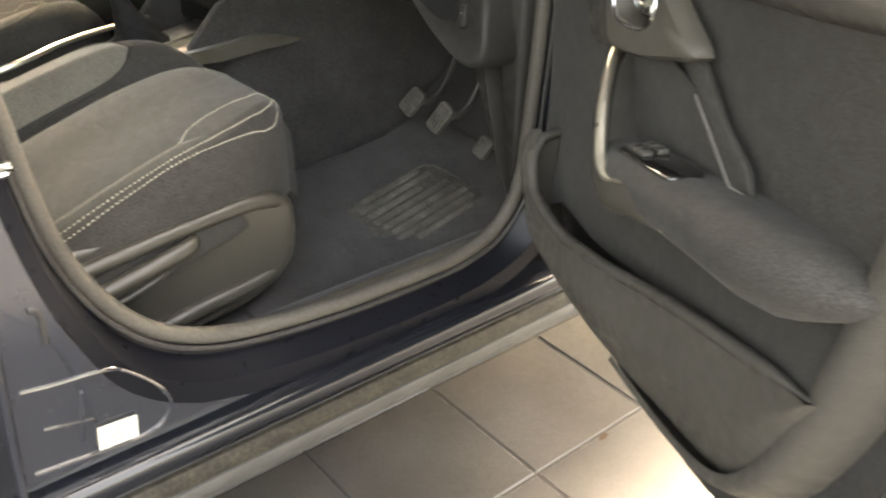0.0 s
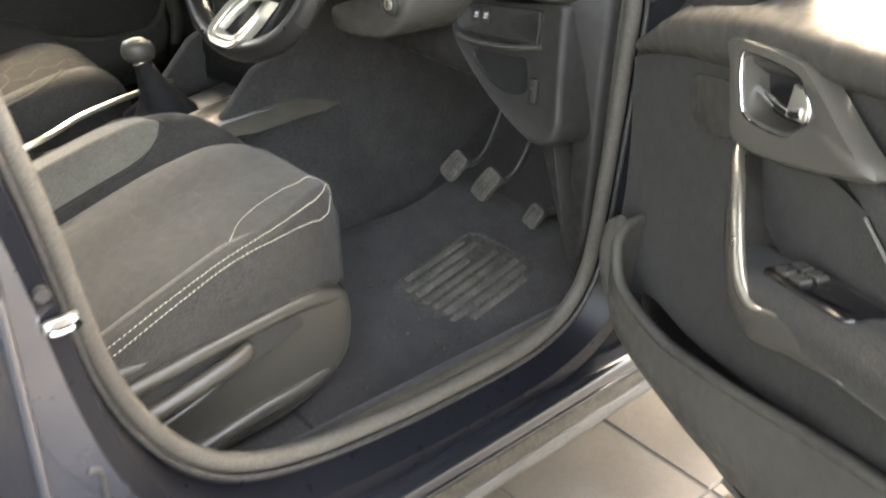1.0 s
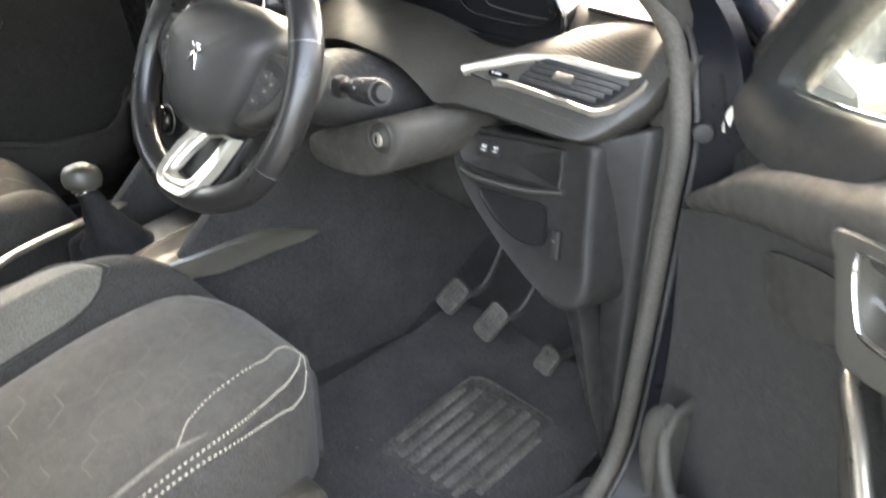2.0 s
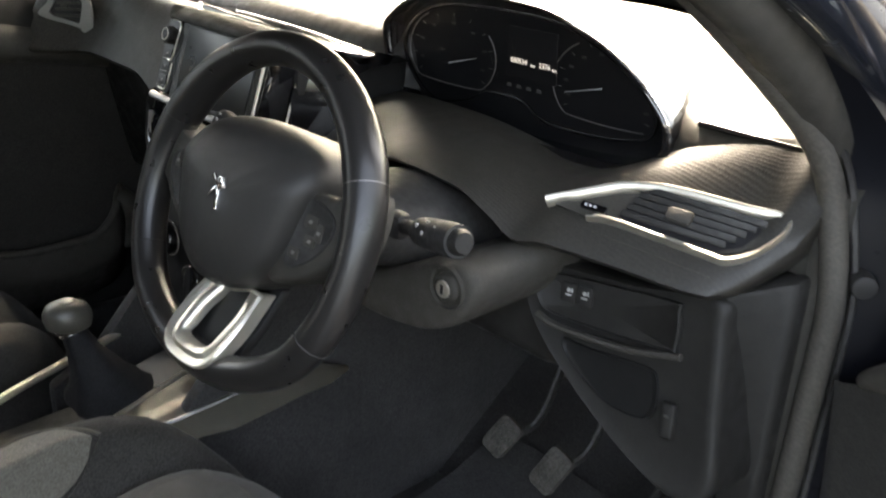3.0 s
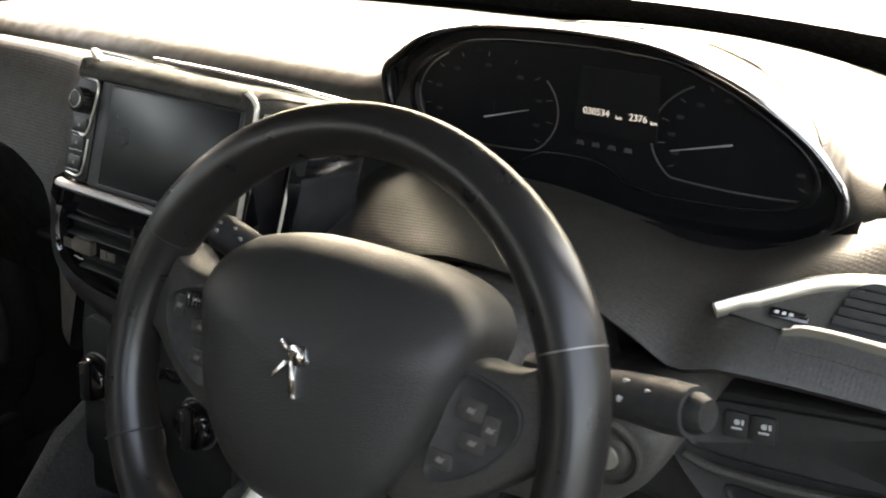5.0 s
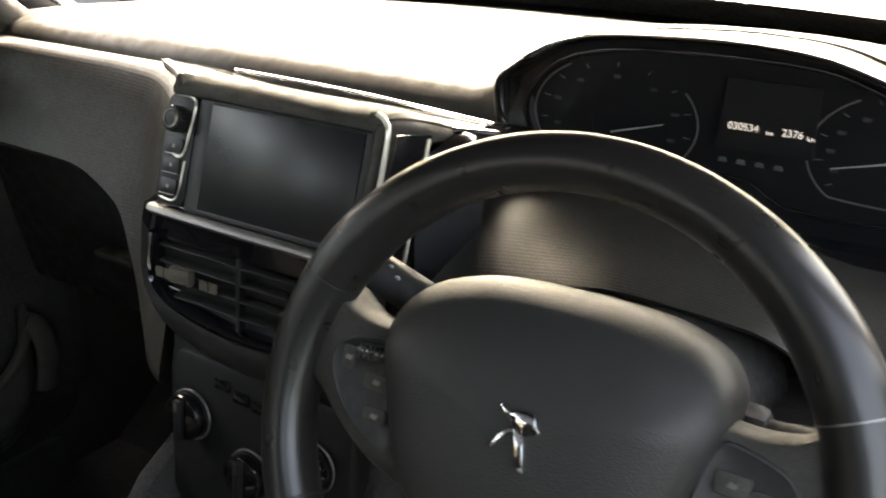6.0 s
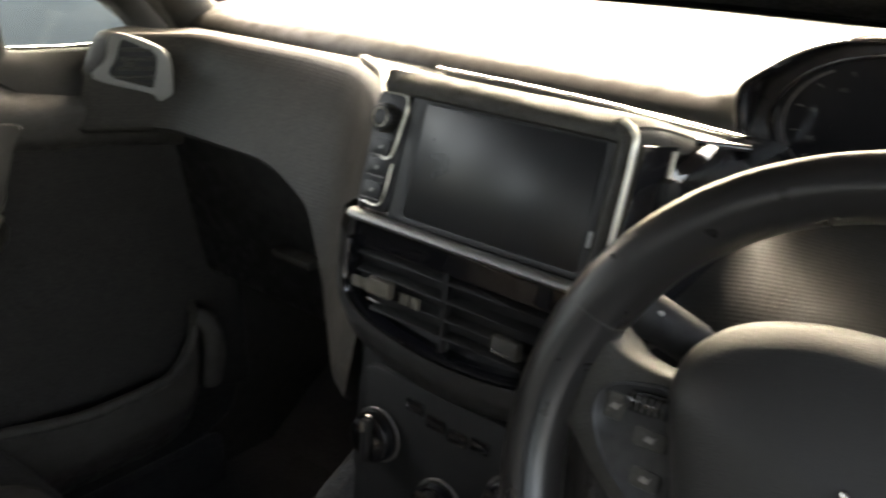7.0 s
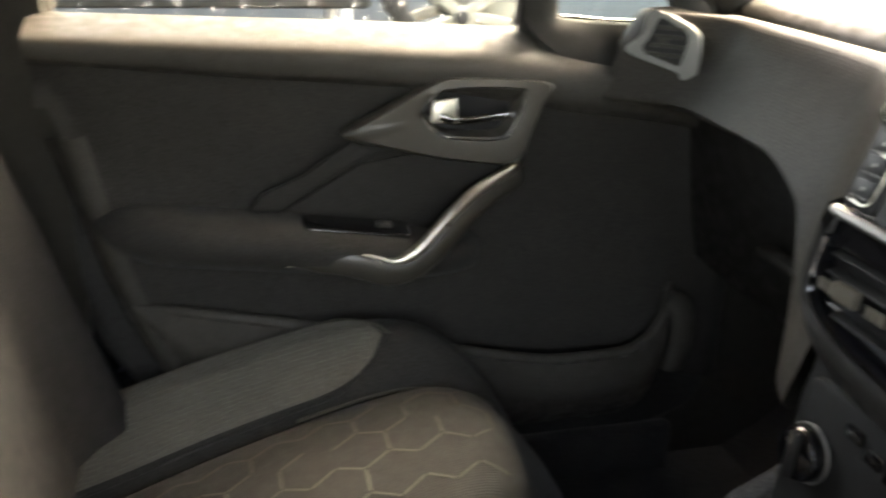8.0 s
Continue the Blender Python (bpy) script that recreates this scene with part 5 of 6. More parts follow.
    q = Plane((0.4765, 0.1145, 0.9488), (1, 0.0, 0), (0, 0.0, 1))
    lock = part("ignition_lock", skin([[q(r * math.cos(t), r * math.sin(t), w) for t in (2 * math.pi * k / 32 for k in range(32))] for r, w in ((0.0245, -0.004), (0.0240, 0.002), (0.0222, 0.0025), (0.0205, -0.001), (0.0165, -0.0015), (0.0150, 0.003), (0.0130, 0.004), (0.001, 0.004))], True, True), PLASTIC, col, "round dark ignition lock", angle=50)
    part("key_barrel", q.disc(0, 0, 0.0094, 0.003, 0.0035, 24, 0.0008), SILVER, lock, "bright key barrel")
    part("key_slot", q.slab(-0.0018, -0.0052, 0.0018, 0.0052, 0.0066, 0.0005), DIAL, lock)
    # right stalk
    a, b = Vector((0.44, 0.085, 1.012)), Vector((0.553, 0.056, 1.038))
    d = (b - a).normalized()
    st = part("stalk", tube([a, a + d * 0.03, a + d * 0.042, a + d * 0.06, a + d * 0.095, a + d * 0.112], 0.01, 18, radii=[0.007, 0.008, 0.0135, 0.0150, 0.0165, 0.0155]), RUBBER, col, "dark light stalk with turning end")
    part("end_knob", tube([a + d * 0.108, a + d * 0.116, a + d * 0.122], 0.014, 18, radii=[0.0125, 0.0125, 0.0095]), PLASTIC_SHADED, st, "dark end button")
    part("stalk_root", box(a - d * 0.008, (0.024, 0.022, 0.028), 0.008), RUBBER, st)
    for k, o in ((0.05, 0.2), (0.066, 0.6), (0.066, -0.2), (0.084, 0.3)):
        n = (Vector((0, -0.85, 0.5)) + Vector((0, 0.5, 0.85)) * o).normalized()
        part("stalk_mark", box(a + d * k + n * 0.0155, (0.004, 0.002, 0.004), 0.0005), WHITE_MARK, st)
    # left stalk
    a, b = Vector((0.245, 0.06, 1.035)), Vector((0.172, 0.045, 1.068))
    d = (b - a).normalized()
    st = part("stalk", tube([a, a + d * 0.02, a + d * 0.03, a + d * 0.075, a + d * 0.082], 0.01, 18, radii=[0.008, 0.010, 0.0135, 0.0145, 0.012]), RUBBER, col, "dark wiper stalk")
    for k, o in ((0.07, 0.5), (0.07, 0.0), (0.058, 0.7), (0.05, 0.3)):
        n = (Vector((0, -0.85, 0.5)) + Vector((0, 0.5, 0.85)) * o).normalized()
        part("stalk_mark", box(a + d * k + n * 0.0145, (0.003, 0.002, 0.0045), 0.0005), WHITE_MARK, st)
    return col


steering_column = build_column()


# ---- seats ----
class Cushion:
    """The top of a seat cushion: height over the seat's base at (u across, -1 to 1; y)."""
    y0, y1 = -0.34, 0.300
    low_side = 0

    def half(self, y):
        t = (y - self.y0) / (self.y1 - self.y0)
        fall = max(0.0, (y - 0.02) / 0.275) ** 2.2 if self.low_side else max(0.0, (y - 0.06) / 0.245) ** 2.4
        return (0.300 - 0.035 * t) * max(0.12, 1 - fall) ** 0.5

    def z(self, u, y):
        t = (y - self.y0) / (self.y1 - self.y0)
        zt = table([(0.0, 0.195), (0.13, 0.222), (0.40, 0.290), (0.68, 0.347), (0.80, 0.362), (1.0, 0.362)], t)[0] if t < 0.80 else 0.362 - 0.115 * ((t - 0.80) / 0.20) ** 2.2
        a = abs(u)
        if u * self.low_side > 0:
            k = min(1.0, max(0.0, (a - 0.1) / 0.6))
            f = 1.0 - max(0.0, (t - 0.66) / 0.34) ** 1.6
            return zt + 0.028 + k * k * (3 - 2 * k) * (0.022 * (1 - t) + 0.002) * f - 0.15 * max(0.0, (a - 0.84) / 0.16) ** 2.1
        bol = (0.070 if self.low_side else 0.086) * min(1.0, max(0.0, (a - 0.48) / 0.27)) ** 1.3 * (1.0 - 0.45 * t) * (1.0 - max(0.0, (t - 0.66) / 0.34) ** 1.6)
        groove = -0.010 * math.exp(-((a - 0.50) / 0.045) ** 2)
        edge = -0.15 * max(0.0, (a - 0.90) / 0.10) ** 2.0
        crown = 0.028 * (1 - min(1.0, a / 0.5) ** 2)
        return zt + bol + groove + edge + crown

    def point(self, u, y, lift=0.0):
        return (u * self.half(y), y, self.z(u, y) + lift)


CU = Cushion()


def cushion_patch(u0, u1, y0, y1, nu, ny, lift=0.0, floor=None):
    rows = []
    for j in range(ny + 1):
        y = lerp(y0, y1, j / ny)
        rows.append([CU.point(lerp(u0, u1, i / nu), y, lift) for i in range(nu + 1)])
    return skin(rows)


def build_seat(cx, cy, label, inward, forth=0.0):
    st = thing("car_seat", label, "car seat", "front seats", at=(cx, cy, 0.31))
    # padded block; the driver's outer bolster is sat flatter
    CU.low_side = -inward if inward < 0 else 0
    rings = []
    for j in range(29):
        y = lerp(CU.y0, CU.y1, j / 28)
        ring = [CU.point(lerp(-1, 1, i / 32), y) for i in range(33)]
        h = CU.half(y)
        zb = 0.175
        f = max(0.0, (j - 24) / 4)
        zm = lerp(CU.z(1, y), zb, 0.45)
        side = [(1.0 - 0.02 * f, 0.004 * f, lerp(CU.z(1, y), zm, 0.5)), (0.96 - 0.02 * f, 0.0, zm), (0.88, -0.01 * f, lerp(zm, zb, 0.4)), (0.86, -0.02 * f, zb)]
        ring += [(h * k, y + d, z) for k, d, z in side] + [(-h * k, y + d, z) for k, d, z in side[::-1]]
        rings.append(ring)
    b = skin(rings, True, True)
    cushion = part("cushion", b, CLOTH_DARK, st, "dark cloth cushion block", angle=70)
    o = -inward
    span = sorted((inward * 0.49, o * (0.88 if inward < 0 else 0.49)))
    part("centre_panel", cushion_patch(span[0], span[1], -0.32, 0.26 if inward < 0 else 0.225, 36, 30, 0.0015 if inward < 0 else 0.004), CLOTH if inward < 0 else CLOTH_SHADED, cushion, "grey patterned cloth centre panel", angle=70)
    for s in (-1, 1):
        if inward < 0 and s == o:
            continue
        rows = []
        for j in range(25):
            t = j / 24
            k = (1 - max(0.0, (t - 0.78) / 0.22) ** 2.2) ** 0.5
            mid, hw = 0.725, 0.165 * max(0.03, k)
            rows.append([CU.point(s * lerp(mid - hw, mid + hw, i / 12), lerp(-0.32, 0.115, t), 0.005) for i in range(13)])
        if inward < 0 or s == o:
            part("bolster_panel", skin(rows), CLOTH_PALE, cushion, "paler ribbed bolster insert", angle=70)
        for off in (0.545, 0.915):
            line = [CU.point(s * (off + (0.725 - off) * max(0.0, (k / 40 - 0.80) / 0.20) ** 2), lerp(-0.32, 0.125, k / 40), 0.004) for k in range(41)]
            part("piping", tube([Vector(p) for p in line], 0.0020, 6), CLOTH_DARK if off < 0.9 else PATTERN, cushion)
    # double stitching along the outer crest, round the front corner and back in a curve
    if inward < 0:
        crest = [(0.262, -0.32), (0.2605, -0.25), (0.2575, -0.175), (0.252, -0.09), (0.2465, -0.012), (0.2445, 0.066), (0.235, 0.12), (0.221, 0.160), (0.2085, 0.182), (0.192, 0.203), (0.170, 0.222)]
        welt = smooth_line([(o * x, y, 0) for x, y in ((0.226, -0.32), (0.222, -0.24), (0.219, -0.166), (0.215, -0.074), (0.212, -0.034), (0.210, 0.007), (0.214, 0.036), (0.219, 0.057))], 8)
        wr = [0.0030 * min(1.0, (len(welt) - k) / 14) + 0.0004 for k in range(len(welt))]
        part("welt", tube([Vector((p.x, p.y, CU.z(p.x / CU.half(p.y), p.y) + 0.0008)) for p in welt], 0.003, 8, radii=wr), CLOTH_PALE, cushion, "raised welt seam")
        for off in (0.0, 0.0085):
            line = smooth_line([(o * (x - off), y - off * 0.3, 0) for x, y in crest], 22)
            bm = bmesh.new()
            for p, q in list(zip(line, line[1:]))[::2]:
                ends = [Vector((e.x, e.y, CU.z(max(-1.0, min(1.0, e.x / CU.half(e.y))), e.y) + 0.0024)) for e in (p, q)]
                tube([ends[0], ends[1]], 0.0009, 5, bm=bm)
            part("seam", bm, THREAD, cushion, "pale double stitching")
        curve = [(0.170, 0.222), (0.150, 0.228), (0.132, 0.222), (0.140, 0.200), (0.158, 0.170), (0.160, 0.143), (0.166, 0.095), (0.181, 0.053), (0.198, 0.033), (0.210, 0.020)]
        line = smooth_line([(o * x, y, 0) for x, y in curve], 14)
        bm = bmesh.new()
        for p, q in list(zip(line, line[1:]))[::2]:
            tube([Vector((e.x, e.y, CU.z(max(-1.0, min(1.0, e.x / CU.half(e.y))), e.y) + 0.0024)) for e in (p, q)], 0.0008, 5, bm=bm)
        part("seam", bm, THREAD, cushion, "pale curved stitching")
    else:
        line = [CU.point(o * (0.515 - 0.10 * max(0.0, (k / 30 - 0.5) / 0.5) ** 2), lerp(0.0, 0.235, k / 30), 0.005) for k in range(31)]
        part("piping", tube([Vector(p) for p in line], 0.0022, 6), PATTERN, cushion, "pale piping round the centre panel")
        bm = bmesh.new()
        for j in range(22):
            u = lerp(0.575, 0.88, j / 21)
            tube([Vector(CU.point(o * u, lerp(-0.31, 0.105 - 0.9 * (u - 0.725) ** 2 / 0.165 * 0.9, k / 16), 0.0055)) for k in range(17)], 0.0013, 4, flat=0.7, bm=bm)
        tagged(part("ribbing", bm, CLOTH_PALE, cushion, "fine woven ribs"), kind="stuff")
    # raised cloth pattern: broken hexagons
    bm = bmesh.new()
    rnd = random.Random(4)
    r = 0.034
    for a in range(-5, 6):
        for c in range(-5, 9):
            x, y = a * r * 1.5, (c + 0.5 * (a % 2)) * r * 1.732 - 0.12
            for k in range(3):
                if rnd.random() < 0.25:
                    continue
                t0, t1 = radians(60 * k), radians(60 * (k + 1))
                p = (x + r * math.cos(t0), y + r * math.sin(t0))
                q = (x + r * math.cos(t1), y + r * math.sin(t1))
                if max(inward * p[0], inward * q[0]) > 0.112 or max(o * p[0], o * q[0]) > (0.185 if cx > 0 else 0.112) or max(p[1], q[1]) > 0.205 or min(p[1], q[1]) < -0.31:
                    continue
                pts = []
                for m in range(4):
                    xx, yy = lerp(p[0], q[0], lerp(0.05, 0.95, m / 3)), lerp(p[1], q[1], lerp(0.05, 0.95, m / 3))
                    pts.append(Vector((xx, yy, CU.z(xx / CU.half(yy), yy) + (0.0045 if cx < 0 else 0.0018))))
                tube(pts, 0.0018 if cx < 0 else 0.0012, 4, flat=0.35, bm=bm)
    pt = part("weave_pattern", bm, PATTERN if cx < 0 else CLOTH_LINE, cushion, "pale woven hexagon lines")
    tagged(pt, kind="stuff")
    # backrest
    back = []
    for i in range(16):
        t = i / 15
        y, z = -0.335 + forth - (0.20 - 0.35 * forth) * t, 0.30 + 0.66 * t
        hw = 0.255 - 0.05 * t ** 2
        ring = []
        for k in range(17):
            u = lerp(-1, 1, k / 16)
            a = abs(u)
            ring.append((u * hw, y - 0.01 + 0.055 * min(1, max(0, (a - 0.5) / 0.3)) ** 1.4 * (1 - 0.5 * t) - 0.07 * max(0, (a - 0.85) / 0.15) ** 2, z))
        ring += [(hw * 0.95, y - 0.12, z - 0.03), (-hw * 0.95, y - 0.12, z - 0.03)]
        back.append(ring)
    part("backrest", skin(back, True, True), CLOTH_BLACK_SHADED, st, "cloth backrest coloured darker for shade", angle=70)
    # frame and rails
    part("base", box((0, -0.06, 0.11), (0.40, 0.44, 0.14), 0.02), PLASTIC, st, "dark seat base")
    for s in (-1, 1):
        part("rail", box((s * 0.19, -0.05, 0.020), (0.035, 0.52, 0.04), 0.006), STEEL, st, "steel seat rail")
    # outer side shield with lever
    prof = smooth_line([(0.195, 0.175, 0), (0.190, 0.235, 0), (0.165, 0.260, 0), (0.10, 0.276, 0), (-0.05, 0.274, 0), (-0.35, 0.255, 0), (-0.36, 0.13, 0), (-0.15, 0.062, 0), (0.03, 0.062, 0), (0.13, 0.085, 0), (0.18, 0.125, 0)], 5, True)
    rings = []
    for k, x in ((1.0, 0.215), (1.0, 0.254), (0.985, 0.262), (0.95, 0.268), (0.90, 0.269), (0.6, 0.265), (0.02, 0.264)):
        rings.append([(o * x, -0.06 + (p.x + 0.06) * k, 0.165 + (p.y - 0.165) * k) for p in prof])
    sh = part("side_shield", skin(rings, True, True), SHIELD, st, "grey plastic side shield", angle=60)

    def rail(name, pts, radii, label):
        line = smooth_line([(o * (x + 0.009), y, z) for x, y, z in pts], 8)
        rr = [table([(i / (len(radii) - 1), r) for i, r in enumerate(radii)], k / (len(line) - 1))[0] for k in range(len(line))]
        return part(name, tube(line, 0.01, 12, flat=0.8, up=(1, 0, 0), radii=rr), SHIELD, sh, label)
    rail("ridge", [(0.236, 0.180, 0.225), (0.250, 0.160, 0.248), (0.258, 0.10, 0.262), (0.264, -0.02, 0.256), (0.268, -0.17, 0.240), (0.268, -0.36, 0.215)], [0.010, 0.014, 0.013, 0.013, 0.012], "rounded ridge")
    rail("lever", [(0.262, 0.000, 0.232), (0.284, -0.016, 0.236), (0.290, -0.08, 0.224), (0.290, -0.20, 0.198), (0.282, -0.36, 0.165)], [0.006, 0.0145, 0.0145, 0.014, 0.011], "long grey height lever")
    rail("small_lever", [(0.262, -0.050, 0.196), (0.276, -0.065, 0.194), (0.278, -0.15, 0.170), (0.272, -0.30, 0.135)], [0.003, 0.006, 0.006, 0.005], "slim lower lever")
    rail("lower_ridge", [(0.244, 0.178, 0.135), (0.254, 0.12, 0.110), (0.260, 0.0, 0.098), (0.262, -0.12, 0.080), (0.258, -0.35, 0.055)], [0.008, 0.014, 0.016, 0.016, 0.014], "rounded lower ridge")
    return st


driver_seat = build_seat(0.338, -0.25, "grey and black cloth driver seat with pale double stitching", -1)
passenger_seat = build_seat(-0.375, -0.292, "grey and black cloth passenger seat with hexagon-patterned centre", 1, 0.09)


# ---- centre console and footwell ----
def build_console():
    c = thing("centre_console", "dark centre console with grey metallic trim blades", "console")
    rings = []
    for y, hw, z in ((-0.75, 0.09, 0.57), (-0.40, 0.10, 0.60), (-0.15, 0.10, 0.605), (0.05, 0.10, 0.61), (0.18, 0.10, 0.62)):
        rings.append([(-hw, y, 0.34), (-hw, y, z - 0.02), (-hw + 0.015, y, z), (hw - 0.015, y, z), (hw, y, z - 0.02), (hw, y, 0.34)])
    part("body", skin(rings), PLASTIC, c, "dark plastic console body", angle=40)
    for x in (-0.15, 0.095):
        part("side_wall", slab([(x, y, z) for y, z in ((-0.08, 0.33), (-0.08, 0.62), (-0.01, 0.655), (0.035, 0.705), (0.075, 0.748), (0.128, 0.775), (0.138, 0.93), (0.50, 0.93), (0.88, 0.90), (0.90, 0.33))], 0.025, (1, 0, 0), 0.008, 2), CARPET, c, "dark carpeted tunnel side")
    # trim blades either side of the lever
    rows = [((0.065, -0.105, 0.652), (0.100, -0.075, 0.658), (0.140, -0.03, 0.640)), ((0.042, -0.02, 0.660), (0.105, -0.005, 0.668), (0.155, 0.005, 0.648)), ((0.018, 0.085, 0.668), (0.11, 0.070, 0.674), (0.168, 0.045, 0.650)),
            ((0.048, 0.125, 0.670), (0.12, 0.120, 0.676), (0.170, 0.100, 0.655)), ((0.085, 0.165, 0.672), (0.138, 0.165, 0.676), (0.171, 0.148, 0.660)), ((0.128, 0.208, 0.670), (0.155, 0.206, 0.672), (0.173, 0.198, 0.662)), ((0.156, 0.238, 0.668), (0.158, 0.240, 0.666), (0.160, 0.238, 0.662))]
    b = skin([smooth_line(r, 4) for r in rows])
    bmesh.ops.solidify(b, geom=b.faces[:], thickness=0.008)
    bl = part("trim_blade", b, BLADE, c, "pale grey metallic trim blade", angle=60)
    part("blade_edge", tube(smooth_line([r[0] for r in rows[:3]], 5), 0.0045, 8), SILVER, bl, "bright inner edge")
    part("blade_fold", tube(smooth_line([(0.105, -0.07, 0.655), (0.120, 0.0, 0.664), (0.128, 0.10, 0.671), (0.152, 0.205, 0.669)], 5), 0.003, 6), GREY_TRIM, bl)
    part("bright_rail", tube(smooth_line([(0.030, -0.340, 0.664), (0.024, -0.303, 0.670), (0.0, -0.260, 0.672), (-0.037, -0.208, 0.672), (-0.067, -0.148, 0.672), (-0.092, -0.082, 0.672), (-0.119, -0.007, 0.672), (-0.146, 0.070, 0.672)], 6), 0.0062, 8), SILVER, c, "long satin rail")
    part("storage_tray", slab([(-0.05, 0.0, 0.652), (0.045, 0.0, 0.652), (0.035, 0.11, 0.668), (-0.06, 0.11, 0.668)], 0.004, (0, 0, 1), 0.001), DIAL, c, "dark open tray")
    # gear lever
    g = thing("gear_lever", "black gear lever with bright collar and soft gaiter", "gear lever")
    part("gaiter", skin([[(-0.012 + r * math.cos(t) * 1.1, -0.06 + yo + r * math.sin(t) * (1 + 0.08 * math.sin(5 * t)), z) for t in (2 * math.pi * k / 20 for k in range(20))] for r, z, yo in ((0.060, 0.648, 0.02), (0.056, 0.660, 0.018), (0.046, 0.672, 0.014), (0.043, 0.680, 0.012), (0.033, 0.696, 0.004), (0.031, 0.706, 0.0), (0.022, 0.730, -0.010), (0.020, 0.740, -0.014), (0.0155, 0.764, -0.023))], True, True), CLOTH_BLACK_SHADED, g, "folded leather gaiter", angle=70)
    part("collar", cyl((-0.016, -0.084, 0.760), (-0.016, -0.085, 0.767), 0.0185, 0.0195, 24, 0.002), CHROME, g, "bright collar")
    rr = [(0.018, 0.766), (0.0235, 0.770), (0.0260, 0.780), (0.0255, 0.790), (0.0215, 0.799), (0.012, 0.8045), (0.002, 0.8055)]
    knob = part("knob", skin([[(-0.016 + r * math.cos(t), -0.085 + r * 1.2 * math.sin(t), z - 0.10 * r * math.sin(t)) for t in (2 * math.pi * k / 24 for k in range(24))] for r, z in rr], True, True), KNOB, g, "satin grey-brown rounded knob")
    part("knob_cap", skin([[(-0.016 + r * math.cos(t), -0.085 + r * 1.2 * math.sin(t), z) for t in (2 * math.pi * k / 24 for k in range(24))] for r, z in ((0.0120, 0.8035), (0.009, 0.8065), (0.001, 0.807))], True, True), KNOB, knob, "raised knob cap")
    return c


build_console()


def build_mat():
    m = thing("floor_mat", "dusty black driver floor mat with ribbed heel pad", "floor mat")
    part("carpet", skin([[(lerp(xa, xb, i / 6), y, z + 0.004 * math.sin(i * 2.1 + y * 9)) for i in range(7)] for y, xa, xb, z in ((-0.16, 0.20, 0.63, 0.342), (-0.155, 0.20, 0.635, 0.358), (0.0, 0.19, 0.66, 0.358), (0.15, 0.19, 0.675, 0.360), (0.25, 0.185, 0.68, 0.366), (0.35, 0.18, 0.67, 0.380), (0.45, 0.18, 0.65, 0.396), (0.56, 0.18, 0.62, 0.430))]), CARPET, m, "black carpet mat")
    H = Plane((0.484, 0.315, 0.380), (0.985, 0.09, -0.06), (-0.09, 0.97, 0.16))
    part("heel_pad", H.slab(-0.104, -0.132, 0.104, 0.128, -0.008, 0.010, 0.003, 0.042), MAT_DUST, m, "worn dusty rubber heel pad")
    edge = smooth_line([(-0.098, -0.090, 0), (-0.088, -0.115, 0), (-0.062, -0.125, 0), (0.062, -0.125, 0), (0.088, -0.115, 0), (0.098, -0.090, 0), (0.098, 0.086, 0), (0.088, 0.111, 0), (0.062, 0.121, 0), (-0.062, 0.121, 0), (-0.088, 0.111, 0), (-0.098, 0.086, 0)], 4, True)
    part("pad_edge", tube([H(p.x, p.y, 0.002) for p in edge], 0.0030, 6, True), MAT_DUST, m, "worn raised edge")
    for k in range(8):
        u = lerp(-0.086, 0.086, k / 7)
        a, b = (-0.115, 0.105) if k not in (0, 2, 7) else ((-0.115, 0.04) if k == 2 else (-0.090, 0.084))
        part("rib", H.slab(u - 0.0068, a + 0.004 * (k % 3), u + 0.0068, b - 0.006 * ((k + 1) % 3), 0.001, 0.006, 0.0028, 0.004), MAT_RUBBER, m)
    rnd = random.Random(2)
    bm = bmesh.new()
    for k in range(60):
        x, y = rnd.uniform(0.22, 0.63), rnd.uniform(-0.12, 0.2)
        bmesh.ops.create_cube(bm, size=rnd.uniform(0.0012, 0.004), matrix=Matrix.Translation((x, y, 0.3625)) @ Euler((rnd.random(), rnd.random(), rnd.random())).to_matrix().to_4x4())
    tagged(part("crumbs", bm, SEAL, m, "pale crumbs and grit"), kind="stuff")


build_mat()


def build_pedal(name, at, w, h, tilt, lean, label):
    p = thing(name, label, "pedal", "pedals")
    q = Plane(at, (math.cos(radians(lean)), 0, math.sin(radians(lean))), (0, math.sin(radians(tilt)), math.cos(radians(tilt))))
    pad = part("pad", q.slab(-w / 2, -h / 2, w / 2, h / 2, -0.012, 0.016, 0.004, min(w, h) * 0.25), PEDAL, p, "dusty ribbed rubber pad")
    n = max(3, int(h / 0.011)) if w >= h * 0.8 else 4
    for k in range(n):
        if w >= h * 0.8:
            v = lerp(-h / 2 + 0.010, h / 2 - 0.010, k / (n - 1))
            part("rib", q.slab(-w / 2 + 0.008, v - 0.0025, w / 2 - 0.008, v + 0.0025, 0.004, 0.003, 0.001), PEDAL, pad)
        else:
            u = lerp(-w / 2 + 0.009, w / 2 - 0.009, k / (n - 1))
            part("rib", q.slab(u - 0.002, -h / 2 + 0.01, u + 0.002, h / 2 - 0.01, 0.004, 0.003, 0.001), PEDAL, pad)
    part("arm", tube(smooth_line([q(0, 0, -0.012), q(0.01, 0.06, -0.05), Vector((at[0] + 0.02, at[1] + 0.16, at[2] + 0.20)), Vector((at[0] + 0.02, 0.70, 0.86))], 5), 0.009, 8, flat=0.6, up=(1, 0, 0)), RUBBER, p, "pedal arm")


build_pedal("clutch_pedal", (0.277, 0.455, 0.512), 0.044, 0.064, 32, -22, "black rubber clutch pedal over the footwell")
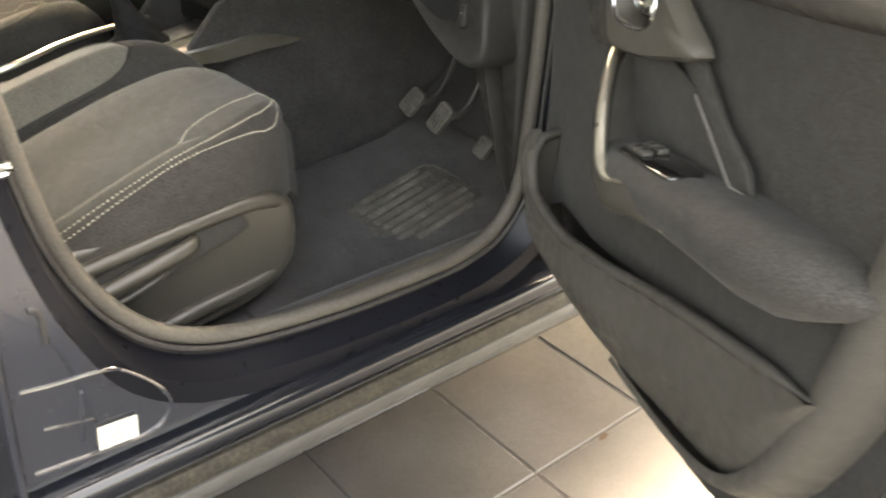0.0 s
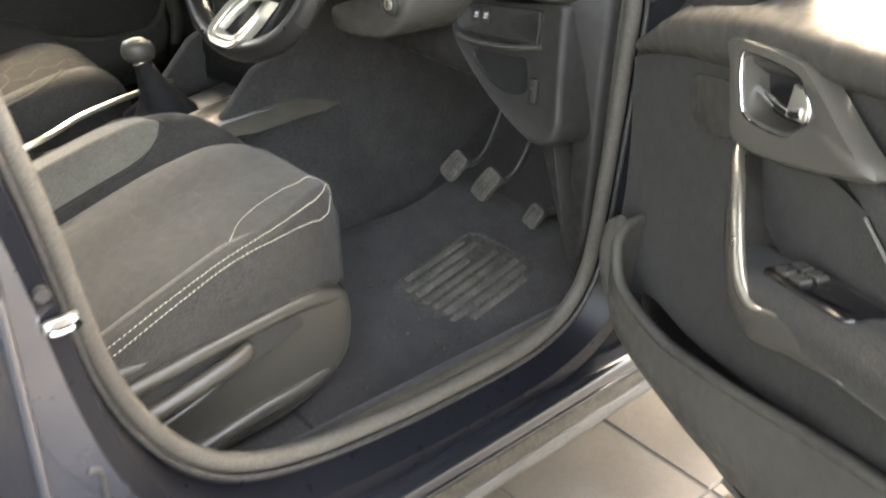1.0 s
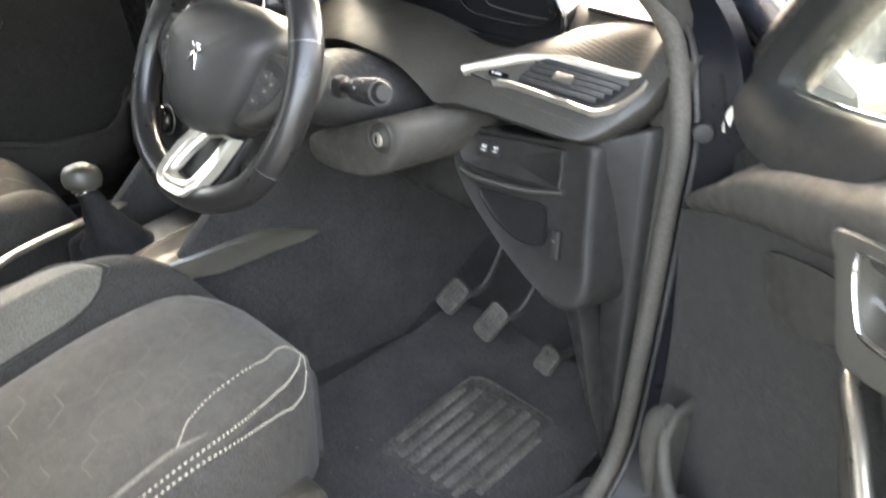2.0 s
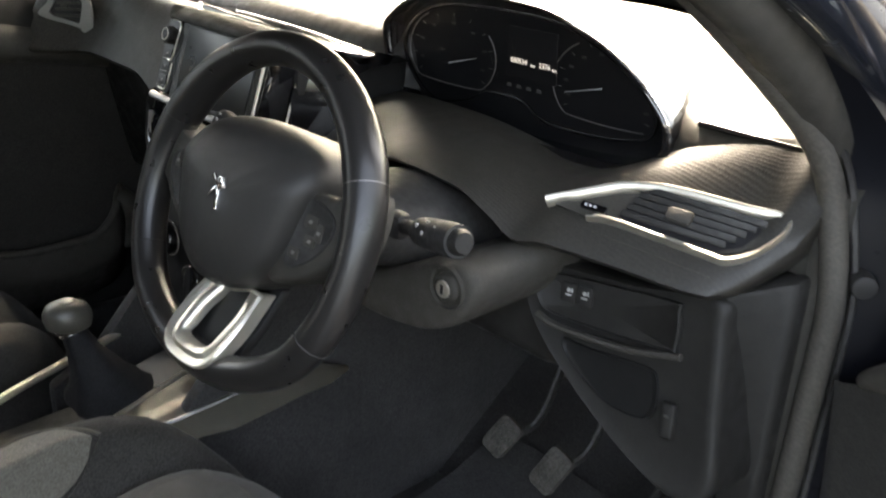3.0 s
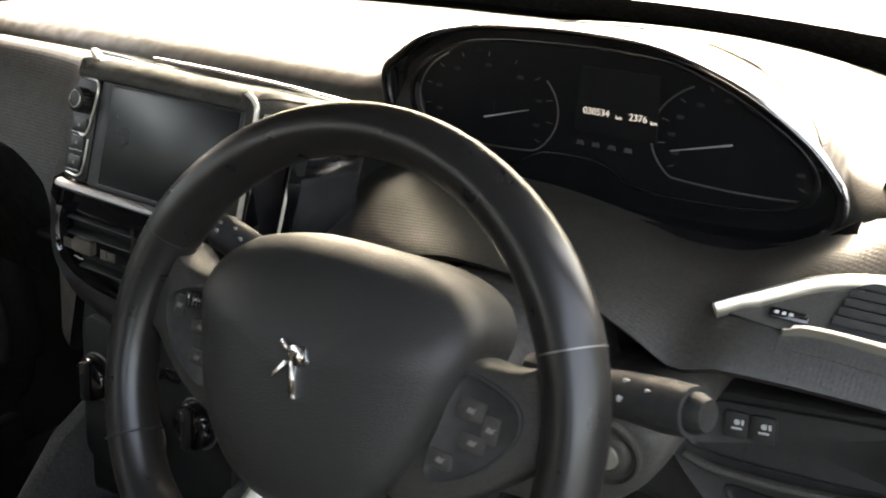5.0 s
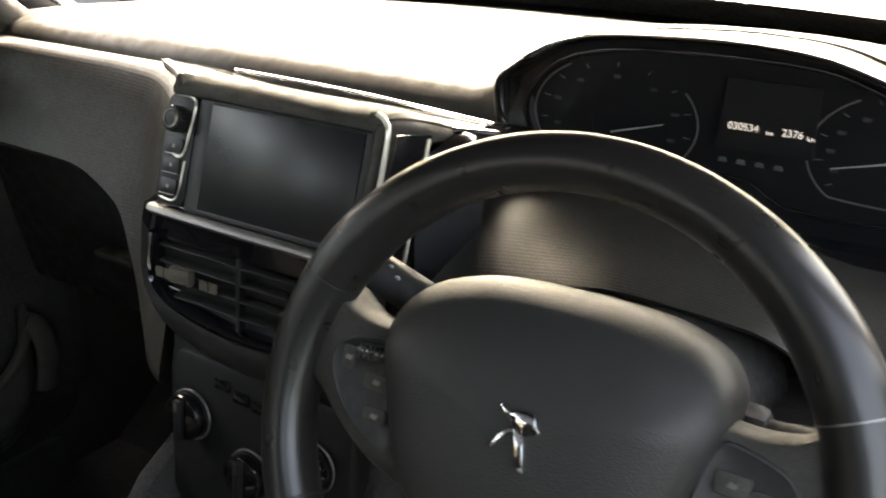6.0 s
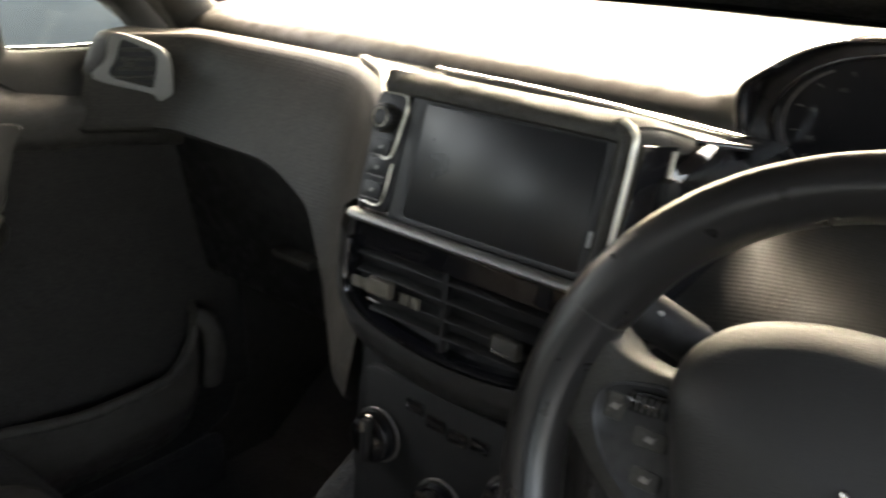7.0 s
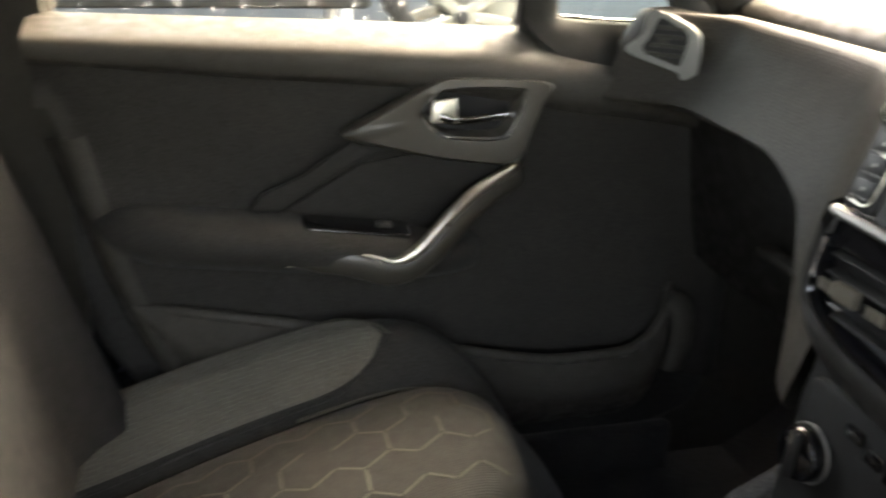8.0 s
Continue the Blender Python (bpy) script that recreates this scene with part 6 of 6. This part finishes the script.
build_pedal("brake_pedal", (0.385, 0.447, 0.511), 0.044, 0.070, 28, -20, "worn rubber brake pedal over the footwell")
build_pedal("accelerator_pedal", (0.494, 0.479, 0.472), 0.038, 0.048, 30, -14, "grey ribbed accelerator pedal beside the heel pad")


# ---- front doors ----
def door_rim(y):
    """Height of the door pocket's rim."""
    return table([(-0.56, 0.752), (-0.46, 0.735), (-0.22, 0.686), (-0.04, 0.647), (0.10, 0.624), (0.20, 0.628), (0.24, 0.655), (0.27, 0.70)], y)[0]


def door_crease(y):
    """Height of the lower edge of the belt pad."""
    return table([(-0.58, 1.055), (-0.35, 1.034), (-0.12, 1.016), (0.03, 0.992), (0.11, 0.978), (0.18, 0.970), (0.29, 0.950), (0.375, 0.918)], y)[0]


def door_bottom(y):
    return table([(-0.56, 1.0), (-0.525, 0.88), (-0.500, 0.77), (-0.455, 0.655), (-0.41, 0.575), (-0.34, 0.528), (-0.22, 0.503), (0.05, 0.475), (0.20, 0.475), (0.30, 0.50)], y)[0]


def door_belt(y):
    return table([(-0.58, 1.105), (0.02, 1.085), (0.15, 1.068), (0.20, 1.055), (0.24, 1.034), (0.29, 0.995), (0.32, 0.976), (0.375, 0.925)], y)[0]


def mid_low(y):
    return table([(-0.56, 0.742), (-0.46, 0.725), (-0.22, 0.676), (-0.04, 0.637), (0.10, 0.614), (0.20, 0.612), (0.26, 0.59), (0.32, 0.55), (0.42, 0.53)], y)[0]


def patch(ys, zlo, zhi, xfun, nz):
    rows = []
    for y in ys:
        a, b = zlo(y), zhi(y)
        rows.append([Vector((xfun(y, lerp(a, b, k / nz), k / nz), y, lerp(a, b, k / nz))) for k in range(nz + 1)])
    return skin(rows)


def build_front_door(s, label):
    """Built closed, on the side s (1: right, -1: left)."""
    d = thing("front_door", label, "car door", "front doors")
    M = Matrix.Diagonal((s, 1, 1, 1))

    def add(name, b, mat, parent=d, lab="", angle=50):
        return part(name, b, mat, parent, lab, True, angle, M)
    ys = [lerp(-0.575, 0.30, i / 60) for i in range(61)]
    yb = [lerp(-0.575, 0.372, i / 70) for i in range(71)]
    ym = [lerp(-0.575, 0.42, i / 70) for i in range(71)]
    # outer skin and edge
    ol = smooth_line([(0.34, 1.035, 0), (0.20, 1.042, 0), (-0.10, 1.05, 0), (-0.60, 1.055, 0), (-0.605, 0.95, 0), (-0.575, 0.72, 0), (-0.49, 0.56, 0), (-0.38, 0.46, 0), (-0.22, 0.41, 0), (0.15, 0.40, 0), (0.35, 0.42, 0), (0.42, 0.50, 0), (0.435, 0.80, 0), (0.42, 0.95, 0)], 4, True)
    rings = [[(x, lerp(-0.1, p.x, k), lerp(0.75, p.y, k)) for p in ol] for x, k in ((0.845, 0.02), (0.868, 0.5), (0.865, 0.93), (0.850, 1.0), (0.80, 0.995), (0.76, 0.985), (0.735, 0.955), (0.730, 0.90))]
    add("door_skin", skin(rings, True, False), PAINT, d, "glossy black door shell")
    add("inner_sheet", slab([(0.722, p.x * 0.95 - 0.004, 0.76 + (p.y - 0.76) * 0.95) for p in ol], 0.008, (1, 0, 0)), RUBBER, d)
    es = [(0.742, -0.1 + (p.x + 0.1) * 0.972, 0.755 + (p.y - 0.755) * 0.972) for p in ol]
    add("edge_seal", tube([Vector(p) for p in es], 0.009, 8, True, up=(1, 0, 0)), RUBBER, d, "black rubber edge seal")

    def x_belt(y, z, t):
        f = min(1.0, max(0.0, (0.385 - y) / 0.07)) ** 0.6
        return lerp(0.735, 0.652 - 0.012 * math.sin(min(1.0, t * 1.25) * 3.14) + 0.065 * max(0.0, (t - 0.55) / 0.45) ** 2, f) + 0.012 * (1 - min(1, t * 8))
    add("belt_pad", patch(yb, door_crease, door_belt, x_belt, 14), PLASTIC_MID, d, "grey padded belt rail", 70)

    def x_mid(y, z, t):
        f = min(1.0, max(0.0, (0.424 - y) / 0.05)) ** 0.6
        return lerp(0.735, 0.668 + 0.012 * math.sin(t * 3.14), f)
    add("middle_panel", patch(ym, lambda y: min(max(mid_low(y), door_bottom(y)), door_crease(y) - 0.01), lambda y: door_crease(y) + 0.004, x_mid, 10), CLOTH_DARK, d, "dark textured middle panel", 70)

    def x_low(y, z, t):
        f = min(1.0, max(0.0, (0.31 - y) / 0.05)) ** 0.5
        wide = table([(-0.57, 0.655), (-0.30, 0.645), (0.0, 0.618), (0.22, 0.612), (0.30, 0.63)], y)[0]
        x = lerp(0.700, wide, min(1.0, t * 1.6 + 0.05) ** 0.55)
        return lerp(0.735, x, f)
    low = add("pocket_panel", patch([y for y in ys if y > -0.497], lambda y: min(door_bottom(y), door_rim(y) - 0.004), door_rim, x_low, 12), PLASTIC_MID, d, "grey lower panel with door pocket", 70)
    rim = [Vector((x_low(y, door_rim(y), 1.0) + 0.006, y, door_rim(y))) for y in ys if y > -0.50]
    add("pocket_rim", tube(rim, 0.0085, 8, up=(1, 0, 0), radii=[0.0085 * min(1.0, 0.15 + k / 5) for k in range(len(rim))]), PLASTIC_MID, low, "rounded pocket rim")
    nose = smooth_line([(0.635, 0.268, 0.70), (0.628, 0.285, 0.685), (0.628, 0.293, 0.64), (0.640, 0.290, 0.58)], 4)
    add("pocket_nose", tube(nose, 0.018, 10, flat=0.7, up=(1, 0, 0)), PLASTIC_MID, low, "rounded pocket front")
    # armrest
    rings = []
    for i in range(25):
        t = i / 24
        y = lerp(-0.525, -0.03, t)
        zc = lerp(0.852, 0.792, t ** 1.3)
        h = 0.040 * min(1.0, (t / 0.12) ** 0.5 if t > 0 else 0.02) * (1 - 0.35 * max(0.0, (t - 0.75) / 0.25))
        h = max(h, 0.004)
        xin = lerp(0.660, 0.585, min(1.0, t / 0.22) ** 0.5) + 0.05 * max(0.0, (t - 0.8) / 0.2) ** 2
        rings.append([(0.69, y, zc + h * 0.55), (lerp(0.69, xin, 0.6), y, zc + h * 0.75), (lerp(0.69, xin, 0.9), y, zc + h * 0.62), (xin, y, zc + h * 0.2), (lerp(0.69, xin, 0.97), y, zc - h * 0.35), (lerp(0.69, xin, 0.75), y, zc - h * 0.9), (0.69, y, zc - h * 1.1)])
    arm = add("armrest", skin(rings, True, True), CLOTH_DARK, d, "padded dark armrest", 60)
    # handle frame plate with the recess
    hf = [(0.060, 1.024), (0.050, 1.000), (0.036, 0.960), (0.015, 0.918), (-0.07, 0.925), (-0.15, 0.942), (-0.215, 0.962), (-0.165, 0.992), (-0.105, 1.025), (-0.075, 1.034), (0.0, 1.032)]
    fl = smooth_line([(y, z, 0) for y, z in hf], 4, True)
    inner = [(0.018, 1.012), (0.014, 0.990), (0.002, 0.965), (-0.010, 0.957), (-0.050, 0.957), (-0.085, 0.962), (-0.106, 0.978), (-0.112, 0.992), (-0.098, 1.010), (-0.085, 1.018), (-0.045, 1.020), (0.008, 1.018)]
    il = smooth_line([(y, z, 0) for y, z in inner], 8, True)
    pick = []
    for p in fl:
        ang = math.atan2(p.y - 0.99, p.x + 0.045)
        pick.append(min(il, key=lambda q: abs((math.atan2(q.y - 0.99, q.x + 0.045) - ang + math.pi) % (2 * math.pi) - math.pi)))
    rings = [[(0.660, p.x, p.y) for p in fl], [(0.642, p.x, p.y) for p in fl], [(0.634, lerp(p.x, q.x, 0.12), lerp(p.y, q.y, 0.12)) for p, q in zip(fl, pick)], [(0.632, lerp(p.x, q.x, 0.75), lerp(p.y, q.y, 0.75)) for p, q in zip(fl, pick)], [(0.636, q.x, q.y) for q in pick], [(0.668, lerp(-0.045, q.x, 0.92), lerp(0.99, q.y, 0.92)) for q in pick]]
    hframe = add("handle_frame", skin(rings, True, False), SURROUND, d, "satin grey handle surround", 50)
    # Flat back of the recess; the shade in it is put in as black.
    add("handle_cup", slab([(0.664, p.x, p.y) for p in il], 0.004, (1, 0, 0)), DIAL, hframe, "black plate for shade in the recess")
    lev = smooth_line([(0.652, 0.012, 0.982), (0.646, -0.03, 0.979), (0.642, -0.070, 0.978), (0.640, -0.092, 0.984)], 5)
    add("release_lever", tube(lev, 0.0055, 10, flat=0.5, up=(1, 0, 0)), CHROME, hframe, "bright door release lever")
    add("lever_end", slab([(0.645, -0.066, 0.974), (0.645, -0.102, 0.976), (0.648, -0.098, 1.004), (0.648, -0.068, 1.008)], 0.006, (-1, 0, 0), 0.002), SILVER, hframe, "bright lever end")
    il2 = [(0.6335, p.x * 1.04 + 0.002, 0.99 + (p.y - 0.99) * 1.10) for p in il]
    add("bright_edge", tube([Vector(p) for p in il2], 0.0016, 6, True, up=(1, 0, 0)), CHROME, hframe, "fine bright edge")
    # grab handle
    gp = smooth_line([(0.655, 0.022, 0.914), (0.640, 0.004, 0.9065), (0.618, -0.041, 0.8915), (0.602, -0.078, 0.867), (0.590, -0.1145, 0.833), (0.586, -0.137, 0.8165), (0.585, -0.1605, 0.811), (0.588, -0.203, 0.8243), (0.594, -0.241, 0.830), (0.596, -0.268, 0.8355), (0.598, -0.299, 0.842)], 6)
    gr = [table([(0.0, 0.0085), (0.45, 0.0085), (0.56, 0.006), (0.64, 0.003), (0.9, 0.003), (1.0, 0.0042)], k / (len(gp) - 1))[0] for k in range(len(gp))]
    grab = add("grab_handle", tube(gp, 0.0085, 16, flat=0.8, up=(1, 0, 0), radii=gr), HANDLE, d, "satin silver grab handle")
    gb = []
    for k, p in enumerate(gp):
        run = gp[min(k + 1, len(gp) - 1)] - gp[max(k - 1, 0)]
        away = Vector((0, -run.z, run.y)).normalized()
        gb.append(p + away * 0.016 + Vector((0.004, 0, 0)))
    gq = [table([(0.0, 0.012), (0.1, 0.017), (0.5, 0.018), (0.62, 0.020), (1.0, 0.018)], k / (len(gb) - 1))[0] for k in range(len(gb))]
    add("grab_back", tube(gb, 0.018, 14, flat=0.5, up=(1, 0, 0), radii=gq), SHIELD, grab, "dark rear of the grab handle")
    add("grab_cap", slab([(0.594, -0.283, 0.842), (0.594, -0.303, 0.847), (0.594, -0.293, 0.807), (0.594, -0.277, 0.808)], 0.012, (1, 0, 0), 0.002), HANDLE, grab, "satin handle end cap")
    # rounded rear border of the card
    edge = smooth_line([(-0.545, 0.960, 0), (-0.528, 0.885, 0), (-0.500, 0.770, 0), (-0.455, 0.652, 0), (-0.408, 0.573, 0), (-0.340, 0.526, 0), (-0.22, 0.500, 0), (-0.05, 0.484, 0)], 5)
    rings = []
    for i, p in enumerate(edge):
        a, c = edge[max(0, i - 1)], edge[min(len(edge) - 1, i + 1)]
        t = (c - a).normalized()
        n = Vector((t.y, -t.x, 0))
        w = lerp(0.030, 0.012, i / (len(edge) - 1))
        rings.append([(x, p.x + n.x * k * w, p.y + n.y * k * w) for x, k in ((0.668, -0.8), (0.664, -0.3), (0.670, 0.2), (0.688, 0.7), (0.715, 1.0), (0.74, 1.05))])
    add("card_border", skin(rings), PLASTIC_MID, d, "smooth grey rounded card border", 70)
    # recess of the pull and the tail of the handle surround
    add("pull_recess", slab([(0.667, y, z) for y, z in ((0.0, 0.915), (-0.10, 0.932), (-0.190, 0.918), (-0.290, 0.858), (-0.20, 0.83), (-0.11, 0.80), (-0.03, 0.84))], 0.003, (-1, 0, 0), 0.001), CLOTH_DARK, d, "black plate for shade in the recess behind the pull")
    tail = [(-0.14, 0.944), (-0.198, 0.920), (-0.258, 0.884), (-0.298, 0.858), (-0.335, 0.862), (-0.318, 0.884), (-0.262, 0.908), (-0.20, 0.952), (-0.16, 0.955)]
    add("surround_tail", slab([(0.665, y, z) for y, z in tail], 0.008, (-1, 0, 0), 0.003), CLOTH_DARK, d, "dark tail of the handle surround")
    if s > 0:
        add("tail_line", tube([(0.656, -0.196, 0.918), (0.656, -0.256, 0.882), (0.656, -0.296, 0.857), (0.657, -0.322, 0.858)], 0.0018, 6), GREY_TRIM, d, "fine bright edge")
    # switch plate on the armrest
    q = Plane((0.625, -0.205, 0.846), (0, -1, 0.13), (1, 0, 0.1))
    b = slab(q.rect(-0.075, -0.022, 0.065, 0.022, -0.004, 0.01), 0.008, q.n, 0.002)
    sp = add("switch_plate", b, GLOSS, arm, "gloss black switch plate")
    for u, v in ((-0.05, -0.008), (-0.05, 0.010), (-0.025, -0.008), (-0.025, 0.010)) if s > 0 else ((-0.04, 0.0),):
        add("window_switch", slab(q.rect(u - 0.010, v - 0.007, u + 0.010, v + 0.007, 0.004, 0.002), 0.006, q.n, 0.002), PLASTIC, sp)
        add("switch_tip", slab(q.rect(u + 0.004, v - 0.005, u + 0.008, v + 0.005, 0.010), 0.001, q.n), CHROME, sp)
    # speaker blank ahead of the handle
    tw = smooth_line([(0.180, 0.950, 0), (0.178, 0.915, 0), (0.155, 0.893, 0), (0.105, 0.893, 0), (0.052, 0.915, 0), (0.05, 0.965, 0)], 4, True)
    if s > 0:
        add("tweeter_panel", slab([(0.669, p.x, p.y) for p in tw], 0.004, (-1, 0, 0), 0.0015), PLASTIC, d, "dark tweeter panel")
    # mirror sail and window frame
    def x_sail(z):
        return table([(1.02, 0.652), (1.045, 0.658), (1.07, 0.670), (1.095, 0.690), (1.13, 0.694), (1.32, 0.650)], z)[0]
    outer = smooth_line([(y, z, 0) for y, z in ((0.305, 1.075), (0.262, 1.046), (0.205, 1.031), (0.128, 1.030), (0.070, 1.055), (0.030, 1.100), (0.036, 1.180), (0.052, 1.300), (0.095, 1.285), (0.205, 1.205), (0.298, 1.120))], 4, True)
    hole = smooth_line([(y, z, 0) for y, z in ((0.256, 1.108), (0.250, 1.096), (0.215, 1.092), (0.150, 1.095), (0.095, 1.099), (0.082, 1.108), (0.084, 1.175), (0.092, 1.250), (0.115, 1.245), (0.180, 1.190), (0.235, 1.138))], 4, True)
    rg = []
    for k, dx in ((0.0, 0.022), (0.0, 0.006), (0.05, 0.0), (0.5, -0.003), (0.94, 0.002), (1.0, 0.008), (1.0, 0.028)):
        row = [(lerp(p.x, q.x, k), lerp(p.y, q.y, k)) for p, q in zip(outer, hole)]
        rg.append([(x_sail(z) + dx, y, z) for y, z in row])
    sl = add("mirror_sail", skin(rg, True, False), SAIL, d, "dark mirror sail panel round a quarter light", 50)
    qp = add("quarter_pane", slab([(x_sail(p.y) + 0.020, p.x, p.y) for p in hole], 0.002, (1, 0, 0)), GLASS, sl, "wet clear quarter light")
    qp.visible_shadow = False
    add("pane_strip", tube([(0.705, 0.246, 1.091), (0.707, 0.16, 1.092), (0.706, 0.088, 1.098)], 0.0055, 8, up=(1, 0, 0)), CHROME, sl, "bright strip under the quarter light")
    add("divider_post", tube([(0.712, 0.045, 1.08), (0.695, 0.05, 1.18), (0.660, 0.06, 1.32)], 0.016, 8, flat=0.7, up=(1, 0, 0)), RUBBER, d, "black post between the panes")
    add("run_channel", tube([(0.706, 0.024, 1.09), (0.690, 0.028, 1.18), (0.655, 0.038, 1.32)], 0.004, 8, up=(1, 0, 0)), GREY_TRIM, d, "thin metallic window channel")
    # hinge side: grommet, check strap tab, tape scraps
    add("check_tab", box((0.712, 0.418, 0.855), (0.012, 0.016, 0.032), 0.003), SEAL, d, "small pale rubber tab")
    add("tape_scrap", slab([(0.735, 0.385, 1.055), (0.735, 0.365, 1.05), (0.735, 0.362, 1.075), (0.735, 0.388, 1.08)], 0.001, (-1, 0, 0)), SKIRT, d, "pale tape scrap")
    add("tape_scrap", slab([(0.735, 0.355, 1.10), (0.735, 0.345, 1.10), (0.735, 0.342, 1.125), (0.735, 0.353, 1.125)], 0.001, (-1, 0, 0)), SKIRT, d)
    wf = smooth_line([(0.772, 0.37, 1.05), (0.762, 0.30, 1.14), (0.715, 0.13, 1.285), (0.655, -0.10, 1.405), (0.63, -0.35, 1.44), (0.64, -0.50, 1.41), (0.70, -0.56, 1.25), (0.755, -0.59, 1.10)], 5)
    add("window_frame", tube(wf, 0.020, 8, up=(1, 0, 0)), RUBBER, d, "black window frame")
    lead = smooth_line([(0.775, 0.425, 0.985), (0.770, 0.395, 1.055), (0.757, 0.315, 1.135), (0.725, 0.185, 1.235), (0.680, 0.045, 1.325)], 5)
    add("frame_edge", tube(lead, 0.046, 10, flat=0.7, up=(1, 0, 0)), RUBBER, d, "black front edge of the window frame")
    gr = []
    for i in range(13):
        y = lerp(0.045, -0.57, i / 12)
        top = table([(-0.57, 1.12), (-0.50, 1.40), (-0.35, 1.43), (-0.10, 1.395), (0.10, 1.275), (0.135, 1.24)], y)[0]
        gr.append([(lerp(0.752, 0.62, (z - 1.08) / 0.40), y, z) for z in (1.05, lerp(1.05, top, 0.33), lerp(1.05, top, 0.66), top)])
    g = add("window_pane", skin(gr), GLASS, d, "wet clear window pane")
    g.visible_shadow = False
    rnd = random.Random(8 + s)
    spots = []
    for k in range(170):
        y, z = rnd.uniform(-0.56, 0.04), 1.085 + abs(rnd.gauss(0, 0.06))
        r = rnd.uniform(0.0012, 0.0034)
        spots.append((lerp(0.752, 0.62, (z - 1.08) / 0.40), y, z, r))
    dr = add("water_drops", drops(spots), DROP, g, "small water drops")
    tagged(dr, kind="stuff")
    sw = [(0.745, 0.04, 1.062), (0.747, -0.2, 1.066), (0.745, -0.57, 1.072)]
    add("glass_strip", tube([Vector(p) for p in sw], 0.006, 6, up=(1, 0, 0)), CHROME if s > 0 else RUBBER, d, "narrow strip along the glass")
    return d


driver_door = build_front_door(1, "wide open front door with dark grey card and silver pull")
passenger_door = build_front_door(-1, "closed front door with dark grey card and silver pull")
HX, HY, SWING, RISE, DROP_Z = 0.79, 0.46, 60.0, 3.6, -0.016
_v = Vector((-math.cos(radians(SWING)), -math.sin(radians(SWING)), 0))
driver_door.matrix_basis = (Matrix.Translation((HX, HY, 0.8 + DROP_Z)) @ Matrix.Rotation(radians(RISE), 4, _v) @ Matrix.Rotation(radians(SWING), 4, "Z")
                            @ Matrix.Translation((-HX, -HY, -0.8)))


# ---- floor tiles ----
def build_tiles():
    T, gap = 0.325, 0.0045
    rnd = random.Random(5)
    protos = []
    for k in range(4):
        b = box((0, 0, 0), (T - gap, T - gap, 0.010), 0.003, 1)
        me = bpy.data.meshes.new("tile")
        for f in b.faces:
            f.smooth = False
        b.to_mesh(me)
        b.free()
        me.materials.append(TILE)
        protos.append(me)
    for i in range(-4, 9):
        for j in range(-9, 9):
            x, y = 0.95 + T * (i - 0.5), 0.25 + T * (j + 0.5)
            ob = new("tile", protos[rnd.randrange(4)])
            ob.location = (x, y, rnd.uniform(-0.0012, 0.0006))
            ob.rotation_euler = (rnd.uniform(-0.002, 0.002), rnd.uniform(-0.002, 0.002), rnd.choice((0, 1, 2, 3)) * math.pi / 2)
            ob.parent = bay_floor


build_tiles()


def build_splashes():
    """Brown wet spots on the tiles by the sill."""
    rnd = random.Random(17)
    bm = bmesh.new()
    for k in range(28):
        x, y = 0.93 + abs(rnd.gauss(0.25, 0.35)), rnd.uniform(-0.5, 1.3)
        r = rnd.uniform(0.003, 0.010) * (1.9 if rnd.random() < 0.12 else 1.0)
        n, ph, st = 12, rnd.uniform(0, 6.28), rnd.uniform(1.0, 2.4)
        vs = []
        for i in range(n):
            t = 2 * math.pi * i / n
            q = r * (1 + 0.22 * math.sin(2 * t + ph) + 0.12 * math.sin(5 * t + 2 * ph))
            vs.append(bm.verts.new((x + q * math.cos(t), y + q * st * math.sin(t), 0.0062 + 0.00004 * k)))
        bm.faces.new(vs)
    ob = part("wet_splashes", bm, SPLASH, None, "brown wet splashes and drips on the tiles", False)
    tagged(ob, category="splashes", kind="stuff")


build_splashes()
